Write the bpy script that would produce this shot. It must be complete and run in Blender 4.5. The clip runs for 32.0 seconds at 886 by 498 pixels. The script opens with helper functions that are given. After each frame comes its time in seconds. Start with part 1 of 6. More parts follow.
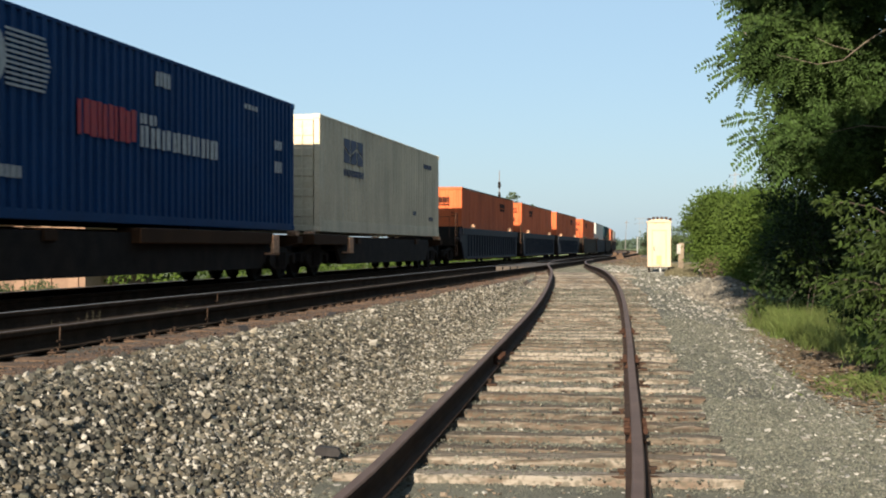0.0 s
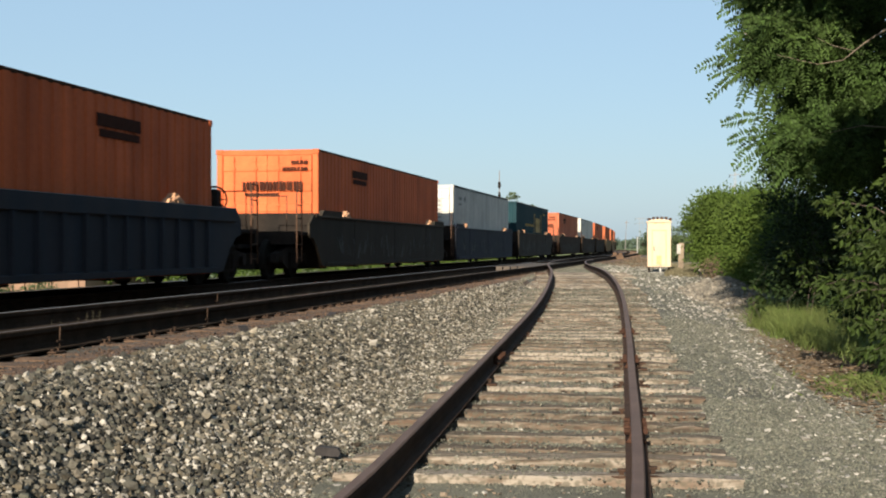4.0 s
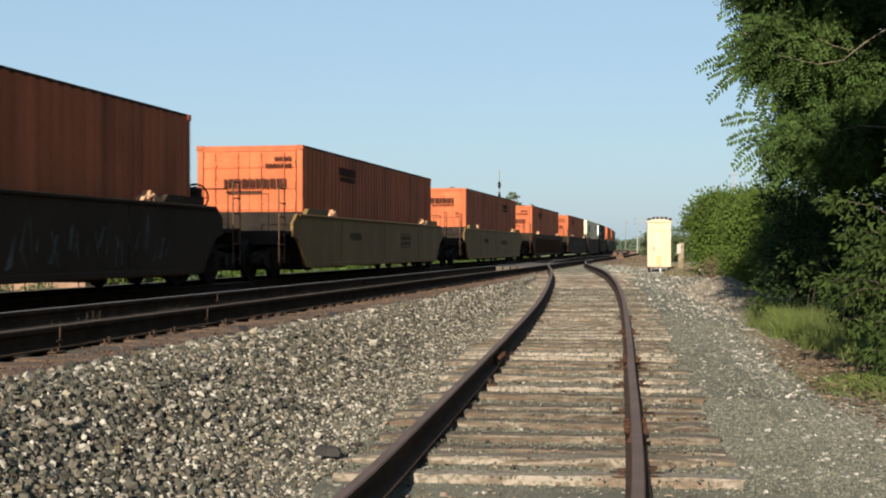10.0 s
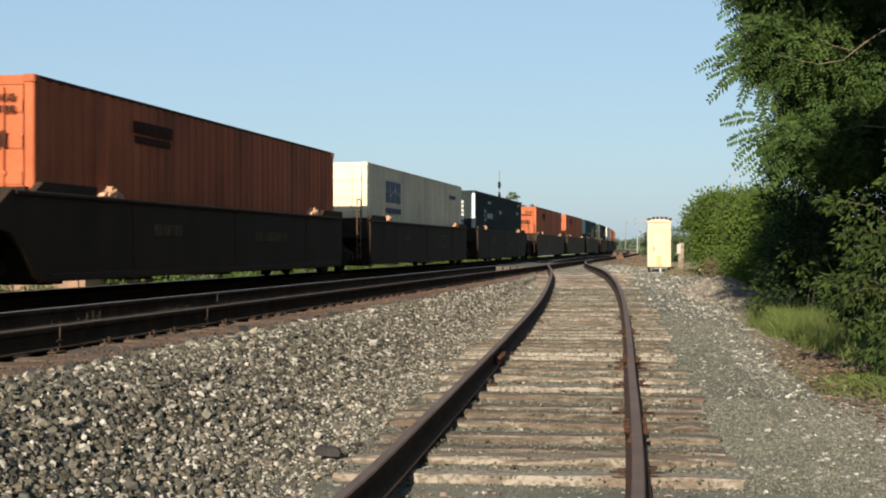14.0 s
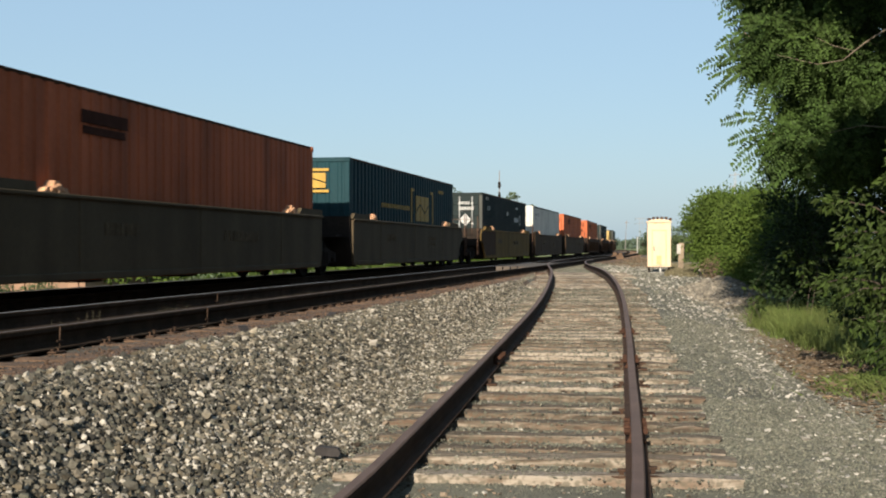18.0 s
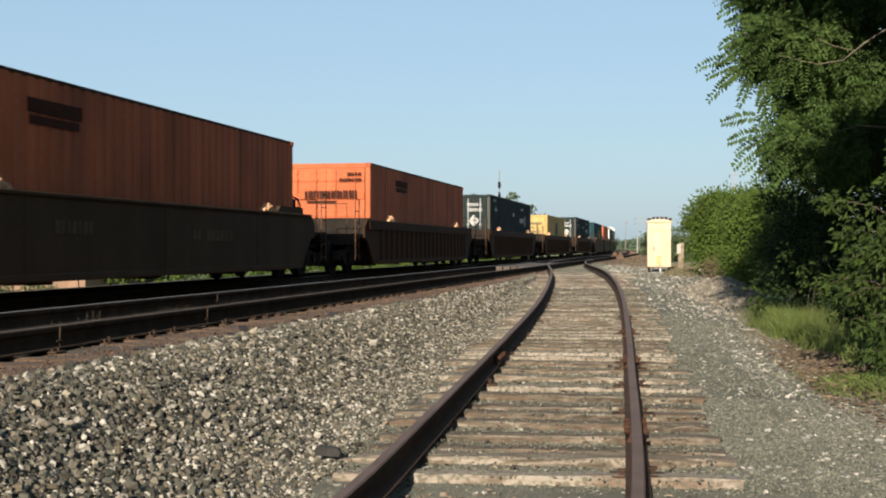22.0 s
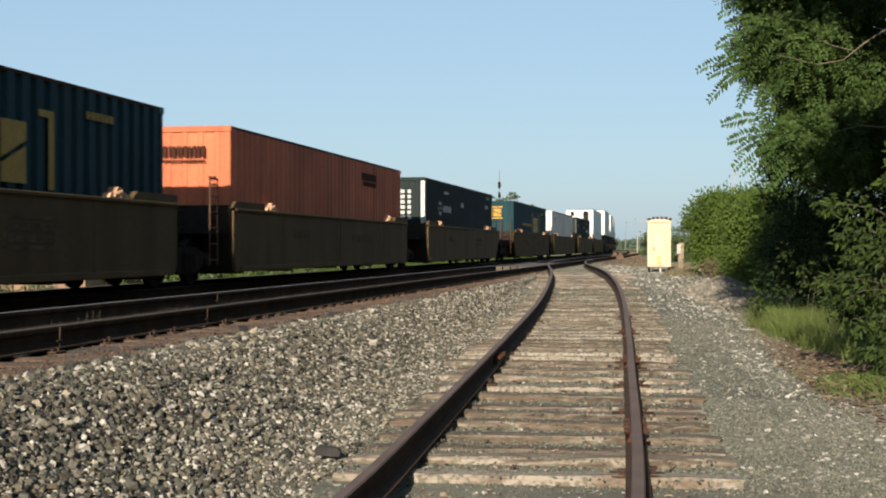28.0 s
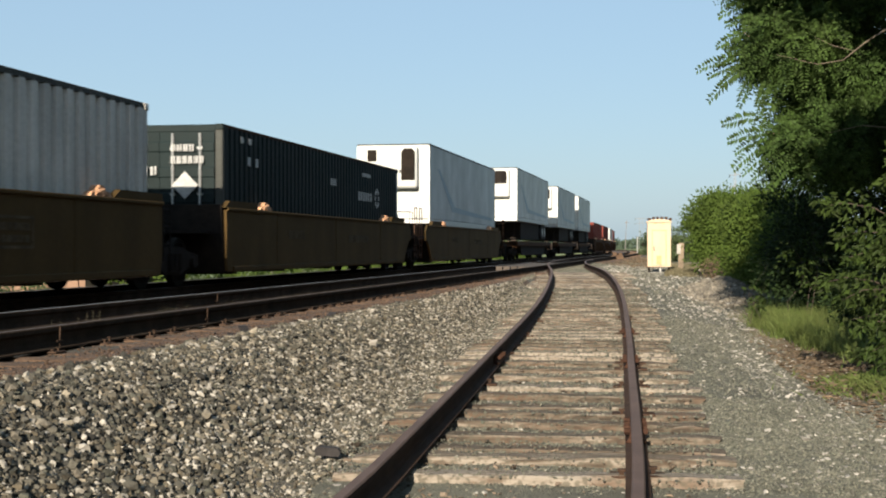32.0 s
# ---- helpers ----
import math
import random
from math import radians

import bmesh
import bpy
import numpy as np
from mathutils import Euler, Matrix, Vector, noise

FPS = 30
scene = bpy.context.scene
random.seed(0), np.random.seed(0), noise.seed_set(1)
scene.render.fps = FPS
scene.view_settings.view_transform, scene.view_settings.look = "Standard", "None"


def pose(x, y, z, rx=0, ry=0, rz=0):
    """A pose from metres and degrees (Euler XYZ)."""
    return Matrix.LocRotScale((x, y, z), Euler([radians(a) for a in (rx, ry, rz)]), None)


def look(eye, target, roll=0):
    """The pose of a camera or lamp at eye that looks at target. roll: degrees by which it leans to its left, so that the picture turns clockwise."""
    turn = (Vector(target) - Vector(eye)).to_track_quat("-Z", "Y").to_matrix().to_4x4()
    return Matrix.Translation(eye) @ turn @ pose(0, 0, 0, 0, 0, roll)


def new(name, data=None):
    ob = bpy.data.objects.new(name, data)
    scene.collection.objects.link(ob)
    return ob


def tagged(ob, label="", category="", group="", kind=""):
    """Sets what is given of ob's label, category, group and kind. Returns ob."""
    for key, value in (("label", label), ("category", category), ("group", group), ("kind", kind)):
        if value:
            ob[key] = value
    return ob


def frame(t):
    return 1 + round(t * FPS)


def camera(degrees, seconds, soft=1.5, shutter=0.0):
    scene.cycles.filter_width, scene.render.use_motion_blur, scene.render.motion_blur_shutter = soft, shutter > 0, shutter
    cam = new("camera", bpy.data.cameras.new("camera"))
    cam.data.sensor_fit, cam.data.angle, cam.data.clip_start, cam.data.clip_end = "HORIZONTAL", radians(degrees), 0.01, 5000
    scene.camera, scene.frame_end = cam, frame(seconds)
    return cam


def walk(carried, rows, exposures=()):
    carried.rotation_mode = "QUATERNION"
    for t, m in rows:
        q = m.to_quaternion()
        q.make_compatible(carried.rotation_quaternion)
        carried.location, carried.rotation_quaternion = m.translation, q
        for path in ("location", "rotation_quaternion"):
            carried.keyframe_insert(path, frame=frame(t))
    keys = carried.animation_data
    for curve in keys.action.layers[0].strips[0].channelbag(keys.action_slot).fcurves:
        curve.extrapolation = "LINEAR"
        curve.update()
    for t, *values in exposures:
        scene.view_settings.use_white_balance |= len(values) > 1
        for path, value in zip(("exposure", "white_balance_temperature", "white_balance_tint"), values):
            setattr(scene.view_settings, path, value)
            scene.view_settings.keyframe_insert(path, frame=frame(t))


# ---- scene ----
# World: metres; z = 0 is the head of the main-line rails, +y runs along the main line away from the camera.
TH = 0.1784          # the camera looks this far to the left of the main line
EYE = (0.0, 0.0, 0.6405)
EXPOSURE = 1.22      # the clip opens a little brighter
cam = camera(35.93, 32.0, soft=2.0, shutter=0.12)
_still = look(EYE, (-math.sin(TH) * 100, math.cos(TH) * 100, EYE[2] - 0.139))
walk(cam, [(0.0, _still), (32.0, _still)], [(0.0, EXPOSURE + 0.12), (2.5, EXPOSURE + 0.10), (6.0, EXPOSURE), (32.0, EXPOSURE)])

# ---------------------------------------------------------------- light
SUN_TO = Vector((-0.02, -1.0, 0.335)).normalized()
world = bpy.data.worlds.new("sky")
scene.world = world
world.use_nodes = True
_nt = world.node_tree
_nt.nodes.clear()
_sky = _nt.nodes.new("ShaderNodeTexSky")
_sky.sky_type = "NISHITA"
_sky.sun_disc = False
_sky.sun_elevation = math.asin(SUN_TO.z)
_sky.sun_rotation = math.atan2(SUN_TO.x, SUN_TO.y)
_sky.air_density, _sky.dust_density, _sky.ozone_density = 1.0, 0.9, 2.6
_bg = _nt.nodes.new("ShaderNodeBackground")
_bg.inputs["Strength"].default_value = 0.0505
_wo = _nt.nodes.new("ShaderNodeOutputWorld")
_veil = _nt.nodes.new("ShaderNodeMix")           # thin even summer haze over the clear sky
_veil.data_type = "RGBA"
_veil.inputs["Factor"].default_value = 0.6
_veil.inputs["B"].default_value = (3.84, 5.46, 7.0, 1)
_nt.links.new(_sky.outputs[0], _veil.inputs["A"])
_nt.links.new(_veil.outputs["Result"], _bg.inputs["Color"])
_nt.links.new(_bg.outputs[0], _wo.inputs["Surface"])
_sl = bpy.data.lights.new("sun", "SUN")
_sl.energy, _sl.angle, _sl.color = 5.0, radians(0.55), (1.0, 0.87, 0.70)
_so = new("sun", _sl)
_so.matrix_world = look(SUN_TO * 50, (0, 0, 0))


# ---------------------------------------------------------------- materials
def mat(name, base, rough=0.8, metal=0.0, var=0.25, scale=3.0, fine=40.0, bump=0.0, tint=None, tint_amt=0.0,
        tint_scale=1.5, streak=0.0, spec=0.4, rand=0.0, island=0.0, translucent=0.0, kinds=(), grain=(1, 1, 1)):
    """A painted, rusty, stony or leafy surface: base colour, broad and fine variation, stains of a second colour, relief."""
    m = bpy.data.materials.new(name)
    m.use_nodes = True
    nt = m.node_tree
    N, L = nt.nodes.new, nt.links.new
    b = nt.nodes["Principled BSDF"]
    tc = N("ShaderNodeTexCoord")
    src = tc.outputs["Object"]
    if grain != (1, 1, 1):
        gm = N("ShaderNodeMapping")
        gm.inputs["Scale"].default_value = grain
        L(src, gm.inputs["Vector"])
        src = gm.outputs[0]

    def noise_of(sc, detail=4.0, vec=None):
        n = N("ShaderNodeTexNoise")
        n.inputs["Scale"].default_value, n.inputs["Detail"].default_value = sc, detail
        L(vec or src, n.inputs["Vector"])
        return n.outputs["Fac"]

    def ramp(fac, a, c):
        r = N("ShaderNodeMapRange")
        r.inputs[1].default_value, r.inputs[2].default_value = 0.3, 0.7
        r.inputs[3].default_value, r.inputs[4].default_value = a, c
        L(fac, r.inputs[0])
        return r.outputs[0]

    def mul(a, c):
        k = N("ShaderNodeMath")
        k.operation = "MULTIPLY"
        L(a, k.inputs[0])
        L(c, k.inputs[1])
        return k.outputs[0]

    val = mul(ramp(noise_of(scale), 1 - var, 1 + var), ramp(noise_of(fine, 3.0), 1 - var * 0.7, 1 + var * 0.7))
    if rand:
        oi = N("ShaderNodeObjectInfo")
        r = N("ShaderNodeMapRange")
        r.inputs[3].default_value, r.inputs[4].default_value = 1 - rand, 1 + rand
        L(oi.outputs["Random"], r.inputs[0])
        val = mul(val, r.outputs[0])
    if island:
        gi = N("ShaderNodeNewGeometry")
        r = N("ShaderNodeMapRange")
        r.inputs[3].default_value, r.inputs[4].default_value = 1 - island, 1 + island
        L(gi.outputs["Random Per Island"], r.inputs[0])
        val = mul(val, r.outputs[0])
    col = N("ShaderNodeRGB")
    col.outputs[0].default_value = (*base, 1)
    out = col.outputs[0]
    if kinds:                                    # each loose piece takes one of several stone colours
        gk = N("ShaderNodeNewGeometry")
        wn = N("ShaderNodeTexWhiteNoise")
        wn.noise_dimensions = "1D"
        L(gk.outputs["Random Per Island"], wn.inputs["W"])
        cr = N("ShaderNodeValToRGB")
        cr.color_ramp.interpolation = "CONSTANT"
        while len(cr.color_ramp.elements) < len(kinds):
            cr.color_ramp.elements.new(0.5)
        for i, c in enumerate(kinds):
            cr.color_ramp.elements[i].position = i / len(kinds)
            cr.color_ramp.elements[i].color = (*c, 1)
        L(wn.outputs["Value"], cr.inputs["Fac"])
        out = cr.outputs["Color"]
    if tint is not None:
        mp = N("ShaderNodeMapping")
        mp.inputs["Scale"].default_value = (1, 1, 0.12) if streak else (1, 1, 1)
        L(src, mp.inputs["Vector"])
        fac = ramp(noise_of(tint_scale, 5.0, mp.outputs[0]), 0.0 if tint_amt < 0.9 else 0.3, tint_amt)
        mx = N("ShaderNodeMix")
        mx.data_type = "RGBA"
        L(fac, mx.inputs["Factor"])
        L(out, mx.inputs["A"])
        mx.inputs["B"].default_value = (*tint, 1)
        out = mx.outputs["Result"]
    mixv = N("ShaderNodeMix")
    mixv.data_type, mixv.blend_type = "RGBA", "MULTIPLY"
    mixv.inputs["Factor"].default_value = 1.0
    L(out, mixv.inputs["A"])
    L(val, mixv.inputs["B"])
    L(mixv.outputs["Result"], b.inputs["Base Color"])
    b.inputs["Roughness"].default_value, b.inputs["Metallic"].default_value = rough, metal
    b.inputs["Specular IOR Level"].default_value = spec
    if bump:
        bp = N("ShaderNodeBump")
        bp.inputs["Strength"].default_value, bp.inputs["Distance"].default_value = 0.8, bump
        L(noise_of(fine, 5.0), bp.inputs["Height"])
        L(bp.outputs[0], b.inputs["Normal"])
    if translucent:
        tr = N("ShaderNodeBsdfTranslucent")
        L(mixv.outputs["Result"], tr.inputs["Color"])
        ms = N("ShaderNodeMixShader")
        ms.inputs[0].default_value = translucent
        L(b.outputs[0], ms.inputs[1])
        L(tr.outputs[0], ms.inputs[2])
        L(ms.outputs[0], nt.nodes["Material Output"].inputs["Surface"])
    return m


M_BALLAST = mat("ballast_bed", (0.05904, 0.05412, 0.04264), 0.95, var=0.45, scale=2.5, fine=28, bump=0.03, tint=(0.01934, 0.01741, 0.0147), tint_amt=0.7, tint_scale=14)
M_FINE = mat("fine_gravel", (0.07216, 0.07298, 0.05658), 0.95, var=0.3, scale=0.9, fine=75, bump=0.02, tint=(0.1168, 0.1132, 0.08676), tint_amt=0.6, tint_scale=9)
M_EARTH = mat("earth", (0.150, 0.118, 0.074), 1.0, var=0.3, scale=0.7, fine=18, bump=0.03, tint=(0.105, 0.108, 0.046), tint_amt=0.7, tint_scale=0.8)
M_FIELD = mat("field_grass", (0.1045, 0.1515, 0.04701), 1.0, var=0.3, scale=0.15, fine=4, bump=0.05, tint=(0.1776, 0.1671, 0.07313), tint_amt=0.6, tint_scale=0.3)
M_TANBED = mat("tan_gravel", (0.092, 0.074, 0.052), 0.95, var=0.35, scale=1.2, fine=22, bump=0.02, tint=(0.078, 0.068, 0.049), tint_amt=0.8, tint_scale=5)
M_RUSTBED = mat("rusty_ballast", (0.070, 0.041, 0.025), 0.95, var=0.35, scale=3, fine=35, bump=0.02, tint=(0.064, 0.046, 0.034), tint_amt=0.7, tint_scale=8)
M_STONE = mat("stone", (0.1092, 0.102, 0.08233), 0.92, var=0.25, scale=14, fine=90, bump=0.004, island=0.45, spec=0.25,
              kinds=((0.06737, 0.06267, 0.04893), (0.03759, 0.03619, 0.02967), (0.09889, 0.08963, 0.06936), (0.05111, 0.05106, 0.04026), (0.161, 0.1428, 0.1106), (0.02366, 0.02321, 0.02017), (0.07915, 0.07475, 0.06103), (0.06737, 0.05734, 0.04023)))
M_STONE_PALE = mat("pale_stone", (0.2337, 0.2198, 0.1902), 0.9, var=0.15, scale=9, fine=70, bump=0.004, island=0.3)


def tie_wood(name, pale, tan, brown, dark, rust, grit, rust_amt=0.75, grit_amt=0.8):
    """Weathered split timber: long grain along x in four tones, rust stains and trodden-in grit; every tie has its own mix."""
    m = bpy.data.materials.new(name)
    m.use_nodes = True
    nt = m.node_tree
    N, L = nt.nodes.new, nt.links.new
    b = nt.nodes["Principled BSDF"]
    tc, oi = N("ShaderNodeTexCoord"), N("ShaderNodeObjectInfo")

    def calc(op, x, y):
        k = N("ShaderNodeMath")
        k.operation = op
        for i, v in enumerate((x, y)):
            if isinstance(v, (int, float)):
                k.inputs[i].default_value = v
            else:
                L(v, k.inputs[i])
        return k.outputs[0]

    def noise_of(scale, squeeze, shift, detail=5.0):
        mp, cb = N("ShaderNodeMapping"), N("ShaderNodeCombineXYZ")
        mp.inputs["Scale"].default_value = squeeze
        L(calc("MULTIPLY", oi.outputs["Random"], shift), cb.inputs[0])
        L(calc("MULTIPLY", oi.outputs["Random"], shift * 0.37), cb.inputs[1])
        L(tc.outputs["Object"], mp.inputs["Vector"])
        L(cb.outputs[0], mp.inputs["Location"])
        n = N("ShaderNodeTexNoise")
        n.inputs["Scale"].default_value, n.inputs["Detail"].default_value = scale, detail
        L(mp.outputs[0], n.inputs["Vector"])
        return n.outputs["Fac"]

    def span(fac, lo, hi, top):
        r = N("ShaderNodeMapRange")
        r.inputs[1].default_value, r.inputs[2].default_value, r.inputs[4].default_value = lo, hi, top
        L(fac, r.inputs[0])
        return r.outputs[0]

    def blend(fac, x, colour):
        mx = N("ShaderNodeMix")
        mx.data_type = "RGBA"
        L(fac, mx.inputs["Factor"])
        L(x, mx.inputs["A"])
        mx.inputs["B"].default_value = (*colour, 1)
        return mx.outputs["Result"]

    grain = noise_of(1.0, (2.2, 62.0, 24.0), 37.0, 7.0)
    fac = calc("ADD", grain, calc("MULTIPLY", calc("SUBTRACT", oi.outputs["Random"], 0.5), 0.30))
    cr = N("ShaderNodeValToRGB")
    while len(cr.color_ramp.elements) < 4:
        cr.color_ramp.elements.new(0.5)
    for e, p, c in zip(cr.color_ramp.elements, (0.27, 0.38, 0.49, 0.62), (dark, brown, tan, pale)):
        e.position, e.color = p, (*c, 1)
    L(fac, cr.inputs["Fac"])
    out = blend(span(noise_of(1.0, (1.6, 5.0, 5.0), 61.0), 0.50, 0.68, rust_amt), cr.outputs["Color"], rust)
    out = blend(span(noise_of(1.0, (26.0, 44.0, 26.0), 23.0, 7.0), 0.50, 0.60, grit_amt), out, grit)
    L(out, b.inputs["Base Color"])
    b.inputs["Roughness"].default_value, b.inputs["Specular IOR Level"].default_value = 0.95, 0.2
    bp = N("ShaderNodeBump")
    bp.inputs["Strength"].default_value, bp.inputs["Distance"].default_value = 0.8, 0.012
    L(noise_of(1.0, (4.0, 90.0, 40.0), 37.0), bp.inputs["Height"])
    L(bp.outputs[0], b.inputs["Normal"])
    return m


M_TIE = tie_wood("weathered_tie", (0.218, 0.192, 0.158), (0.124, 0.102, 0.079), (0.074, 0.057, 0.042), (0.040, 0.033, 0.026), (0.092, 0.058, 0.039), (0.077, 0.070, 0.053), 0.6, 0.75)
M_BOARD = mat("grey_board", (0.054, 0.044, 0.036), 0.95, var=0.3, scale=2.2, fine=25, bump=0.01, rand=0.25)
M_TIE_MAIN = mat("rust_stained_tie", (0.084, 0.050, 0.029), 0.95, var=0.3, scale=2.2, fine=25, bump=0.012, tint=(0.076, 0.049, 0.032), tint_amt=0.8, tint_scale=5, rand=0.25)
M_RAIL = mat("rail_steel", (0.034, 0.0215, 0.0155), 0.9, 0.0, var=0.25, scale=4, fine=50, bump=0.002, tint=(0.0525, 0.0266, 0.0154), tint_amt=0.6, spec=0.15)
M_RAIL_TOP = mat("worn_rail_head", (0.088, 0.058, 0.047), 0.75, 0.05, var=0.18, scale=3, fine=60, spec=0.3)
M_RAIL_DULL = mat("dull_rail_head", (0.050, 0.038, 0.034), 0.8, 0.0, var=0.2, scale=3, fine=60)
M_RAIL_BRIGHT = mat("polished_rail_head", (0.20, 0.205, 0.215), 0.55, 0.4, var=0.1, scale=3, fine=60)
M_RAIL_MAIN = mat("main_rail_steel", (0.030, 0.023, 0.017), 1.0, 0.0, var=0.3, scale=4, fine=50, bump=0.002, tint=(0.042, 0.025, 0.016), tint_amt=0.5, spec=0.05)
M_RUST = mat("orange_rust", (0.036, 0.0185, 0.0125), 0.95, 0.0, var=0.5, scale=12, fine=60, bump=0.006, spec=0.1)
M_SPIKE = mat("spike_rust", (0.040, 0.026, 0.0185), 0.95, var=0.3, scale=12, fine=60, spec=0.1)
M_CONC = mat("concrete", (0.2755, 0.2624, 0.2362), 0.95, var=0.2, scale=5, fine=40, bump=0.004)
M_STEEL_DARK = mat("dark_steel", (0.0125, 0.011, 0.010), 0.9, 0.0, var=0.3, scale=3, fine=30, tint=(0.020, 0.014, 0.010), tint_amt=0.6, spec=0.1)
M_WHEEL = mat("wheel_steel", (0.012, 0.0105, 0.009), 0.9, 0.0, var=0.3, scale=5, fine=30, spec=0.08)

# ---------------------------------------------------------------- small mesh kit


class Kit:
    """Collects faces of one mesh."""

    def __init__(self):
        self.v, self.f, self.m = [], [], []

    def add(self, verts, faces, mi=0):
        n = len(self.v)
        self.v += [tuple(p) for p in verts]
        self.f += [tuple(n + i for i in f) for f in faces]
        self.m += [mi] * len(faces)
        return self

    def box(self, x0, x1, y0, y1, z0, z1, mi=0, c=0.0):
        if c <= 0:
            vs = [(x, y, z) for z in (z0, z1) for y in (y0, y1) for x in (x0, x1)]
            return self.add(vs, [(0, 2, 3, 1), (4, 5, 7, 6), (0, 1, 5, 4), (2, 6, 7, 3), (0, 4, 6, 2), (1, 3, 7, 5)], mi)
        b = bmesh.new()
        bmesh.ops.create_cube(b, size=1.0)
        for q in b.verts:
            q.co = ((x0 + x1) / 2 + q.co.x * (x1 - x0), (y0 + y1) / 2 + q.co.y * (y1 - y0), (z0 + z1) / 2 + q.co.z * (z1 - z0))
        bmesh.ops.bevel(b, geom=b.edges[:], offset=c, segments=1, affect="EDGES", profile=0.5)
        b.verts.ensure_lookup_table()
        self.add([tuple(q.co) for q in b.verts], [[q.index for q in f.verts] for f in b.faces], mi)
        b.free()
        return self

    def prism(self, poly, axis, a0, a1, mi=0):
        """poly: 2D outline, run along axis ('x': (y,z) outline, 'y': (x,z), 'z': (x,y))."""
        def at(p, a):
            return {"x": (a, p[0], p[1]), "y": (p[0], a, p[1]), "z": (p[0], p[1], a)}[axis]
        n = len(poly)
        vs = [at(p, a0) for p in poly] + [at(p, a1) for p in poly]
        fs = [(i, (i + 1) % n, n + (i + 1) % n, n + i) for i in range(n)] + [tuple(range(n))[::-1], tuple(range(n, 2 * n))]
        return self.add(vs, fs, mi)

    def rod(self, p, q, r, n=8, r2=None, mi=0):
        p, q = Vector(p), Vector(q)
        d = (q - p).normalized()
        u = d.orthogonal().normalized()
        w = d.cross(u)
        r2 = r if r2 is None else r2
        ring = [(math.cos(2 * math.pi * i / n), math.sin(2 * math.pi * i / n)) for i in range(n)]
        vs = [p + (u * a + w * b) * r for a, b in ring] + [q + (u * a + w * b) * r2 for a, b in ring]
        fs = [(i, (i + 1) % n, n + (i + 1) % n, n + i) for i in range(n)] + [tuple(range(n))[::-1], tuple(range(n, 2 * n))]
        return self.add(vs, fs, mi)

    def torus(self, c, axis, R, r, n=20, k=6, mi=0):
        c, d = Vector(c), Vector(axis).normalized()
        u = d.orthogonal().normalized()
        w = d.cross(u)
        vs, fs = [], []
        for i in range(n):
            a = 2 * math.pi * i / n
            e = u * math.cos(a) + w * math.sin(a)
            for j in range(k):
                b = 2 * math.pi * j / k
                vs.append(c + e * (R + r * math.cos(b)) + d * (r * math.sin(b)))
        for i in range(n):
            for j in range(k):
                fs.append((i * k + j, ((i + 1) % n) * k + j, ((i + 1) % n) * k + (j + 1) % k, i * k + (j + 1) % k))
        return self.add(vs, fs, mi)

    def mesh(self, name, *mats, smooth=False, fix=True):
        me = bpy.data.meshes.new(name)
        me.from_pydata(self.v, [], self.f)
        for m in mats:
            me.materials.append(m)
        if len(mats) > 1:
            me.polygons.foreach_set("material_index", self.m)
        if fix:
            b = bmesh.new()
            b.from_mesh(me)
            bmesh.ops.recalc_face_normals(b, faces=b.faces[:])
            b.to_mesh(me)
            b.free()
        if smooth:
            me.polygons.foreach_set("use_smooth", [True] * len(me.polygons))
        me.update()
        return me


def part(name, me, parent, label="", at=None):
    ob = new(name, me)
    ob.parent = parent
    if at is not None:
        ob.matrix_local = at
    if label:
        ob["label"] = label
    return ob


def big_mesh(name, verts, faces, *mats, mi=None, smooth=False):
    """A mesh from numpy arrays, all faces with the same corner count."""
    me = bpy.data.meshes.new(name)
    verts, faces = np.asarray(verts, dtype=np.float32), np.asarray(faces, dtype=np.int32)
    k = faces.shape[1]
    me.vertices.add(len(verts))
    me.vertices.foreach_set("co", verts.ravel())
    me.loops.add(faces.size)
    me.loops.foreach_set("vertex_index", faces.ravel())
    me.polygons.add(len(faces))
    me.polygons.foreach_set("loop_start", np.arange(0, faces.size, k, dtype=np.int32))
    for m in mats:
        me.materials.append(m)
    if mi is not None:
        me.polygons.foreach_set("material_index", np.asarray(mi, dtype=np.int32))
    me.polygons.foreach_set("use_smooth", np.full(len(faces), smooth, dtype=bool))
    me.update(calc_edges=True)
    me.validate()
    return me


# ---------------------------------------------------------------- the lines of the tracks
X_TRAIN, X_NEAR = -10.21, -5.845     # centre lines of the two main tracks
Z_TRAIN = -0.10                      # the far track lies a little lower
BEND_AT, BEND_R = 102.8, 2443.0      # both bend gently to the left from here on


def on_line(x0, s):
    """Place and heading (to the left of +y) of a point s metres along the main track whose centre line is x0."""
    if s <= BEND_AT:
        return x0, s, 0.0
    a = (s - BEND_AT) / BEND_R
    r = BEND_R + (x0 - X_TRAIN)
    return X_TRAIN - BEND_R + r * math.cos(a), BEND_AT + r * math.sin(a), a


# siding: y, x of the centre line, z of the rail head
SIDING = [(-14, -0.62, -0.67), (0, -0.84, -0.652), (6.9, -1.007, -0.634), (9.4, -1.11, -0.59), (13.3, -1.304, -0.528), (16.5, -1.46, -0.469),
          (22.0, -1.755, -0.375), (25.7, -1.98, -0.285), (30.8, -2.36, -0.15), (38.0, -3.02, -0.035), (47.4, -4.05, 0.0), (50.0, -4.34, 0.0),
          (58.0, -5.10, 0.0), (66.0, -5.60, 0.0), (76.0, -5.83, 0.0), (84.0, -5.845, 0.0)]


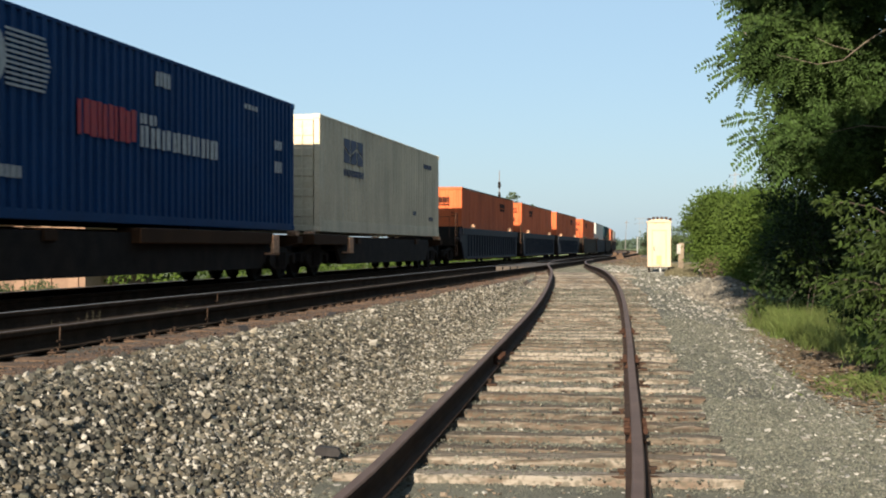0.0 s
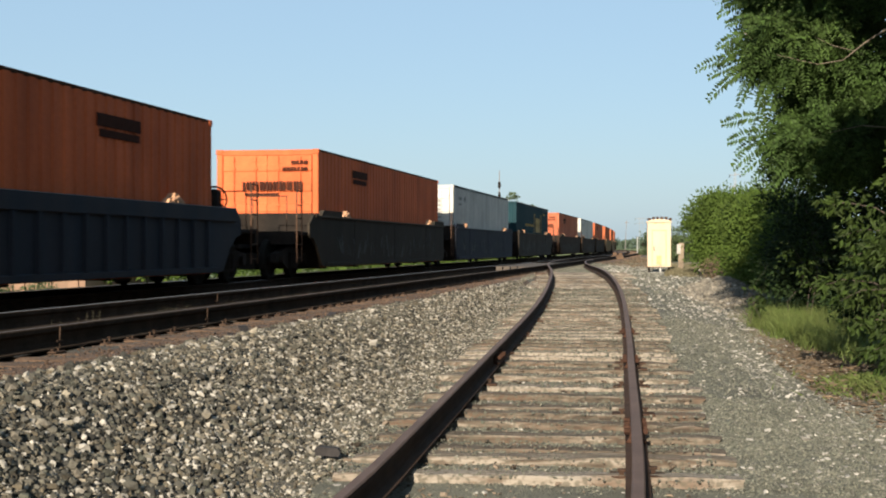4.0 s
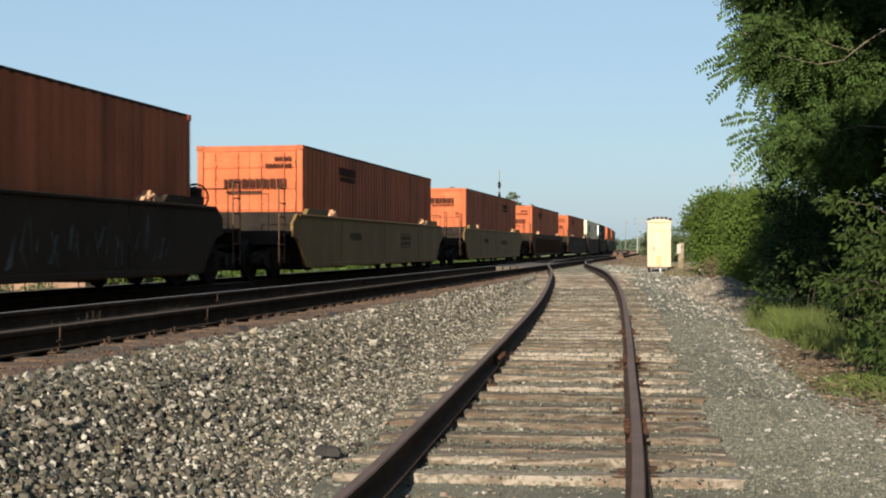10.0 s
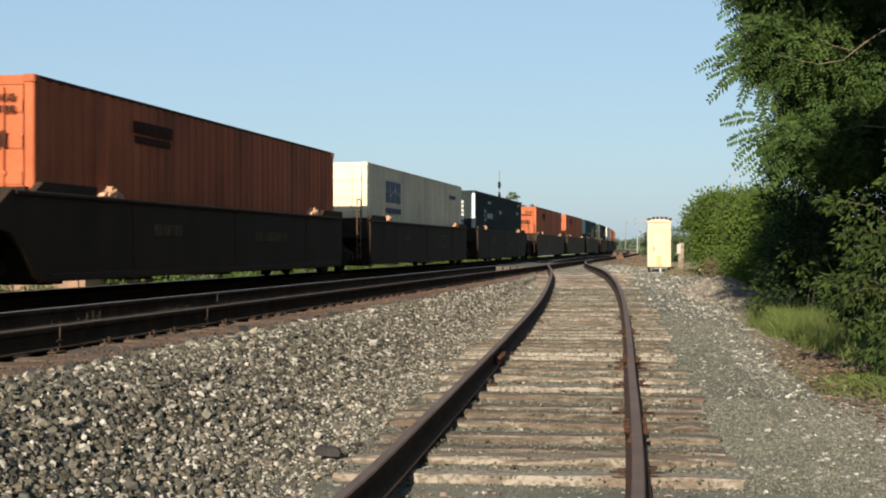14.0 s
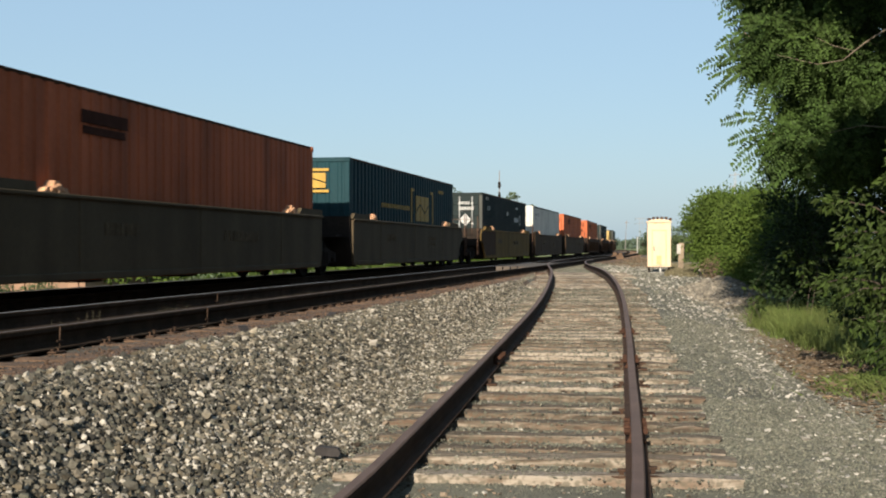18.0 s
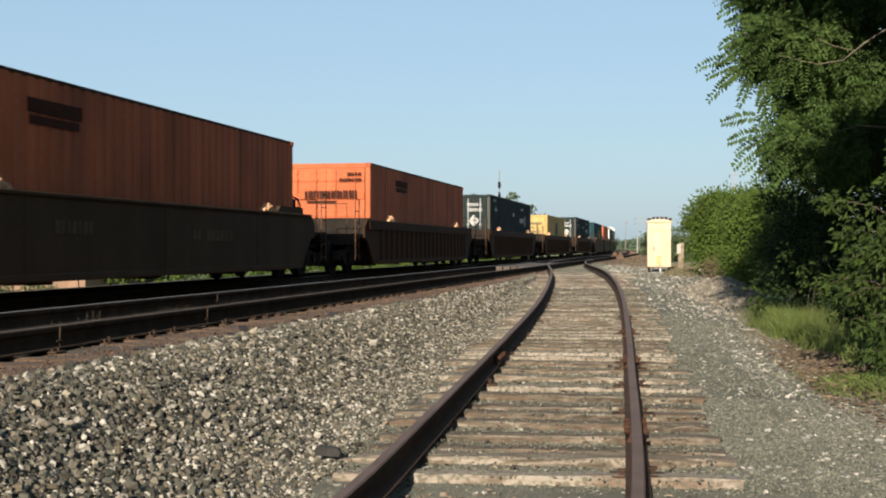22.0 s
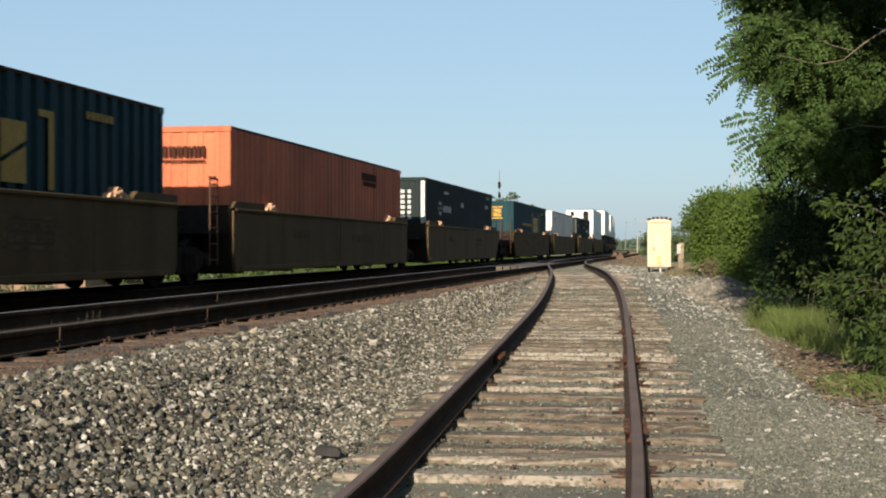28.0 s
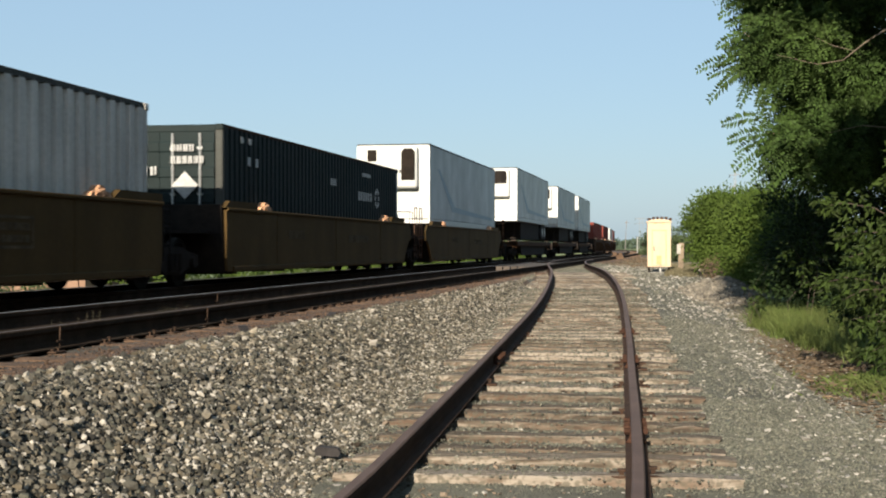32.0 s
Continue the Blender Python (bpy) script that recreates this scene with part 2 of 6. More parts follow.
def siding_at(y):
    """x and z of the siding's centre line at y (a smooth curve through SIDING), and dx/dy."""
    P = SIDING
    i = max(0, min(len(P) - 2, next((k for k in range(len(P) - 1) if y < P[k + 1][0]), len(P) - 2)))
    def slope(k, c):
        a, b = P[max(k - 1, 0)], P[min(k + 1, len(P) - 1)]
        return (b[c] - a[c]) / (b[0] - a[0])
    h = P[i + 1][0] - P[i][0]
    t = min(max((y - P[i][0]) / h, 0), 1)
    def herm(c):
        p0, p1, m0, m1 = P[i][c], P[i + 1][c], slope(i, c) * h, slope(i + 1, c) * h
        return ((2 * t**3 - 3 * t**2 + 1) * p0 + (t**3 - 2 * t**2 + t) * m0 + (3 * t**2 - 2 * t**3) * p1 + (t**3 - t**2) * m1)
    e = slope(i, 1) * (1 - t) + slope(i + 1, 1) * t
    return herm(1), herm(2), e


# ---------------------------------------------------------------- ground
def smooth01(a, b, v):
    t = min(max((v - a) / (b - a), 0.0), 1.0)
    return t * t * (3 - 2 * t)


def ground_z(x, y):
    """Height of the ground sheet."""
    far = max(y - BEND_AT, 0.0)
    off = far * far / (2 * BEND_R)                    # the main tracks' shift to the left
    xm = x + min(off, 400)
    zm = -0.214                                        # crown of the main ballast
    right = -0.86 + 0.46 * smooth01(14, 58, y) + 0.08 * smooth01(58, 110, y)
    xs, zs, _ = siding_at(min(max(y, -14), 84))
    zsid = zs - 0.246 - 0.017 * (1 - smooth01(24, 32, y)) - 0.035 * (1 - smooth01(8.4, 8.7, y)) if y < 46 else zs - 0.214
    if y > 78:
        zr = zm + (right - zm) * smooth01(-3.9, -1.8, xm)
        z = zr
    elif xm < -4.15 and xm < xs - 1.25:
        z = zm
    else:
        le, re = xs - 1.42, xs + 1.5
        if x < le:
            z = zm + (zsid - zm) * smooth01(-4.15, max(le, -4.1), x)
        elif x < re:
            z = zsid
        else:
            z = zsid + (right - zsid) * smooth01(re, re + 1.6, x)
    if xm < -7.3:
        z = zm + Z_TRAIN * smooth01(-7.3, -8.3, xm) + 0.09 * smooth01(-12.1, -12.9, xm) - 0.74 * smooth01(-13.4, -15.6, xm)
    # gravel heap beside the shrubs, and a low bank under them
    h = math.exp(-(((x - 0.95) / 0.60) ** 2 + ((y - 38.5) / 4.0) ** 2))
    z += 0.34 * h
    z += 0.25 * smooth01(1.6, 5.0, x) * (1 - smooth01(60, 120, y))
    return z


def unevenness(x, y):
    """Small humps and hollows of the gravel round the tracks."""
    if not (-13 < x < 6 and y < 120):
        return 0.0
    return 0.016 * noise.noise((x * 1.3, y * 1.3, 0.0)) + 0.008 * noise.noise((x * 4, y * 4, 3.0))


def lines(*spans):
    out = []
    for a, b, step in spans:
        n = max(1, round((b - a) / step))
        out += [a + (b - a) * i / n for i in range(n)]
    return out + [spans[-1][1]]


def make_ground():
    gx = lines((-2600, -400, 400), (-400, -100, 50), (-100, -30, 7), (-30, -13, 0.8), (-13, 4.5, 0.14), (4.5, 12, 0.5), (12, 60, 4), (60, 300, 40), (300, 2600, 380))
    gy = lines((-300, -20, 40), (-20, 2, 1.5), (2, 60, 0.3), (60, 120, 1.2), (120, 330, 7), (330, 900, 60), (900, 3200, 380))
    nx, ny = len(gx), len(gy)
    vs = np.zeros((ny, nx, 3))
    mi = np.zeros((ny - 1, nx - 1), dtype=int)
    for j, y in enumerate(gy):
        off = max(y - BEND_AT, 0) ** 2 / (2 * BEND_R)
        xs = siding_at(min(max(y, -14), 84))[0]
        for i, x in enumerate(gx):
            vs[j, i] = (x, y, ground_z(x, y) + unevenness(x, y))
            if j < ny - 1 and i < nx - 1:
                xm = x + min(off, 400)
                w = 0.35 * noise.noise((x * 0.8, y * 0.5, 7.0))
                edge = 2.0 + w - 1.15 * smooth01(10, 24, y) - 0.2 * smooth01(45, 70, y)
                if xm < -13.2:
                    k = 3
                elif -4.75 < xm < -4.18 + 0.5 * w or -13 < xm < -7.2:
                    k = 4
                elif (xs - 1.5 < x < xs + 1.5 and y < 70) or (x >= xs + 1.5 and xm < edge):
                    k = 1
                elif xm < xs + 1.5 + w and xm < edge:
                    k = 0
                elif xm < edge + 1.0:
                    k = 2
                else:
                    k = 3
                if y > 58 and k == 1 and x > xs + 1.5 + 2 * w:
                    k = 5
                if y > 66 and xm > -3.9 + w and k != 3:
                    k = 2
                if y > 56 and k == 0:
                    k = 5
                if y > 110 and xm > -3.0:
                    k = 3
                mi[j, i] = k
    idx = np.arange(nx * ny).reshape(ny, nx)
    fs = np.stack([idx[:-1, :-1], idx[:-1, 1:], idx[1:, 1:], idx[1:, :-1]], -1).reshape(-1, 4)
    me = big_mesh("ground", vs.reshape(-1, 3), fs, M_BALLAST, M_FINE, M_EARTH, M_FIELD, M_RUSTBED, M_TANBED, mi=mi.reshape(-1), smooth=True)
    tagged(new("ground", me), "grey crushed-stone railway bed and gravel running to grass", "ground", kind="structure")


make_ground()

# ---------------------------------------------------------------- rails and ties
RAIL_H = 0.186
PROFILE = [(-0.075, 0), (-0.075, 0.012), (-0.02, 0.028), (-0.009, 0.06), (-0.009, 0.125), (-0.037, 0.145), (-0.037, 0.176), (-0.028, RAIL_H),
           (0.028, RAIL_H), (0.037, 0.176), (0.037, 0.145), (0.009, 0.125), (0.009, 0.06), (0.02, 0.028), (0.075, 0.012), (0.075, 0)]


def sweep_rail(name, pts, top, parent, label, faces=(6, 7, 8), steel=M_RAIL):
    """pts: x, y, z of the head and heading; the profile is carried along them."""
    n = len(PROFILE)
    vs = []
    for x, y, z, a in pts:
        ca, sa = math.cos(a), math.sin(a)
        vs += [(x + px * ca, y + px * sa, z - RAIL_H + pz) for px, pz in PROFILE]
    fs, mi = [], []
    for j in range(len(pts) - 1):
        for i in range(n):
            k = (i + 1) % n
            fs.append((j * n + i, (j + 1) * n + i, (j + 1) * n + k, j * n + k))
            mi.append(1 if i in faces else 0)
    me = big_mesh(name, vs, fs, steel, top, mi=mi)
    return part(name, me, parent, label)


def main_track(x0, z0, name, label, top):
    tr = tagged(new(name), label, "railway track", "main line tracks", "structure")
    ss = lines((-30, BEND_AT, 12), (BEND_AT, 620, 8))
    for side in (-1, 1):
        if z0 == 0.0 and side > 0:
            top = M_RAIL_DULL                    # the nearer rail is dull
        pts = []
        for s in ss:
            x, y, a = on_line(x0 + side * 0.755, s)
            pts.append((x, y, z0, a))
        sweep_rail("rail", pts, top, tr, "steel rail with a shiny running surface", (7,), M_RAIL_MAIN)
    return tr


def siding_track():
    tr = tagged(new("siding_track"), "rusty siding on weathered wooden ties, bending to the main line", "railway track", kind="structure")
    for side, y1 in ((-1, 76.0), (1, 73.0)):
        pts = []
        for y in lines((-14, 4, 1.5), (4, 46, 0.7), (46, y1, 1.0)):
            x, z, d = siding_at(y)
            a = math.atan(-d)
            lift = 0.004 if y < 46 else -0.004
            pts.append((x + side * 0.755 * math.cos(a), y + side * 0.755 * math.sin(a), z + lift, a))
        sweep_rail("rail", pts, M_RAIL_TOP, tr, "dull brown rail with a rusty web")
    return tr


TRACK_NEAR = main_track(X_NEAR, 0.0, "near_main_track", "empty main line track in the train's shade, rust-stained ties", M_RAIL_BRIGHT)
TRACK_FAR = main_track(X_TRAIN, Z_TRAIN, "far_main_track", "main line track under the passing container train", M_RAIL_BRIGHT)
TRACK_SIDE = siding_track()


def tie_mesh(name, half, m, seed):
    """A split, worn wooden tie lying along x, its edges broken and its ends frayed."""
    r = random.Random(seed)
    n = 18
    w = r.uniform(0.11, 0.14)
    vs, fs = [], []
    for i in range(n):
        x = -half + 2 * half * i / (n - 1)
        e = 0.014 if i in (0, n - 1) else 0.0
        bite = [r.uniform(0.012, 0.030) * (r.random() < 0.3) for _ in range(2)]
        for (y, z) in ((-w, -0.17), (-w + e + bite[0], -0.018), (-w + 0.018 + bite[0], 0.0), (0.0, 0.003), (w - 0.018 - bite[1], 0.0), (w - e - bite[1], -0.018), (w, -0.17)):
            j = 0.008 if z > -0.1 else 0.0
            vs.append((x + r.uniform(-0.025, 0.025) * (e > 0), y + r.uniform(-j, j), z + r.uniform(-j, j) * 0.9 - e * 0.8))
    for i in range(n - 1):
        for k in range(7):
            fs.append((i * 7 + k, (i + 1) * 7 + k, (i + 1) * 7 + (k + 1) % 7, i * 7 + (k + 1) % 7))
    fs += [tuple(range(7)), tuple(range((n - 1) * 7, n * 7))[::-1]]
    return Kit().add(vs, fs).mesh(name, m)


TIE_YS = []


def lay_ties():
    rnd = random.Random(4)
    plain = [tie_mesh("tie", 1.295, M_TIE, k) for k in range(14)]
    long_ = [tie_mesh("tie", 1.75, M_TIE, 20 + k) for k in range(4)]
    plate = Kit().box(-0.18, 0.18, -0.1, 0.1, 0.0, 0.02, c=0.005).box(-0.115, -0.085, -0.07, -0.045, 0.02, 0.06).box(0.085, 0.115, 0.045, 0.07, 0.02, 0.06) \
        .box(-0.125, -0.075, -0.08, -0.035, 0.045, 0.06).box(0.075, 0.125, 0.035, 0.08, 0.045, 0.06).mesh("tie_plate", M_RAIL)
    first = [-8.0 + 0.6 * i for i in range(27)] + [8.75, 9.4, 9.87, 10.4, 11.08, 11.6, 12.2, 12.83, 13.6, 14.38, 15.2]
    y = first[0]
    while y < 47:
        TIE_YS.append(y)
        x, z, d = siding_at(y)
        a = -math.degrees(math.atan(d))
        me = rnd.choice(plain if y < 40 else long_)
        top = z - RAIL_H - 0.022
        near_end = {8.75: 0.321, 9.4: 0.30, 9.87: 0.248, 10.4: 0.237, 11.08: 0.155, 11.6: 0.13, 12.2: 0.098, 12.83: 0.144, 13.6: 0.115, 15.2: 0.031}.get(y)
        xt = near_end - 1.295 if near_end else x + rnd.uniform(-0.10, 0.10)
        sunk = {9.87: -0.022, 12.2: -0.022}.get(y, rnd.uniform(-0.014, 0.004))
        where = pose(xt, y, top + sunk, rnd.uniform(-2, 2), rnd.uniform(-0.35, 0.35), a + rnd.uniform(-1.5, 1.5))
        tie = part("tie", me, TRACK_SIDE, at=where)
        for sd in (-1, 1):
            if y < 30 and rnd.random() < 0.3:
                part("tie_plate", plate, tie, at=where.inverted() @ pose(x + sd * 0.755, y + sd * 0.755 * math.sin(math.radians(a)), top - 0.014, 0, 0, a))
        later = [v for v in first if v > y + 0.01]
        y = later[0] if later else y + rnd.uniform(0.56, 0.64)
    def spiked_plate(h):
        k = Kit().box(-0.15, 0.15, -0.09, 0.09, 0.0, 0.016, c=0.005)
        for y0, up in ((0.037, h), (-0.063, h * 0.7)):
            k.box(0.10, 0.114, y0 - 0.007, y0 + 0.007, 0.016, 0.016 + up * 0.8).box(0.088, 0.122, y0 - 0.017, y0 + 0.017, 0.016 + up * 0.8, 0.016 + up, c=0.003)
        return k.mesh("tie_plate", M_SPIKE)

    proud, low = spiked_plate(0.048), spiked_plate(0.022)
    mains = [tie_mesh("tie", 1.3, M_TIE_MAIN, 40 + k) for k in range(6)]
    y = -6.0
    while y < 104:
        where = pose(X_NEAR + rnd.uniform(-0.05, 0.05), y, -RAIL_H - 0.022 + rnd.uniform(-0.005, 0.005), 0, 0, rnd.uniform(-1, 1))
        tie = part("tie", rnd.choice(mains), TRACK_NEAR, at=where)
        if 6 < y < 45 and rnd.random() < 0.6:
            part("tie_plate", proud if y < 15 and rnd.random() < 0.6 else low, tie, at=where.inverted() @ pose(X_NEAR + 0.755, y, -RAIL_H - 0.02))
        y += rnd.uniform(0.48, 0.53)
    k = Kit()
    y = -20.0
    while y < 300:
        x, yy, a = on_line(X_TRAIN, y)
        k.box(x - 1.3, x + 1.3, yy - 0.11, yy + 0.11, -0.48, Z_TRAIN - RAIL_H - 0.022)
        if y > 104:
            x, yy, a = on_line(X_NEAR, y)
            k.box(x - 1.3, x + 1.3, yy - 0.11, yy + 0.11, -0.38, -RAIL_H - 0.022)
        y += 0.52
    tagged(part("ties", k.mesh("ties", M_TIE_MAIN, fix=False), TRACK_FAR), kind="stuff")


lay_ties()

# ---------------------------------------------------------------- the train
SPEED = 21.12
MOVING = []          # (thing, place of its centre along the track at 0 s)


def paintwork(name, base, rough=0.7, dirt=(0.05, 0.036, 0.028), amt=0.35, streak=1.0, var=0.12, spec=0.07):
    return mat(name, base, rough, var=var, scale=0.8, fine=14, tint=dirt, tint_amt=amt, tint_scale=1.1, streak=streak, spec=spec, rand=0.07)


C_ORANGE = paintwork("orange_paint", (0.52, 0.122, 0.045), dirt=(0.13, 0.030, 0.016), amt=0.5)
C_ORANGE_DULL = paintwork("dull_orange_paint", (0.40, 0.110, 0.048), dirt=(0.086, 0.032, 0.019), amt=0.68)
C_ORANGE_OLD = paintwork("chalky_orange_paint", (0.43, 0.125, 0.064), dirt=(0.125, 0.052, 0.032), amt=0.65)
C_GREY = paintwork("pale_grey_paint", (0.46, 0.448, 0.412), amt=0.25)
C_TEAL = paintwork("dark_teal_paint", (0.0042, 0.0265, 0.0345), 0.7, amt=0.15, spec=0.12)
C_BLACK = paintwork("blue_black_paint", (0.0085, 0.0160, 0.0170), 0.7, amt=0.12, spec=0.12)
C_CREAM = paintwork("cream_paint", (0.60, 0.51, 0.365), amt=0.28)
C_BLUE = paintwork("blue_paint", (0.0022, 0.030, 0.098), 0.7, amt=0.06, spec=0.12)
C_YELLOW = paintwork("yellow_paint", (0.375, 0.272, 0.110), amt=0.3)
C_WHITE = paintwork("white_paint", (0.47, 0.49, 0.48), amt=0.22)
C_RED = paintwork("red_paint", (0.155, 0.036, 0.028), amt=0.3)
W_BLUE = paintwork("well_blue_black", (0.008, 0.0145, 0.024), 0.75, amt=0.3, spec=0.15)
W_NAVY = paintwork("well_navy", (0.016, 0.020, 0.030), 0.8, dirt=(0.020, 0.018, 0.018), amt=0.4, spec=0.12)
W_GREY = paintwork("well_grey", (0.027, 0.0235, 0.0175), 0.85, amt=0.45, spec=0.08)
W_OCHRE = paintwork("well_ochre", (0.128, 0.086, 0.030), 0.85, dirt=(0.034, 0.018, 0.010), amt=0.6, spec=0.06)
W_DARK = paintwork("well_brown_black", (0.030, 0.0215, 0.0150), 0.85, dirt=(0.044, 0.030, 0.020), amt=0.5, spec=0.06)
W_TAN = paintwork("well_tan", (0.160, 0.100, 0.036), 0.8, amt=0.35, spec=0.15)
W_TAUPE = paintwork("well_taupe", (0.076, 0.060, 0.038), 0.85, dirt=(0.030, 0.022, 0.014), amt=0.5, spec=0.08)
W_UMBER = paintwork("well_umber", (0.050, 0.032, 0.018), 0.85, dirt=(0.022, 0.014, 0.009), amt=0.5, spec=0.08)
W_OLIVE = paintwork("well_olive_brown", (0.084, 0.058, 0.029), 0.85, dirt=(0.034, 0.022, 0.013), amt=0.45, spec=0.08)
W_BROWN = paintwork("well_brown", (0.064, 0.041, 0.0155), 0.85, dirt=(0.026, 0.016, 0.008), amt=0.4, spec=0.08)
W_RUST = paintwork("well_rust_brown", (0.046, 0.023, 0.011), 0.85, dirt=(0.020, 0.012, 0.008), amt=0.5, spec=0.08)
P_BAR_DARK = mat("dark_lettering", (0.040, 0.016, 0.011), 0.9, spec=0.05, var=0.2, scale=8, fine=30)
P_BAR_WHITE = mat("white_lettering", (0.31, 0.315, 0.31), 0.7, var=0.15, scale=6, fine=30)
P_BAR_YELLOW = mat("yellow_lettering", (0.26, 0.158, 0.022), 0.7, var=0.15, scale=6, fine=30)
P_BAR_RED = mat("red_lettering", (0.30, 0.025, 0.03), 0.7, var=0.15, scale=6, fine=30)
P_BAR_NAVY = mat("navy_lettering", (0.035, 0.045, 0.085), 0.7, var=0.15, scale=6, fine=30)
P_BAR_GREY = mat("dark_grey_lettering", (0.055, 0.055, 0.055), 0.8, var=0.2, scale=6, fine=30)
R_GREY = paintwork("dark_grey_roof_paint", (0.055, 0.060, 0.056), amt=0.35)
P_BAR_FAINT = mat("faint_grey_lettering", (0.17, 0.175, 0.17), 0.8, var=0.3, scale=6, fine=30)
P_FADED = mat("faded_lettering", (0.070, 0.054, 0.034), 0.9, spec=0.1, var=0.4, scale=3, fine=20)
P_SCRAWL = mat("faded_scrawl", (0.060, 0.062, 0.060), 0.9, spec=0.1, var=0.4, scale=3, fine=20)
M_STEEL_GALV = mat("galvanised_steel", (0.315, 0.3225, 0.3225), 0.5, 0.6, var=0.15, scale=6, fine=30)
M_RUBBER = mat("tyre_rubber", (0.022, 0.022, 0.022), 0.85, var=0.2, scale=6, fine=40)
M_GRAB = mat("dull_grab_steel", (0.066, 0.039, 0.026), 0.9, var=0.3, scale=5, fine=25, spec=0.1)
M_TAN_STEEL = mat("rusty_tan_steel", (0.41, 0.2296, 0.1312), 0.85, var=0.4, scale=9, fine=40)

HW = 1.295        # half width of a box


def rib_line(half, pitch, depth, flat):
    """The outline of a ribbed sheet from -half to half."""
    n = max(1, round(2 * half / pitch))
    p = 2 * half / n
    line = []
    for i in range(n):
        y = -half + i * p
        line += [(0.0, y), (0.0, y + p * flat * 0.5), (depth, y + p * (flat * 0.5 + 0.08)), (depth, y + p * (1 - flat * 0.5 - 0.08)), (0.0, y + p * (1 - flat * 0.5))]
    return line + [(0.0, half)]


def corrugated(half, z0, z1, pitch, depth, flat):
    """One side wall at x = 0, its ribs standing out to +x, running along y."""
    line = rib_line(half, pitch, depth, flat)
    return Kit().prism(line + [(-0.045, half), (-0.045, -half)], "z", z0, z1)


def bars(k, x, y0, y1, z0, z1, n, rnd, mi=0, gap=0.35, t=0.012):
    """A row of plain upright bars on the plane x, two to a letter's width, standing for lettering."""
    w = (y1 - y0) / n
    for i in range(n):
        g = w * gap * rnd.uniform(0.6, 1.1)
        a, b = y0 + i * w + g / 2, y0 + (i + 1) * w - g / 2
        slit = (b - a) * rnd.uniform(0.10, 0.26)
        cut = a + (b - a) * rnd.uniform(0.38, 0.62)
        h = (z1 - z0) * rnd.uniform(0.0, 0.07)
        k.box(x, x + t, a, cut - slit / 2, z0, z1 - h, mi)
        k.box(x, x + t, cut + slit / 2, b, z0 + h, z1, mi)
    return k


def blocks(k, y0, y1, z0, z1, n, gap=0.12, t=0.012):
    """A row of plain solid blocks, each split by a slanting slit, standing for a badge."""
    w = (y1 - y0) / n
    for i in range(n):
        a, b = y0 + i * w + w * gap / 2, y0 + (i + 1) * w - w * gap / 2
        m, h = (z0 + z1) / 2, (z1 - z0) * (0.16 if i % 2 else -0.16)
        s = (z1 - z0) * 0.045
        k.prism([(a, z0), (b, z0), (b, m + h - s), (a, m - h - s)], "x", 0.0, t)
        k.prism([(a, m - h + s), (b, m + h + s), (b, z1), (a, z1)], "x", 0.0, t)
    return k


_cache = {}


def shared(key, make):
    if key not in _cache:
        _cache[key] = make()
    return _cache[key]


# what is written or painted on each kind of box: (side panel bars, front bars, door bars)
def marks_orange(side, front, door):
    r = random.Random(1)
    side.box(0.0, 0.010, -4.65, -2.95, 2.36, 2.56)
    side.box(0.0, 0.010, -4.60, -3.05, 2.20, 2.32)
    bars(front, 0, -0.80, 0.80, 2.28, 2.50, 9, r, gap=0.14)
    front.box(0, 0.01, -0.92, -0.2, 2.18, 2.23)
    bars(front, 0, -0.1, 0.80, 2.17, 2.23, 8, r, gap=0.2)
    bars(front, 0, 0.86, 1.02, 1.84, 1.90, 3, r)
    bars(front, 0, 0.86, 1.02, 1.70, 1.76, 3, r)
    bars(door, 0, -0.62, 0.92, 1.88, 2.11, 9, r, gap=0.14)
    door.box(0, 0.01, -0.55, 0.3, 1.76, 1.82)
    bars(door, 0, 0.62, 1.05, 2.52, 2.62, 4, r)
    bars(door, 0, 0.40, 1.05, 2.36, 2.46, 7, r)


def marks_grey(side, front, door):
    r = random.Random(2)
    bars(side, 0, -6.9, -6.1, 2.35, 2.47, 5, r)
    bars(side, 0, -6.9, -6.2, 2.15, 2.22, 4, r)
    bars(side, 0, -5.6, -5.2, 2.3, 2.52, 2, r)
    for i in range(6):
        door.box(0, 0.01, 0.72, 0.80, 1.45 + 0.16 * i, 1.53 + 0.16 * i)
    bars(front, 0, 0.2, 1.0, 2.3, 2.42, 5, r)


def marks_teal(side, front, door):
    r = random.Random(3)
    for y in (-3.95, -0.25):
        side.box(0, 0.012, y, y + 0.16, 1.30, 2.32)
    side.box(0, 0.012, -3.95, -3.5, 2.32, 2.42)
    side.box(0, 0.012, -0.55, -0.09, 2.32, 2.42)
    blocks(side, -3.15, -0.85, 1.36, 2.20, 3, 0.10)
    bars(side, 0, 0.15, 4.3, 1.68, 1.81, 15, r, gap=0.5)
    bars(side, 0, -6.0, -5.0, 2.42, 2.54, 6, r)
    blocks(front, -0.70, 0.68, 2.08, 2.48, 3, 0.10)
    front.box(0, 0.012, -0.76, 0.74, 2.53, 2.60)
    front.box(0, 0.012, -0.76, 0.74, 1.96, 2.03)


def ring_marks(k, y, z, rad):
    """A wheel of short spokes."""
    for i in range(8):
        a = i * math.pi / 4
        cy, cz = y + rad * 0.62 * math.cos(a), z + rad * 0.62 * math.sin(a)
        w = rad * 0.15
        k.box(0, 0.012, cy - w, cy + w, cz - w, cz + w)


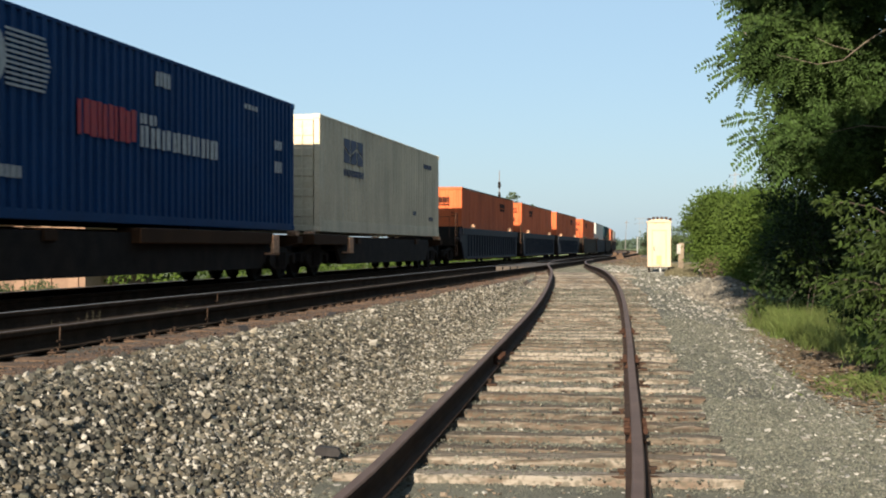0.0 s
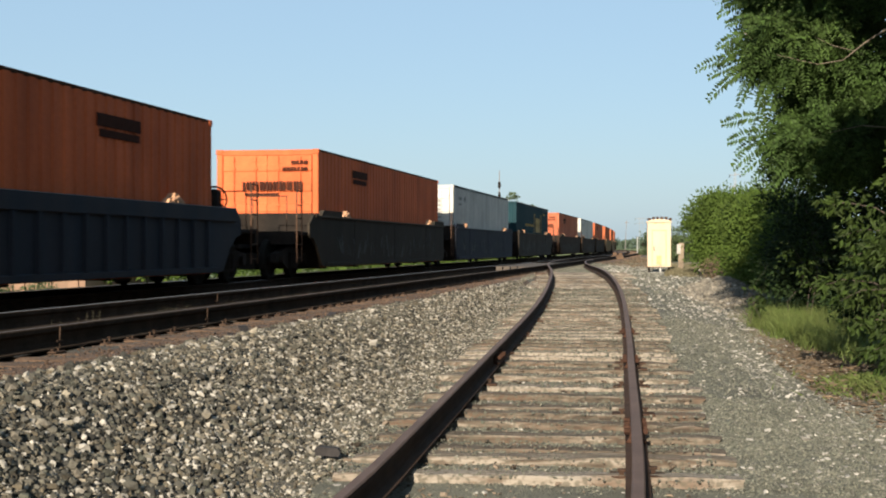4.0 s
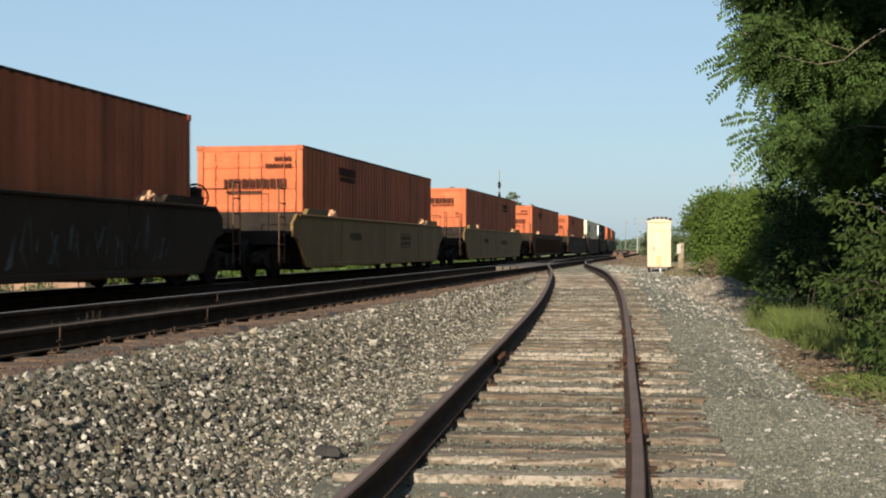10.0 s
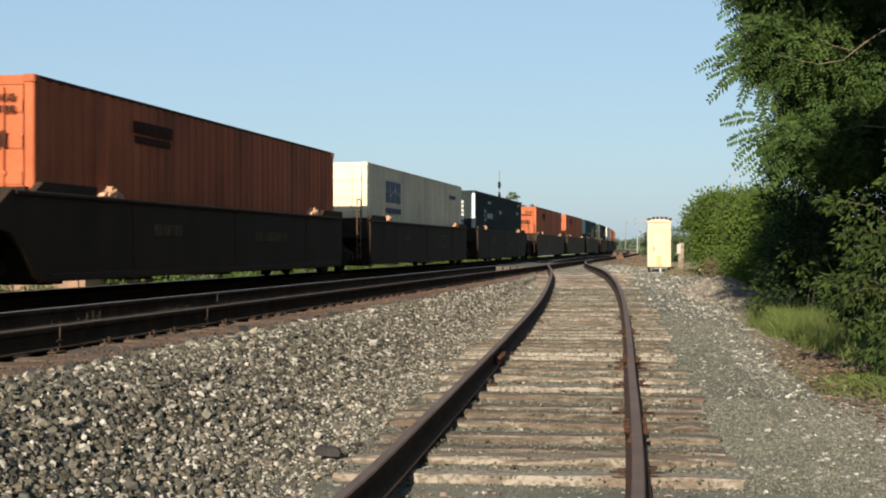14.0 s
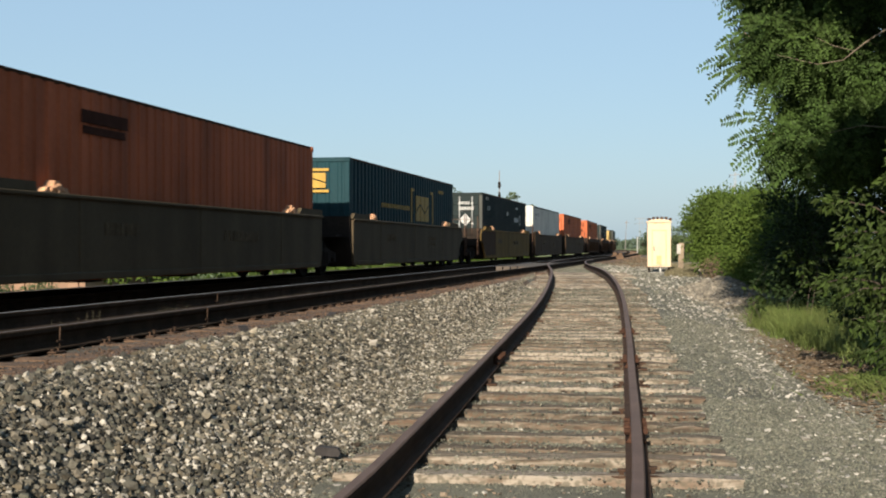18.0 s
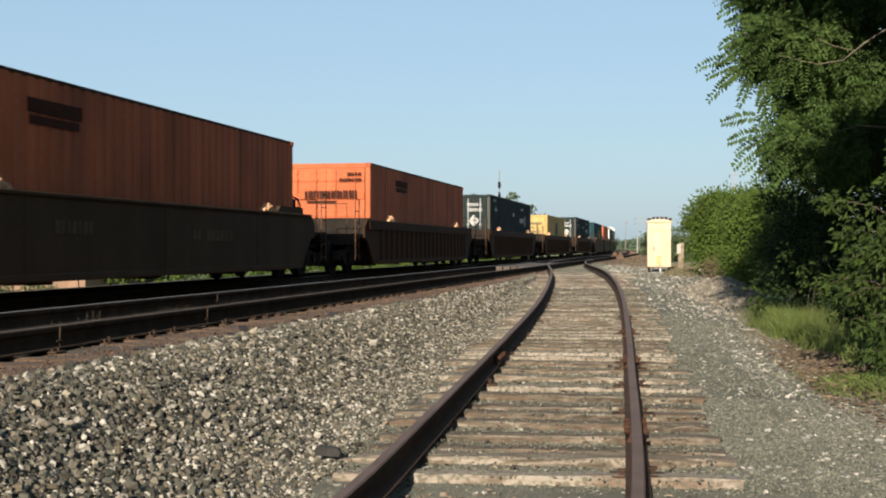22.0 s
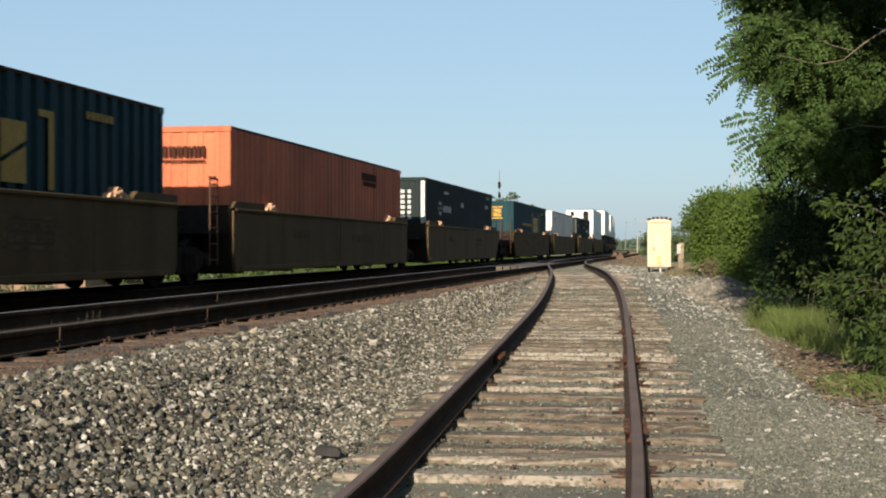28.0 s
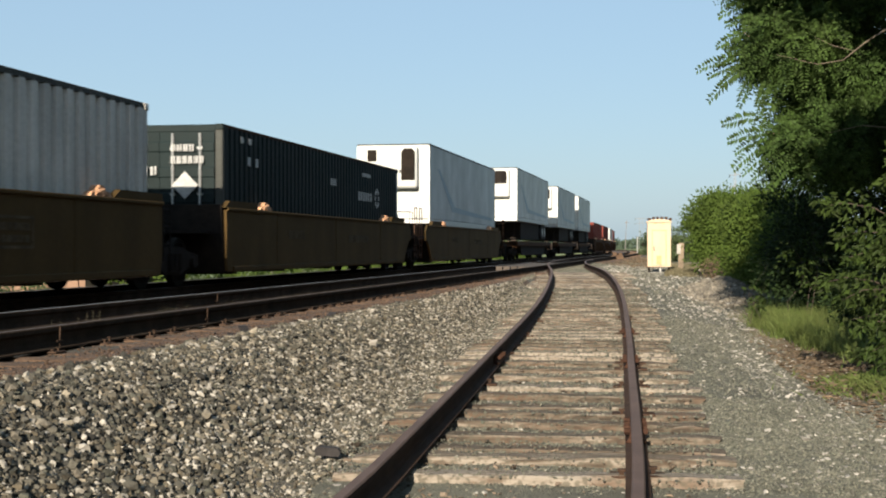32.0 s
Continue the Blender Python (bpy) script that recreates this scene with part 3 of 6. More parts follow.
def marks_black(side, front, door):
    r = random.Random(4)
    bars(side, 0, 2.9, 4.6, 1.78, 2.02, 6, r, gap=0.5)
    ring_marks(side, 5.2, 1.90, 0.36)
    bars(side, 0, 0.0, 0.6, 2.06, 2.24, 3, r, gap=0.4)
    for y in (-7.0, -6.5):
        side.box(0, 0.012, y, y + 0.17, 2.60, 2.72)
        side.box(0, 0.012, y + 0.45, y + 0.62, 2.16, 2.34)
    bars(side, 0, 3.4, 4.4, 2.45, 2.55, 6, r)
    bars(door, 0, -0.95, 0.0, 1.90, 2.08, 5, r)
    bars(door, 0, 0.25, 0.75, 2.36, 2.50, 4, r)
    bars(door, 0, 0.25, 0.95, 2.12, 2.27, 6, r)
    door.prism([(0.55 + 0.27 * math.cos(a), 1.70 + 0.27 * math.sin(a)) for a in (0, math.pi / 2, math.pi, 1.5 * math.pi)], "x", 0.0, 0.012)
    bars(front, 0, -0.7, 0.3, 1.78, 2.0, 5, r)
    for i in range(6):
        front.box(0, 0.012, 0.45, 0.6, 1.45 + 0.18 * i, 1.57 + 0.18 * i)
        front.box(0, 0.012, 0.70, 0.82, 1.45 + 0.18 * i, 1.57 + 0.18 * i)


def marks_cream(side, front, door):
    r = random.Random(5)
    blocks(side, -5.75, -3.55, 1.84, 2.48, 3, 0.16)
    bars(side, 0, -5.75, -3.5, 1.50, 1.68, 8, r)
    bars(side, 0, 5.2, 6.6, 2.3, 2.45, 8, r)
    bars(side, 0, 6.1, 6.9, 0.52, 0.66, 4, r, gap=0.5)
    bars(side, 0, 3.3, 3.9, 0.66, 0.80, 3, r, gap=0.5)


def marks_blue(side, front, door):
    r = random.Random(6)
    bars(side, 0, -0.9, 2.95, 1.28, 1.64, 8, r, gap=0.3)
    bars(side, 0, -0.9, -0.1, 1.66, 1.84, 2, r, gap=0.3)
    for i in range(11):                              # a round badge trailing a fan of fine lines
        z = 1.78 + 0.074 * i
        side.box(0, 0.012, -5.35, -4.05 - 0.035 * abs(i - 5), z, z + 0.034)
    side.prism([(-5.75 + 0.42 * math.cos(a), 2.16 + 0.40 * math.sin(a)) for a in [q * math.pi / 8 for q in range(16)]], "x", 0.0, 0.010)
    bars(side, 0, -0.2, 0.5, 2.36, 2.62, 2, r, gap=0.2)
    bars(side, 0, 6.55, 7.1, 1.75, 1.95, 3, r)
    bars(side, 0, 6.55, 7.1, 1.25, 1.5, 3, r)
    bars(side, 0, -6.2, -4.9, 0.55, 0.72, 8, r)
    bars(side, 0, 4.5, 5.4, 2.45, 2.55, 4, r)


def marks_yellow(side, front, door):
    r = random.Random(7)
    bars(side, 0, -0.85, 0.70, 1.30, 2.02, 4, r, gap=0.45)
    side.box(0, 0.012, -0.85, 0.70, 2.02, 2.12)
    bars(door, 0, -0.85, -0.3, 1.65, 2.05, 3, r)
    bars(door, 0, 0.15, 0.95, 1.95, 2.07, 6, r)
    bars(door, 0, 0.0, 0.9, 1.40, 1.55, 7, r)


def marks_none(side, front, door):
    pass


BOX_KINDS = {
    # kind: paint, lettering, marks, rib pitch, depth, flat, label, roof edge paint, door rods
    "orange": (C_ORANGE, P_BAR_DARK, marks_orange, 0.36, 0.020, 0.30, "orange shipping container with dark lettering, riding in a well car", None, C_ORANGE),
    "dull_orange": (C_ORANGE_DULL, P_BAR_DARK, marks_orange, 0.36, 0.020, 0.30, "dull orange shipping container with dark lettering, riding in a well car", None, C_ORANGE_DULL),
    "old_orange": (C_ORANGE_OLD, P_BAR_DARK, marks_orange, 0.36, 0.020, 0.30, "weathered chalky orange shipping container with dark lettering in a well car", None, C_ORANGE_OLD),
    "grey": (C_GREY, P_BAR_FAINT, marks_grey, 0.37, 0.055, 0.36, "pale grey ribbed shipping container riding in a well car", "dark", C_GREY),
    "teal": (C_TEAL, P_BAR_YELLOW, marks_teal, 0.42, 0.055, 0.36, "dark teal ribbed shipping container with yellow lettering", None, C_TEAL),
    "black": (C_BLACK, P_BAR_WHITE, marks_black, 0.30, 0.032, 0.45, "blue-black shipping container with white lettering", None, M_STEEL_GALV),
    "cream": (C_CREAM, P_BAR_NAVY, marks_cream, 0.40, 0.034, 0.45, "cream shipping container with dark blue lettering", None, C_CREAM),
    "blue": (C_BLUE, P_BAR_WHITE, marks_blue, 0.30, 0.045, 0.45, "deep blue shipping container with white and red lettering", None, C_BLUE),
    "yellow": (C_YELLOW, P_BAR_GREY, marks_yellow, 0.28, 0.034, 0.50, "short yellow shipping container with dark lettering", None, C_YELLOW),
    "red": (C_RED, P_BAR_WHITE, marks_none, 0.30, 0.034, 0.50, "dark red shipping container on the train", None, C_RED),
    "white": (C_WHITE, P_BAR_NAVY, marks_none, 0.6, 0.010, 0.8, "white shipping container on the train", None, C_WHITE),
}


def container(kind, half, s, z0, flip):
    """A shipping container; its doors are at -y of its own space."""
    paint, ink, marks, pitch, depth, flat, label, edge, rods = BOX_KINDS[kind]
    ob = tagged(new("shipping_container"), label, "container", "containers on the train")
    key = (kind, half)
    BH = 2.56 if kind == "yellow" else 2.895
    roof_paint = paint if kind in ("cream", "yellow") else R_GREY if kind in ("grey", "white") else W_RUST
    if kind == "blue":
        roof_paint = paint

    def sides():
        return corrugated(half - 0.10, 0.13, BH - 0.05, pitch, depth, flat).mesh("side_wall", paint)

    def roof():
        line = [(y, BH - 0.02 + x) for x, y in rib_line(half - 0.06, 1.2, 0.015, 0.6)]
        return Kit().prism(line + [(half - 0.06, BH - 0.07), (-half + 0.06, BH - 0.07)], "x", -HW + 0.06, HW - 0.06).mesh("roof", roof_paint)

    def rail_top():
        return Kit().box(-0.035, 0.035, -half + 0.08, half - 0.08, BH - (0.10 if edge else 0.06), BH, c=0.01).mesh("top_rail", roof_paint)

    def rail_low():
        return Kit().box(-0.04, 0.046 if kind == "cream" else 0.04, -half + 0.08, half - 0.08, 0.0, 0.30 if kind == "cream" else 0.15, c=0.01).mesh("bottom_rail", paint)

    def post(end):
        return Kit().box(-0.075, 0.075, -0.075, 0.075, 0.10, BH - 0.10, c=0.018).mesh("corner_post", (M_STEEL_GALV if end > 0 else R_GREY) if kind == "black" else paint)

    def casting():
        return Kit().box(-0.085, 0.085, -0.085, 0.085, -0.06, 0.06, c=0.014).mesh("corner_casting", paint)

    def front():
        line = rib_line(HW - 0.1, 0.33, 0.022, 0.6)
        return Kit().prism([(y, 0.03 + x) for x, y in line] + [(HW - 0.1, 0.0), (-HW + 0.1, 0.0)], "z", 0.1, BH - 0.08).mesh("front_wall", paint)

    def end_rail():
        return Kit().box(-HW + 0.08, HW - 0.08, 0.0, 0.07, -0.06, 0.06, c=0.012).mesh("end_rail", paint)

    def leaf():
        line = [(0.17, 0.0)] + [(z, -0.04) for z in (0.17,)]
        for i in range(5):
            z = 0.38 + i * (BH - 0.4) / 5
            line += [(z - 0.03, -0.04), (z, -0.06), (z + 0.16, -0.06), (z + 0.19, -0.04)]
        line += [(BH - 0.13, -0.04), (BH - 0.13, 0.0)]
        return Kit().prism([(y, z) for z, y in line], "x", -0.56, 0.56).mesh("door", paint)

    def rod():
        k = Kit().rod((0, -0.085, 0.20), (0, -0.085, BH - 0.18), 0.026 if kind == "black" else 0.019, 6)
        for z in (0.3, 0.95, 1.5, 2.4):
            k.box(-0.05, 0.05, -0.10, -0.04, z, z + 0.05)
        k.box(0.0, 0.28, -0.115, -0.095, 1.18, 1.22)
        return k.mesh("lock_rod", rods)

    def door_frame():
        return Kit().box(-HW + 0.08, HW - 0.08, -0.05, 0.03, -0.07, 0.07, c=0.012).mesh("door_sill", paint)

    def sign_side(sgn):
        a, b, c = Kit(), Kit(), Kit()
        marks(a, b, c)
        if not a.v:
            return None
        a.v = [(sgn * (HW + x + 0.003), y, z) for x, y, z in a.v]
        return a.mesh("lettering", ink)

    def sign_end(which):
        a, b, c = Kit(), Kit(), Kit()
        marks(a, b, c)
        k = b if which == "front" else c
        if not k.v:
            return None
        # seen from outside, its own +y runs to the reader's right
        if which == "front":
            k.v = [(-y, half + 0.055 + x, z) for x, y, z in k.v]
        else:
            k.v = [(y, -half - 0.06 - x, z) for x, y, z in k.v]
        return k.mesh("lettering", ink)

    sm = shared(("side",) + key, sides)
    part("side_wall", sm, ob, at=pose(HW - depth, 0, 0))
    part("side_wall", sm, ob, at=pose(-HW + depth, 0, 0, 0, 0, 180))
    part("roof", shared(("roof",) + key, roof), ob)
    rt, rl = shared(("rt",) + key, rail_top), shared(("rl",) + key, rail_low)
    for sx in (-1, 1):
        part("top_rail", rt, ob, at=pose(sx * (HW - 0.035), 0, 0))
        part("bottom_rail", rl, ob, at=pose(sx * (HW - 0.04), 0, 0, 0, 0, 0 if sx > 0 else 180))
    cm = shared(("cast",) + key, casting)
    for sx in (-1, 1):
        for sy in (-1, 1):
            ps = part("corner_post", shared(("post", sy) + key, lambda: post(sy)), ob, at=pose(sx * (HW - 0.075), sy * (half - 0.075), 0))
            for z in (0.06, BH - 0.06):
                part("corner_casting", cm, ps, at=pose(sx * 0.006, sy * 0.006, z))
    part("front_wall", shared(("front",) + key, front), ob, at=pose(0, half - 0.06, 0))
    er = shared(("erail",) + key, end_rail)
    part("end_rail", er, ob, at=pose(0, half - 0.06, BH - 0.06))
    part("end_rail", er, ob, at=pose(0, half - 0.06, 0.06))
    for z in (0.09, BH - 0.08):
        part("door_sill", shared(("dframe",) + key, door_frame), ob, at=pose(0, -half + 0.055, z))
    dm, rm = shared(("leaf",) + key, leaf), shared(("rod",) + key, rod)
    for sx in (-1, 1):
        dl = part("door", dm, ob, at=pose(sx * 0.565, -half + 0.06, 0))
        for dx in (-0.28, 0.28):
            part("lock_rod", rm, dl, "bright galvanised lock rod" if rods is M_STEEL_GALV else "", at=pose(dx, 0, 0))
    for sgn in (1, -1):
        me = shared(("sign", sgn) + key, lambda: sign_side(sgn))
        if me:
            part("lettering", me, ob)["kind"] = "stuff"
    for which in ("front", "door"):
        me = shared(("sign", which) + key, lambda: sign_end(which))
        if me:
            part("lettering", me, ob)["kind"] = "stuff"
    if kind == "blue":
        k = bars(Kit(), HW + 0.003, -3.2, -1.0, 1.30, 1.85, 5, random.Random(8), gap=0.15)
        part("lettering", k.mesh("lettering", P_BAR_RED), ob, "faded red lettering")["kind"] = "stuff"
    MOVING.append((ob, s, z0, 180 if flip else 0))
    return ob


# ---- running gear
def truck_meshes():
    k = Kit()
    frame_ = [(-1.25, 0.40), (-1.25, 0.60), (-0.75, 0.66), (-0.40, 0.74), (0.40, 0.74), (0.75, 0.66), (1.25, 0.60), (1.25, 0.40), (0.95, 0.38), (0.62, 0.34), (0.38, 0.24),
              (-0.38, 0.24), (-0.62, 0.34), (-0.95, 0.38)]
    k.prism(frame_, "x", -0.07, 0.07)
    for y in (-0.22, 0.0, 0.22):
        k.rod((0.09, y, 0.30), (0.09, y, 0.62), 0.065, 10)
    for y in (-0.89, 0.89):
        k.rod((0.05, y, 0.46), (0.15, y, 0.46), 0.11, 12)
    side = k.mesh("side_frame", M_STEEL_DARK)
    w = Kit()
    ring = [(0.0, 0.46), (0.035, 0.485), (0.045, 0.46), (0.13, 0.455), (0.13, 0.36), (0.085, 0.33), (0.085, 0.14), (0.13, 0.12), (0.13, 0.0)]
    n = 24
    vs = [(x, r * math.cos(2 * math.pi * i / n), 0.46 + r * math.sin(2 * math.pi * i / n)) for i in range(n) for x, r in ring]
    m = len(ring)
    w.add(vs, [(i * m + j, ((i + 1) % n) * m + j, ((i + 1) % n) * m + j + 1, i * m + j + 1) for i in range(n) for j in range(m - 1)])
    wheel = w.mesh("wheel", M_WHEEL)
    bol = Kit().box(-0.75, 0.75, -0.24, 0.24, 0.36, 0.66, c=0.03).rod((-0.72, -0.89, 0.46), (0.72, -0.89, 0.46), 0.075, 10).rod((-0.72, 0.89, 0.46), (0.72, 0.89, 0.46), 0.075, 10) \
        .box(-0.60, 0.60, -1.35, 1.35, 0.24, 0.60).box(-0.6, 0.6, -0.5, -0.42, 0.22, 0.42).box(-0.6, 0.6, 0.42, 0.5, 0.30, 0.42).mesh("bolster", M_STEEL_DARK)
    return side, wheel, bol


T_SIDE, T_WHEEL, T_BOL = truck_meshes()


def truck(car, y):
    tk = part("truck", T_BOL, car, at=pose(0, y, 0))
    for sx in (-1, 1):
        part("side_frame", T_SIDE, tk, at=pose(sx * 1.0, 0, 0, 0, 0, 0 if sx > 0 else 180))
        for dy in (-0.89, 0.89):
            part("wheel", T_WHEEL, tk, at=pose(sx * 0.695, dy, 0, 0, 0, 0 if sx > 0 else 180))


W_TOP, W_LOW, W_HALF = 1.50, 0.27, 1.50


def well_side(lead, trail, ribbed):
    """One wall of a well car in the plane x = 0 (outer face at x = 0.05)."""
    yl = -9.35 if lead else -8.30
    yt = 9.35 if trail else 8.30
    def end(y, plat, sg):
        if plat:
            return [(y, W_TOP - 0.22), (y, 0.98), (sg * 9.05, 0.93), (sg * 8.72, 0.72), (sg * 8.32, 0.30), (sg * 8.15, W_LOW)]
        return [(y, W_TOP), (y, 0.55), (sg * 8.22, 0.28), (sg * 8.02, W_LOW)]
    poly = [(yt - 0.35, W_TOP)] if trail else []
    poly += end(yt, trail, 1)
    poly += end(yl, lead, -1)[::-1]
    if lead:
        poly += [(yl + 0.35, W_TOP)]
    return Kit().prism(poly, "x", -0.03, 0.03 if ribbed else 0.045), yl + 0.4 * lead, yt - 0.4 * trail


def well_wall(car, lead, trail, ribbed, paint, at, near):
    """A side wall with its chords and, on the near side, its ribs."""
    key = (paint.name, lead, trail, ribbed)
    a = part("side_wall", shared(("well",) + key, lambda: well_side(lead, trail, ribbed)[0].mesh("side_wall", paint)), car, at=at)
    _, y0, y1 = well_side(lead, trail, ribbed)
    low = W_TOP - 0.27 if ribbed else W_TOP - 0.06
    part("top_chord", shared(("chord",) + key, lambda: Kit().box(-0.06, 0.085, y0, y1, low, W_TOP, c=0.012).mesh("top_chord", paint)), a)
    part("bottom_sill", shared(("sill",) + key, lambda: Kit().box(-0.06, 0.075, -7.95, 7.95, W_LOW - 0.01, W_LOW + 0.10, c=0.012).mesh("bottom_sill", paint)), a)
    if ribbed and near:
        rib = shared(("rib", paint.name), lambda: Kit().prism([(0.03, -0.07), (0.085, -0.045), (0.085, 0.045), (0.03, 0.07)], "z", W_LOW + 0.1, W_TOP - 0.27).mesh("rib", paint))
        for i in range(21):
            part("rib", rib, a, at=pose(0, -7.4 + 14.8 * i / 20, 0))
    elif near:
        seam = shared(("seam", paint.name), lambda: Kit().box(0.044, 0.054, -0.05, 0.05, W_LOW + 0.1, W_TOP - 0.06).mesh("seam", paint))
        for y in (-5.0, 0.0, 5.0):
            part("seam", seam, a, at=pose(0, y, 0))
    return a


def side_marks(kind, ribbed):
    r = random.Random(len(kind))
    k = Kit()
    if kind == "scrawl":
        for i in range(64):
            y = -6.9 + i * 0.21 + r.uniform(-0.15, 0.15)
            z = r.uniform(0.42, 0.75)
            h = r.uniform(0.15, 0.55)
            lean = r.uniform(-0.22, 0.22)
            wide = r.choice((0.03, 0.04, 0.06, 0.12))
            k.prism([(y, z), (y + wide, z + r.uniform(-0.05, 0.05)), (y + wide * 0.8 + lean, z + h), (y + wide * 0.2 + lean, z + h * r.uniform(0.85, 1.0))], "x", 0.046, 0.046 + 0.0012 * (1 + i % 5))
        return k
    x = 0.09 if ribbed else 0.046
    bars(k, x, -4.2, -2.9, 0.92, 1.12, 7, r, gap=0.5)
    if kind == "panel":
        k.box(x, x + 0.006, 2.2, 3.7, 0.72, 0.76).box(x, x + 0.006, 2.2, 3.7, 1.12, 1.16).box(x, x + 0.006, 2.2, 2.24, 0.76, 1.12).box(x, x + 0.006, 3.66, 3.7, 0.76, 1.12)
        bars(k, x, 2.3, 3.6, 0.80, 0.90, 8, r)
        bars(k, x, 2.3, 3.6, 0.96, 1.07, 8, r)
    else:
        bars(k, x, 1.2, 3.4, 0.86, 1.06, 9, r, gap=0.45)
    return k


def well_car(s, paint, paint_name, role, ribbed, mark, rust_bay=None):
    """One unit of a well car. role: L leading unit of a set, M middle, T trailing, S single."""
    lead, trail = role in "LS", role in "TS"
    label = {"S": "single well car", "L": "well car unit", "M": "well car unit", "T": "well car unit"}[role]
    ob = tagged(new("well_car"), f"{paint_name} steel {label} with {'ribbed' if ribbed else 'smooth'} sides, rolling along", "well car", "cars of the train")
    a = well_wall(ob, lead, trail, ribbed, paint, pose(W_HALF - 0.085, 0, 0), True)
    well_wall(ob, trail, lead, ribbed, paint, pose(-W_HALF + 0.085, 0, 0, 0, 0, 180), False)
    if not ribbed:
        mk = shared(("wmark", mark, ribbed), lambda: side_marks(mark, ribbed).mesh("lettering", P_SCRAWL if mark == "scrawl" else P_FADED))
        part("lettering", mk, a, "faded pale lettering")["kind"] = "stuff"
    if rust_bay:
        part("panel", Kit().prism([(rust_bay, W_LOW + 0.1), (rust_bay, W_TOP - 0.065), (-8.98, W_TOP - 0.065), (-9.32, W_TOP - 0.23), (-9.32, 0.99), (-9.05, 0.95), (-8.72, 0.74), (-8.22, W_LOW + 0.1)], "x", 0.0455, 0.0495).mesh("panel", W_RUST), a, "dark rust-brown repainted bay of the side")
    fl = shared("wfloor", lambda: Kit().box(-1.25, 1.25, -0.3, 0.3, 0.205, 0.243).mesh("cross_member", M_STEEL_DARK))
    for y in (-7.4, -4.1, 0.0, 4.1, 7.4):
        part("cross_member", fl, ob, at=pose(0, y, 0))
    guide = shared(("guide", paint.name), lambda: Kit().prism([(-1.05, 0), (-0.80, 0.14), (0.92, 0.14), (0.95, 0)], "x", -0.05, 0.06).mesh("guide", paint))
    clamp = shared("clamp", lambda: Kit().prism([(-0.40, 0), (-0.33, 0.07), (-0.14, 0.10), (-0.06, 0.18), (0.07, 0.18), (0.13, 0.10), (0.31, 0.08), (0.40, 0.0)], "x", -0.12, 0.03)
                   .rod((0.03, -0.22, 0.05), (0.05, 0.02, 0.11), 0.03, 8).rod((0.03, 0.20, 0.04), (0.05, 0.02, 0.11), 0.025, 8).box(0.0, 0.07, -0.06, 0.08, 0.0, 0.10, c=0.012).mesh("clamp", M_TAN_STEEL))
    for sx in (-1, 1):
        for sy in (-1, 1) if not ribbed else ():
            part("guide", guide, ob, at=pose(sx * (W_HALF - 0.085), sy * 7.35, W_TOP - 0.002, 0, 0, 0 if sx > 0 else 180))
        for y in (-5.7, 5.95):
            part("clamp", clamp, ob, "rusty tan locking clamp", at=pose(sx * (W_HALF - 0.10), y, W_TOP, 0, 0, 0 if sx > 0 else 180))
    for sg, plat in ((-1, lead), (1, trail)):
        if plat:
            pl = shared(("plat", paint.name), lambda: Kit().box(-1.40, 1.40, 8.35, 10.45, 1.02, 1.10, c=0.01).box(-0.35, 0.35, 8.3, 11.2, 0.70, 1.02, c=0.02)
                        .box(-1.40, 1.40, 10.38, 10.48, 0.80, 1.10).prism([(8.15, 0.25), (8.3, 0.25), (8.5, 1.05), (8.5, 1.56), (8.38, 1.56), (8.35, 1.05)], "x", -1.38, 1.38).mesh("end_platform", M_STEEL_DARK))
            part("end_platform", pl, ob, at=pose(0, 0, 0, 0, 0, 0 if sg > 0 else 180))
            lad = shared("ladder", lambda: [k for k in (Kit(),) for _ in [k.rod((1.44, 10.42, 0.40), (1.44, 10.42, 2.02), 0.016, 6), k.rod((1.44, 10.00, 0.40), (1.44, 10.00, 2.02), 0.016, 6),
                         k.rod((1.44, 10.42, 2.02), (1.44, 10.00, 2.02), 0.016, 6)] + [k.rod((1.44, 10.42, 0.5 + 0.3 * i), (1.44, 10.0, 0.5 + 0.3 * i), 0.013, 6) for i in range(5)]][0].mesh("ladder", M_GRAB))
            for fx in (1, -1):
                part("ladder", lad, ob, "thin steel grab ladder", at=pose(0, 0, 0, 0, 0, 0 if sg * fx > 0 else 180) if sg == fx else
                     pose(0, sg * 20.42, 0, 0, 0, 180 if sg > 0 else 0))
            rail = shared("handrail", lambda: Kit().rod((-0.4, 0, 1.1), (-0.4, 0, 1.9), 0.011, 6).rod((0.4, 0, 1.1), (0.4, 0, 1.9), 0.011, 6).rod((-0.4, 0, 1.9), (0.4, 0, 1.9), 0.011, 6).mesh("handrail", M_GRAB))
            for x in (-0.8, 0.8):
                part("handrail", rail, ob, at=pose(x, sg * 10.40, 0))
            cp = shared("coupler", lambda: Kit().box(-0.11, 0.11, 10.6, 11.75, 0.74, 0.96, c=0.02).box(-0.2, 0.2, 11.45, 11.88, 0.68, 1.02, c=0.04).rod((0.5, 10.5, 0.75), (0.42, 11.7, 0.42), 0.03, 6)
                        .rod((0.45, 10.4, 0.85), (1.4, 10.5, 0.85), 0.02, 6).mesh("coupler", M_STEEL_DARK))
            part("coupler", cp, ob, at=pose(0, 0, 0, 0, 0, 0 if sg > 0 else 180))
            truck(ob, sg * 9.55)
        else:
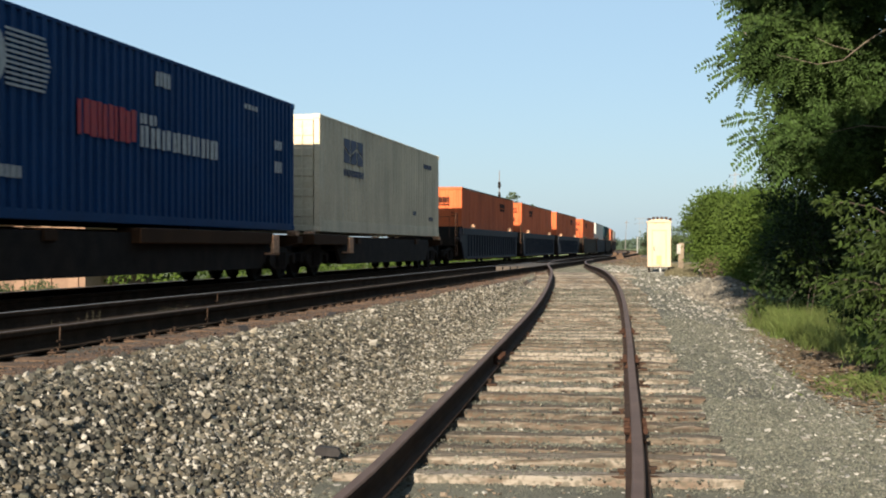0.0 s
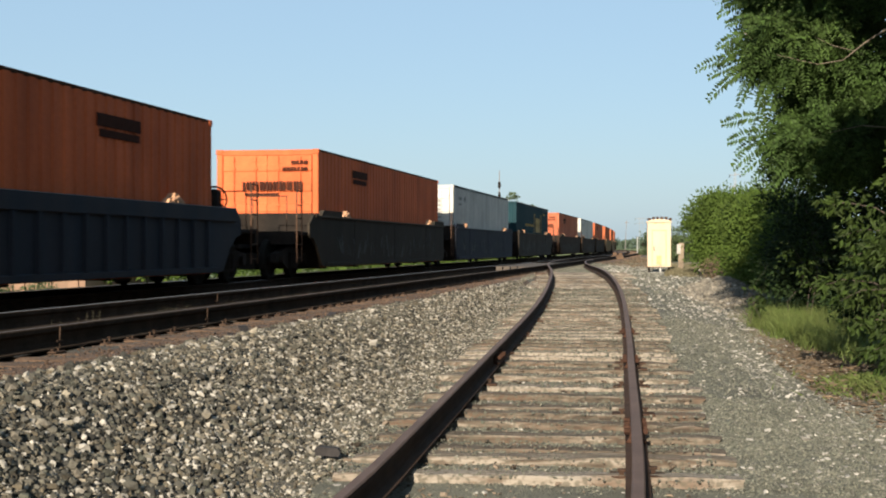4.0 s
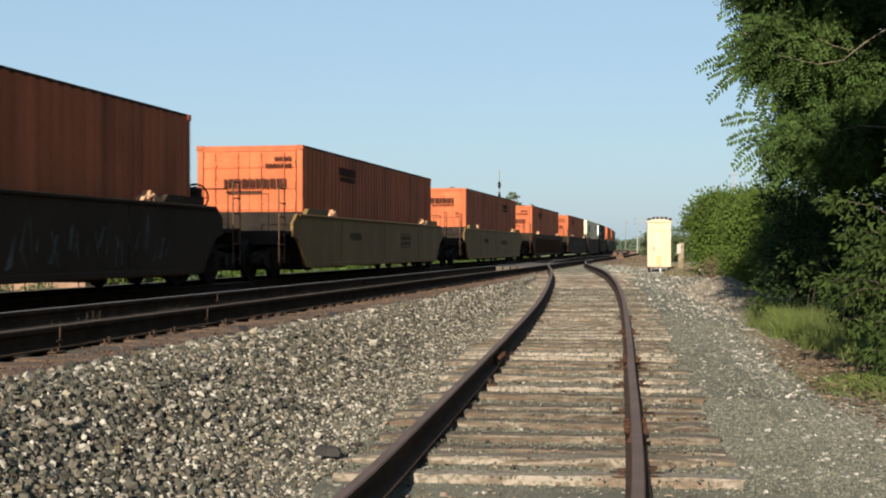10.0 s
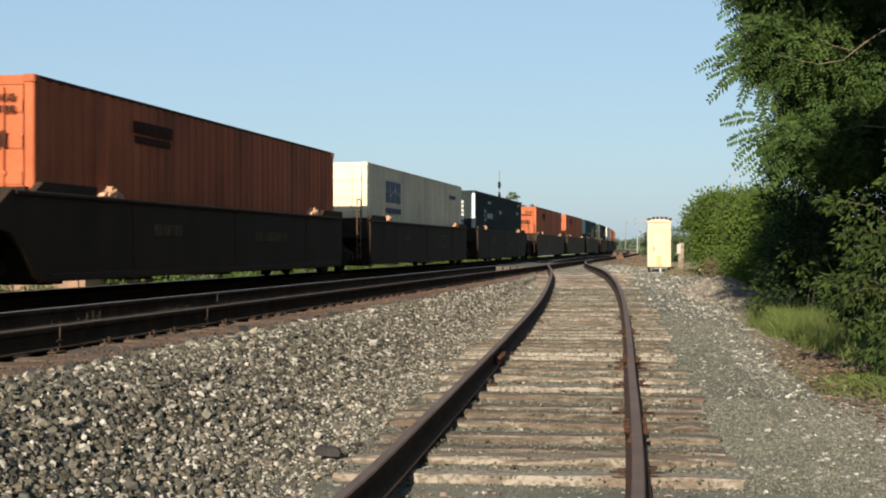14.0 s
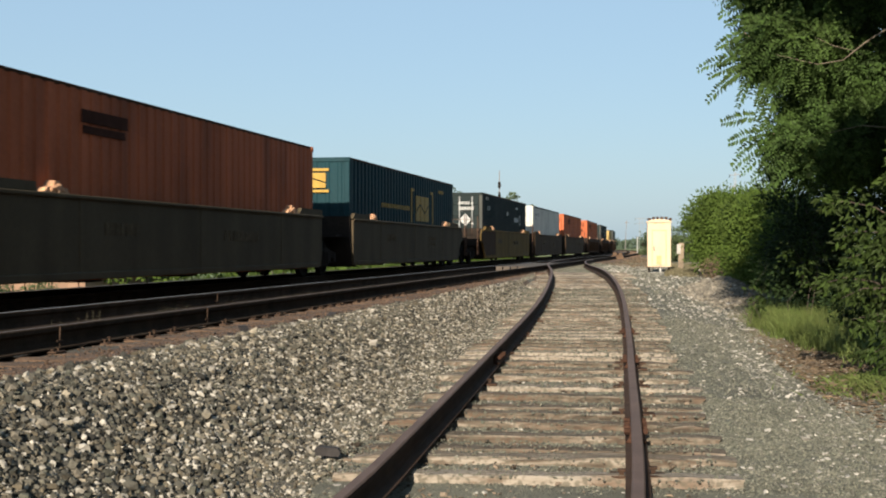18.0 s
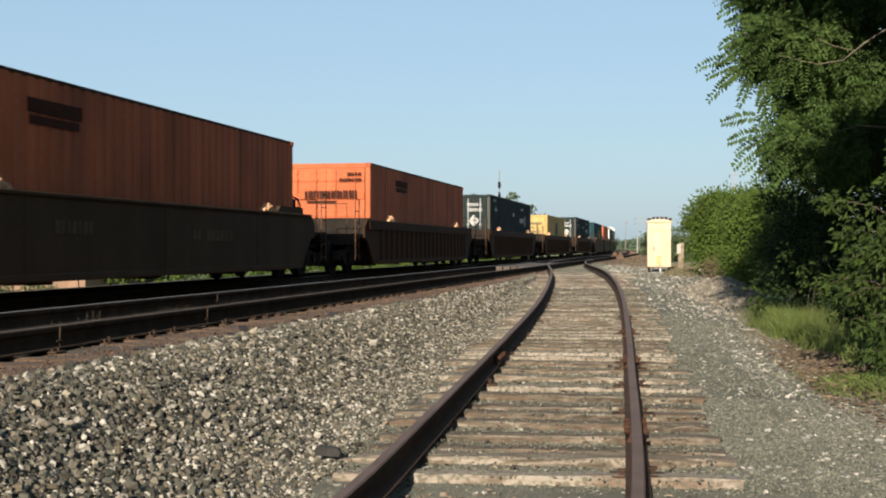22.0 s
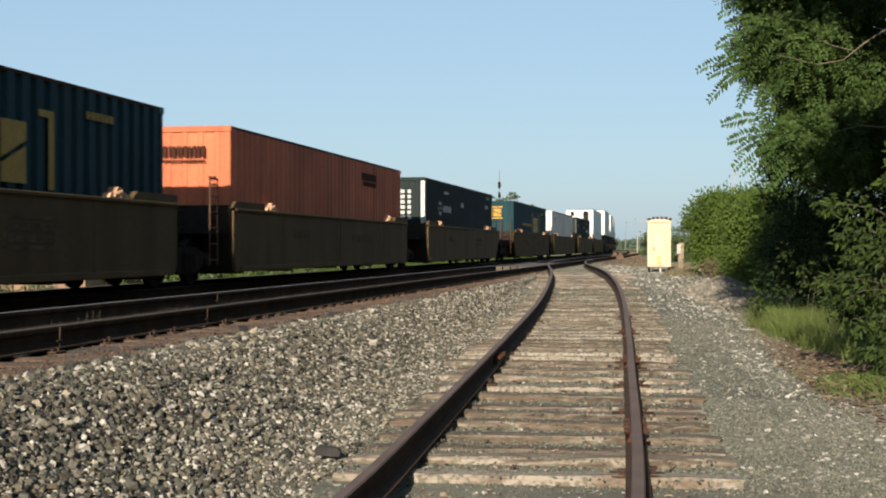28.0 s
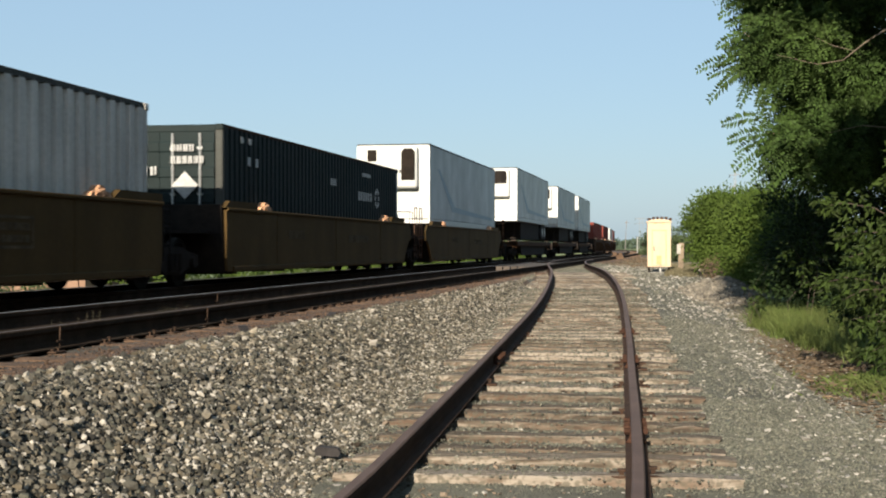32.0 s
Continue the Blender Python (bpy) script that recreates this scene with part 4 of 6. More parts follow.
            bm_ = shared(("bulk", paint.name), lambda: Kit().prism([(8.12, 0.25), (8.25, 0.25), (8.45, 1.0), (8.45, 1.56), (8.33, 1.56), (8.3, 1.0)], "x", -1.40, 1.40).box(-0.5, 0.5, 8.3, 9.75, 0.66, 1.0, c=0.03)
                         .box(-1.2, 1.2, 8.35, 9.1, 1.0, 1.06).mesh("end_beam", M_STEEL_DARK))
            part("end_beam", bm_, ob, at=pose(0, 0, 0, 0, 0, 0 if sg > 0 else 180))
            if sg > 0:
                truck(ob, 9.825)
                st = shared("stanchion", lambda: Kit().rod((0.9, 9.0, 1.05), (0.9, 9.0, 1.75), 0.016, 6).rod((0.9, 9.0, 1.75), (0.2, 9.0, 1.75), 0.016, 6).rod((0.2, 9.0, 1.75), (0.2, 9.0, 1.05), 0.016, 6)
                            .rod((1.30, 8.75, 0.5), (1.30, 8.75, 1.5), 0.016, 6).rod((1.30, 9.05, 0.5), (1.30, 9.05, 1.5), 0.016, 6)
                            .rod((1.30, 8.75, 0.8), (1.30, 9.05, 0.8), 0.012, 6).rod((1.30, 8.75, 1.1), (1.30, 9.05, 1.1), 0.012, 6).rod((1.30, 8.75, 1.4), (1.30, 9.05, 1.4), 0.012, 6).mesh("stanchion", M_STEEL_DARK))
                part("stanchion", st, ob)
    if trail:
        sg = 1
        bw = shared("brake", lambda: Kit().torus((0.55, 10.30, 1.72), (0, 1, 0), 0.27, 0.02).rod((0.55, 10.2, 1.72), (0.55, 10.32, 1.72), 0.05, 8).rod((0.82, 10.30, 1.72), (0.28, 10.30, 1.72), 0.012, 5)
                    .rod((0.55, 10.30, 1.45), (0.55, 10.30, 1.99), 0.012, 5).box(0.35, 0.75, 9.85, 10.2, 1.40, 1.92, c=0.04).rod((0.55, 10.02, 1.05), (0.55, 10.02, 1.5), 0.05, 8).mesh("brake_stand", M_STEEL_DARK))
        part("brake_stand", bw, ob, "dark hand brake wheel and housing", at=pose(0, 0, 0, 0, 0, 0 if sg > 0 else 180))
    MOVING.append((ob, s, Z_TRAIN, 0))
    return ob


def spine_car(s, half, paint, paint_name, deck=None):
    ob = tagged(new("spine_car"), f"{paint_name} steel spine car with open sides", "spine car", "cars of the train")
    k = Kit().box(-0.33, 0.33, -half, half, 0.62, 1.02, c=0.03).box(-0.45, 0.45, -half, half, 0.98, 1.04, c=0.01)
    part("centre_sill", k.mesh("centre_sill", paint), ob)
    beam = Kit().prism([(-1.32, 0.84), (-1.32, 1.0), (1.32, 1.0), (1.32, 0.84), (0.4, 0.66), (-0.4, 0.66)], "y", -0.2, 0.2).mesh("cross_beam", paint)
    for y in (-half + 0.5, -half * 0.45, half * 0.45, half - 0.5):
        part("cross_beam", beam, ob, at=pose(0, y, 0))
    y0, y1 = deck or (-half + 0.3, half - 0.3)
    gut = Kit().box(-0.21, 0.21, y0, y1, 0.80, 1.06, c=0.02).mesh("side_walkway", paint)
    for sx in (-1, 1):
        part("side_walkway", gut, ob, at=pose(sx * 1.21, 0, 0))
    step = Kit().box(-0.03, 0.03, -0.22, 0.22, 0.58, 1.0, c=0.01).box(-0.25, 0.03, -0.22, 0.22, 0.58, 0.62).mesh("side_step", M_TAN_STEEL)
    for sx in (-1, 1):
        part("side_step", step, ob, "rusty tan side step", at=pose(sx * 1.43, y1 + 0.1, 0, 0, 0, 0 if sx > 0 else 180))
    low = Kit()
    for a, b in ((-half + 2.7, half - 2.7),):
        for sx in (-1, 1):
            low.prism([(a, 0.98), (a, 0.75), (a + 0.5, 0.29), (b - 0.5, 0.29), (b, 0.75), (b, 0.98)], "x", sx * 1.18, sx * 1.26)
        low.box(-1.18, 1.18, a + 0.6, b - 0.6, 0.30, 0.36)
    part("underframe_box", low.mesh("underframe_box", M_STEEL_DARK), ob, "black underframe equipment housing")
    ped = Kit().box(-0.12, 0.12, -0.12, 0.12, 0.0, 0.12, c=0.02).mesh("pedestal", M_TAN_STEEL)
    for sx in (-1, 1):
        for y in (-half + 0.5, half - 0.5):
            part("pedestal", ped, ob, at=pose(sx * 1.15, y, 1.0))
    truck(ob, -half + 1.3)
    truck(ob, half - 1.3)
    MOVING.append((ob, s, Z_TRAIN, 0))
    return ob


def trailer(s, half, z_floor, height, wheels):
    """A white refrigerated road trailer; its cooling unit leads (-y)."""
    ob = tagged(new("refrigerated_trailer"), "white refrigerated road trailer with a dark cooling unit on its nose", "trailer", "trailers on the train")
    z0, z1 = z_floor, z_floor + height
    part("body", Kit().box(-HW, HW, -half, half, z0 + 0.18, z1, c=0.05).mesh("body", C_WHITE), ob)
    part("bottom_rail", Kit().box(-HW - 0.012, HW + 0.012, -half + 0.05, half - 0.02, z0, z0 + 0.2, c=0.015).mesh("bottom_rail", M_STEEL_GALV), ob)
    k = Kit()
    for sx in (-1, 1):
        k.prism([(-half + 1.6, z1 - 0.8), (-half + 2.0, z1 - 0.8), (-half + 5.2, z0 + 0.75), (half - 0.9, z0 + 0.55), (half - 0.9, z0 + 0.40), (-half + 4.6, z0 + 0.55)], "x", sx * (HW + 0.004), sx * (HW + 0.010))
    part("stripe", k.mesh("stripe", P_STRIPE), ob, "grey-blue swooping stripe")
    part("cooling_unit", Kit().box(-0.92, 0.92, -half - 0.42, -half + 0.02, z1 - 1.55, z1 - 0.10, c=0.06).mesh("cooling_unit", C_WHITE), ob)
    gw, gx = (0.80, 0.0) if wheels else (0.24, 0.62)
    gz = z1 - 0.85 if wheels else z1 - 1.28
    gr = Kit().prism([(-gw, gz), (-gw, z1 - 0.30), (-gw + 0.10, z1 - 0.18), (gw - 0.10, z1 - 0.18), (gw, z1 - 0.30), (gw, gz)], "y", -half - 0.43, -half - 0.40)
    for i in range(int((z1 - 0.30 - gz) / 0.12)):
        gr.box(-gw + 0.03, gw - 0.03, -half - 0.445, -half - 0.425, gz + 0.03 + i * 0.12, gz + 0.09 + i * 0.12)
    part("grille", gr.mesh("grille", M_STEEL_DARK), ob, "black slatted grille", at=pose(gx, 0, 0))
    if not wheels:
        g2 = Kit().box(-0.16, 0.16, -half - 0.435, -half - 0.415, z1 - 0.62, z1 - 0.22, c=0.02)
        part("grille", g2.mesh("grille", M_STEEL_DARK), ob, "small black louvre", at=pose(-0.66, 0, 0))
        txt = Kit()
        for i in range(7):
            txt.box(-0.42 + 0.12 * i, -0.34 + 0.12 * i, -half - 0.430, -half - 0.418, z1 - 1.02, z1 - 0.92)
        part("lettering", txt.mesh("lettering", P_BAR_GREY), ob)["kind"] = "stuff"
    part("roof", Kit().box(-HW - 0.006, HW + 0.006, -half + 0.02, half - 0.02, z1 - 0.05, z1 + 0.015, c=0.01).mesh("roof", R_GREY), ob, "grey metal roof edge")
    post = Kit().box(-0.035, 0.035, -0.035, 0.035, z0 + 0.1, z1 - 0.05, c=0.01).mesh("corner_post", M_STEEL_GALV)
    for sx in (-1, 1):
        for sy in (-1, 1):
            part("corner_post", post, ob, at=pose(sx * (HW - 0.02), sy * (half - 0.02), 0))
    if wheels:
        tyre = Kit().torus((0, 0, 0), (1, 0, 0), 0.38, 0.13, 20, 8).mesh("tyre", M_RUBBER)
        hub = Kit().rod((-0.1, 0, 0), (0.1, 0, 0), 0.27, 12).mesh("hub", M_STEEL_GALV)
        und = Kit().box(-1.10, 1.10, -half + 3.2, half - 3.8, z0 - 0.95, z0, c=0.02).box(-0.6, 0.6, half - 4.2, half - 0.4, z0 - 0.30, z0, c=0.02).box(-0.5, 0.5, -half + 0.4, -half + 1.6, z0 - 0.12, z0).mesh("subframe", M_STEEL_DARK)
        part("subframe", und, ob)
        for y in (half - 1.5, half - 2.75):
            for x in (-1.12, -0.78, 0.78, 1.12):
                w = part("tyre", tyre, ob, at=pose(x, y, z0 - 0.45))
                if abs(x) > 1:
                    part("hub", hub, w)
        leg = Kit().box(-0.06, 0.06, -0.06, 0.06, z0 - 0.85, z0, c=0.01).box(-0.15, 0.15, -0.12, 0.12, z0 - 0.93, z0 - 0.85).mesh("landing_leg", M_STEEL_DARK)
        for sx in (-1, 1):
            part("landing_leg", leg, ob, at=pose(sx * 0.75, -half + 2.6, 0))
    MOVING.append((ob, s, 0.0, 0))
    return ob


P_STRIPE = mat("stripe_grey_blue", (0.22, 0.28, 0.32), 0.6, var=0.1)

# place of each box's leading end at 0 s, its kind, and whether the doors lead; then the car under it
BOXES = [(53.66, "orange", 0), (73.37, "orange", 1), (93.05, "orange", 0), (116.75, "orange", 1), (136.15, "grey", 1), (155.61, "teal", 0), (179.30, "old_orange", 1), (198.80, "grey", 1),
         (218.65, "dull_orange", 1), (242.10, "dull_orange", 1), (265.88, "dull_orange", 0), (289.57, "dull_orange", 1), (313.26, "dull_orange", 1), (333.10, "cream", 1), (352.75, "black", 0), (376.17, "dull_orange", 1),
         (395.80, "dull_orange", 1), (415.55, "teal", 0), (439.30, "black", 1), (458.95, "grey", 1), (478.60, "dull_orange", 1), (502.44, "dull_orange", 1), (526.15, "black", 1), (551.62, "yellow", 1),
         (573.88, "black", 1), (597.50, "teal", 0), (617.15, "old_orange", 0), (637.30, "black", 0), (661.30, "teal", 0), (681.30, "grey", 1), (701.17, "black", 1)]
CARS = ["Lb", "Mb", "Tb", "Lg", "My", "Tg", "Lk", "Mk", "Tk", "St", "St", "Sr", "Lk", "Mk", "Tk", "Lu", "Mu", "Tu", "Lo", "Md", "Td", "Sr", "Sr", "Sr", "Sr", "Lv", "Mv", "Tv", "Ln", "Mn", "Tn"]
CAR_PAINT = {"b": (W_BLUE, "blue-black", True), "y": (W_NAVY, "dark navy", False), "g": (W_GREY, "dark grey", False), "k": (W_DARK, "brown-black", False), "o": (W_OCHRE, "rust-streaked ochre", False), "t": (W_TAN, "tan", False), "n": (W_BROWN, "brown", False), "u": (W_TAUPE, "grey-brown", False), "d": (W_UMBER, "dark brown", False), "v": (W_OLIVE, "olive-brown", False), "r": (W_RUST, "rust-brown", True)}


def make_train():
    for i, ((q, kind, doors), car) in enumerate(zip(BOXES, CARS)):
        half = 6.095 if kind == "yellow" else 8.075
        mid = q + half
        container(kind, half, mid, 0.145, not doors)
        paint, word, ribbed = CAR_PAINT[car[1]]
        mark = "scrawl" if car[1] in "gky" and i < 9 else ("panel" if i % 2 else "line")
        well_car(mid, paint, word, car[0], ribbed, mark, -5.06 if car[1] == "o" else None)
    # the two spine cars ahead of the first well cars, with boxes set high
    for q, kind, doors, deck in ((14.04, "blue", 1, (-1.1, 6.1)), (32.40, "cream", 1, (-9.0, -5.6))):
        container(kind, 8.075, q + 8.075, 1.02, not doors)
        spine_car(q + 8.075, 9.0, W_RUST, "rust-brown", deck)
    # trailers at the head of the last stretch, and red boxes after them
    well_car(722.4 + 8.1, W_BROWN, "brown", "S", False, "line")
    trailer(722.6 + 8.1, 8.07, 1.42, 2.82, False)
    for q in (747.2, 769.6, 787.5):
        half = 8.0 if q < 760 else 7.2
        spine_car(q + half, half + 0.9, W_RUST, "rust-brown")
        trailer(q + half, half, 2.02, 2.80, True)
    for q, kind in ((808.0, "red"), (828.0, "red"), (851.0, "white"), (871.0, "red")):
        container(kind, 8.075, q + 8.075, 0.145, False)
        well_car(q + 8.075, W_RUST, "rust-brown", "S", True, "line")


make_train()

# ---------------------------------------------------------------- loose stone
def stone_shapes(n, seed, kind):
    """Rough broken stones: skewed blocks of eight corners, rounder ones of twelve, or small six-cornered grit."""
    g = (1 + 5 ** 0.5) / 2
    if kind == "block":
        base = np.array([(x, y, z) for z in (-1, 1) for y in (-1, 1) for x in (-1, 1)], dtype=float) * 0.66
    elif kind == "round":
        base = np.array([p for a in (-1, 1) for c in (-g, g) for p in ((0, a, c), (a, c, 0), (c, 0, a))], dtype=float) * 0.53
    else:
        base = np.array([(1, 0, 0), (-1, 0, 0), (0, 1, 0), (0, -1, 0), (0, 0, 1), (0, 0, -1)], dtype=float)
    b = bmesh.new()
    for p in base:
        b.verts.new(p * (1 + 0.001 * p[0] + 0.0013 * p[1]))
    bmesh.ops.convex_hull(b, input=b.verts[:])
    bmesh.ops.triangulate(b, faces=b.faces[:])
    b.verts.index_update()
    faces = np.array([[q.index for q in f.verts] for f in b.faces])
    b.free()
    r = np.random.RandomState(seed)
    out = []
    for _ in range(n):
        v = base * r.uniform(0.78, 1.18, (len(base), 1)) + r.uniform(-0.28, 0.28, base.shape) * (1.3 if kind == "block" else 1.0)
        for q in r.choice(len(base), 2, False):
            v[q] *= r.uniform(0.6, 0.85)
        out.append(v * r.uniform([0.95, 0.8, 0.62], [1.4, 1.1, 0.95]))
    return out, faces


STONES = {"block": stone_shapes(20, 3, "block"), "round": stone_shapes(30, 4, "round"), "grit": stone_shapes(16, 5, "grit")}


def scatter_stones(name, label, pts, sizes, material, lift, seed, flat=1.0, up=0.0, kind="block", uneven=1.6):
    """One heap of loose stones lying on the ground at pts (x, y)."""
    r = np.random.RandomState(seed)
    n = len(pts)
    shapes, shape_faces = STONES[kind]
    corners = len(shapes[0])
    pick = r.randint(0, len(shapes), n)
    ang = r.uniform(0, 2 * math.pi, (n, 3))
    vs = np.zeros((n, corners, 3), dtype=np.float32)
    for k, sh in enumerate(shapes):
        sel = np.where(pick == k)[0]
        if not len(sel):
            continue
        a, t = ang[sel, 0], (ang[sel, 1] - math.pi) * 0.6 * flat
        ca, sa, ct, st = np.cos(a)[:, None], np.sin(a)[:, None], np.cos(t)[:, None], np.sin(t)[:, None]
        x, y, z = sh[None, :, 0], sh[None, :, 1], sh[None, :, 2] * flat
        y2, z2 = y * ct - z * st, y * st + z * ct
        vs[sel] = np.stack([x * ca - y2 * sa, x * sa + y2 * ca, z2 + 0 * ca], -1) * sizes[sel][:, None, None]
    gz = np.array([ground_z(x, y) + unevenness(x, y) for x, y in pts]) + up
    vs[:, :, 0] += pts[:, 0][:, None]
    vs[:, :, 1] += pts[:, 1][:, None]
    vs[:, :, 2] += (gz + sizes * lift * r.uniform(0.0, uneven, n))[:, None]
    fs = (shape_faces[None] + (np.arange(n) * corners)[:, None, None]).reshape(-1, 3)
    ob = new(name, big_mesh(name, vs.reshape(-1, 3), fs, material))
    return tagged(ob, label, "gravel", kind="stuff")


def strew(y0, y1, per_m2, left, right, seed):
    """Random (x, y) between the lines left(y) and right(y)."""
    r = np.random.RandomState(seed)
    out = []
    for y in np.arange(y0, y1, 0.5):
        a, b = left(y), right(y)
        if b <= a:
            continue
        n = r.poisson(per_m2 * 0.5 * (b - a))
        out.append(np.stack([r.uniform(a, b, n), y + r.uniform(0, 0.5, n)], -1))
    return np.concatenate(out)


def blades(name, label, centres, heights, r, material, width=0.006, lean=0.45):
    n = len(centres)
    z = np.array([ground_z(a, b) for a, b in centres]) - 0.02
    base = np.column_stack([centres, z])
    d = r.normal(0, lean, (n, 2))
    tip = base + np.column_stack([d * heights[:, None], heights])
    a = r.uniform(0, 2 * math.pi, n)
    w = np.column_stack([np.cos(a), np.sin(a), 0 * a]) * width
    mid = base * 0.5 + tip * 0.5 - np.column_stack([d * heights[:, None] * 0.18, 0 * heights])
    vs = np.stack([base - w, base + w, mid + w * 0.8, mid - w * 0.8, tip], 1).reshape(-1, 3)
    i = np.arange(n) * 5
    fs = np.concatenate([np.stack([i, i + 1, i + 2], -1), np.stack([i, i + 2, i + 3], -1), np.stack([i + 3, i + 2, i + 4], -1)])
    return tagged(new(name, big_mesh(name, vs, fs, material)), label, "grass", kind="stuff")


def lay_stones():
    r = np.random.RandomState(9)
    left = lambda y: -4.26 + 0.10 * noise.noise((y * 1.7, 0.3, 5.0))
    right = lambda y: siding_at(y)[0] - 1.27 + 0.2 * smooth01(14, 22, y) + 0.12 * noise.noise((y * 1.3, 2.0, 9.0))
    near = strew(5.2, 11.5, 3000, left, right, 1)
    far = np.concatenate([strew(-9, 5.2, 350, left, right, 4), strew(11.5, 21, 2500, left, right, 2), strew(21, 48, 1050, left, right, 3)])
    ns = r.gamma(5.0, 0.0024, len(near)) + 0.0052
    fs = np.where(far[:, 1] < 5.2, 0.012, 0.0) + r.gamma(5.0, 0.0022, len(far)) + 0.0060 + 0.0001 * np.maximum(far[:, 1] - 20, 0)
    for pts, sizes, kind in ((near, ns, "round"), (far, fs, "block")):
        slope = np.array([(siding_at(y)[0] - 1.36 - x) for x, y in pts])
        sizes = sizes * np.clip(0.66 + 0.34 * slope / 0.7, 0.66, 1.0)          # finer toward the siding
        pale = r.uniform(0, 1, len(pts)) < 0.13 + 0.09 * (slope < 0.8)
        scatter_stones("ballast_stones", "loose grey-brown crushed stone between the tracks", pts[~pale], sizes[~pale], M_STONE, 0.8, 5, kind=kind, uneven=1.25)
        scatter_stones("pale_ballast_stones", "pale limestone pieces among the darker ballast", pts[pale], sizes[pale] * 0.85, M_STONE_PALE, 0.9, 6, kind=kind)
    # finer stone in and beside the siding
    l2 = lambda y: siding_at(y)[0] - 1.6
    r2 = lambda y: 1.9 - 0.9 * smooth01(10, 24, y)
    fine = np.concatenate([strew(7.8, 13, 1300, lambda y: 0.1, lambda y: 1.5 + 0.1 * (y - 8), 15), strew(6.2, 12, 1600, l2, r2, 11), strew(-9, 6.2, 330, l2, r2, 14), strew(12, 24, 560, l2, r2, 12), strew(24, 72, 100, l2, r2, 13)])
    fs = r.gamma(5.0, 0.0009, len(fine)) + 0.003 + 0.00032 * np.abs(fine[:, 1]) + np.where(fine[:, 1] < 6.2, 0.006, 0.0)
    scatter_stones("fine_stones", "fine grey grit packed between and beside the ties", fine, fs, M_GRIT, 0.15, 7, kind="grit")
    near_ties = [y for y in TIE_YS if 7 < y < 32]
    n = 330 * len(near_ties)
    ty = r.choice(near_ties, n) + r.uniform(-0.15, 0.15, n)
    on = np.stack([np.array([siding_at(y)[0] for y in ty]) + r.uniform(-1.3, 1.3, n), ty], -1)
    scatter_stones("grit_on_ties", "grit and pebbles lying on the ties of the siding", on, r.gamma(3.0, 0.0016, n) + 0.0025 + 0.0002 * ty, M_GRIT, 0.3, 14, up=0.050, kind="grit")
    crumbs = strew(7.2, 40, 70, lambda y: siding_at(y)[0] - 1.3, lambda y: siding_at(y)[0] + 1.3, 26)
    scatter_stones("wood_crumbs", "brown splinters and crumbs of rotten wood between the ties", crumbs, r.gamma(3.0, 0.0032, len(crumbs)) + 0.005, M_CRUMB, 0.4, 15, 0.5, up=0.012)
    chips = np.concatenate([strew(7.5, 30, 20, lambda y: siding_at(y)[0] + 1.2, lambda y: 2.3 - 0.6 * smooth01(12, 26, y), 21),
                            strew(9.0, 19, 100, lambda y: 0.85 - 1.2 * smooth01(11, 27, y), lambda y: 2.15 - 0.95 * smooth01(12, 26, y), 22), strew(19, 30, 36, lambda y: 0.85 - 1.2 * smooth01(11, 27, y), lambda y: 2.15 - 0.95 * smooth01(12, 26, y), 25),
                                                        strew(7.5, 44, 30, lambda y: siding_at(y)[0] - 1.3, lambda y: siding_at(y)[0] + 1.3, 23)])
    cs = r.gamma(4.0, 0.0024, len(chips)) + 0.0038 + 0.00008 * chips[:, 1]
    scatter_stones("pale_stone_chips", "pale stone chips scattered over the grey grit", chips, cs, M_CHIP, 0.35, 8, 0.45)
    away = strew(26, 72, 11, lambda y: max(siding_at(y)[0] + 1.0, -3.6), lambda y: 0.9, 24)
    scatter_stones("pale_stone_chips", "pale stone chips scattered over the grey grit", away, r.gamma(4.0, 0.0042, len(away)) + 0.006 + 0.00022 * away[:, 1], M_CHIP, 0.35, 16, 0.5)
    rr = np.random.RandomState(31)
    n = 9500
    heap = np.stack([0.95 + rr.normal(0, 0.42, n), 38.0 + rr.normal(0, 2.6, n)], -1)
    scatter_stones("gravel_heap_stones", "low heap of pale gravel beside the shrubs", heap, rr.gamma(4.0, 0.0055, n) + 0.010, M_STONE_HEAP, 0.5, 9)
    # rust-brown grit and dust on the shoulder of the main track
    sh = strew(5, 34, 700, lambda y: -4.98, lambda y: -4.12, 41)
    scatter_stones("shoulder_stones", "rust-stained grit at the ends of the main line ties", sh, rr.gamma(3.0, 0.0020, len(sh)) + 0.0025, M_RUSTSTONE, 0.3, 10, 0.6, kind="grit")
    # dark lumps stand in for the shadowed gaps at the tie ends
    n = 130
    gap_pts = np.stack([-4.30 + rr.normal(0, 0.10, n), rr.uniform(6, 34, n)], -1)
    scatter_stones("shoulder_clods", "dark lumps painted in for the shadowed gaps at tie ends", gap_pts, rr.gamma(3.0, 0.008, n) + 0.014, M_SCRAP_SHADE, 0.25, 44, 0.5)
    n = 5200
    lit = np.stack([1.75 + rr.normal(0, 0.42, n), 17.0 + rr.normal(0, 2.6, n)], -1)
    lit = lit[lit[:, 0] > 0.9 + 0.06 * (20 - lit[:, 1])]
    scatter_stones("leaf_litter", "dry brown leaf litter along the foot of the shrubs", lit, rr.gamma(3.0, 0.005, len(lit)) + 0.008, M_LITTER, 0.5, 12, 0.22)
    n = 90
    tw = np.stack([rr.uniform(0.2, 1.9, n), rr.uniform(11, 30, n)], -1)
    tw = tw[tw[:, 0] > 1.3 - 0.05 * (tw[:, 1] - 11)]
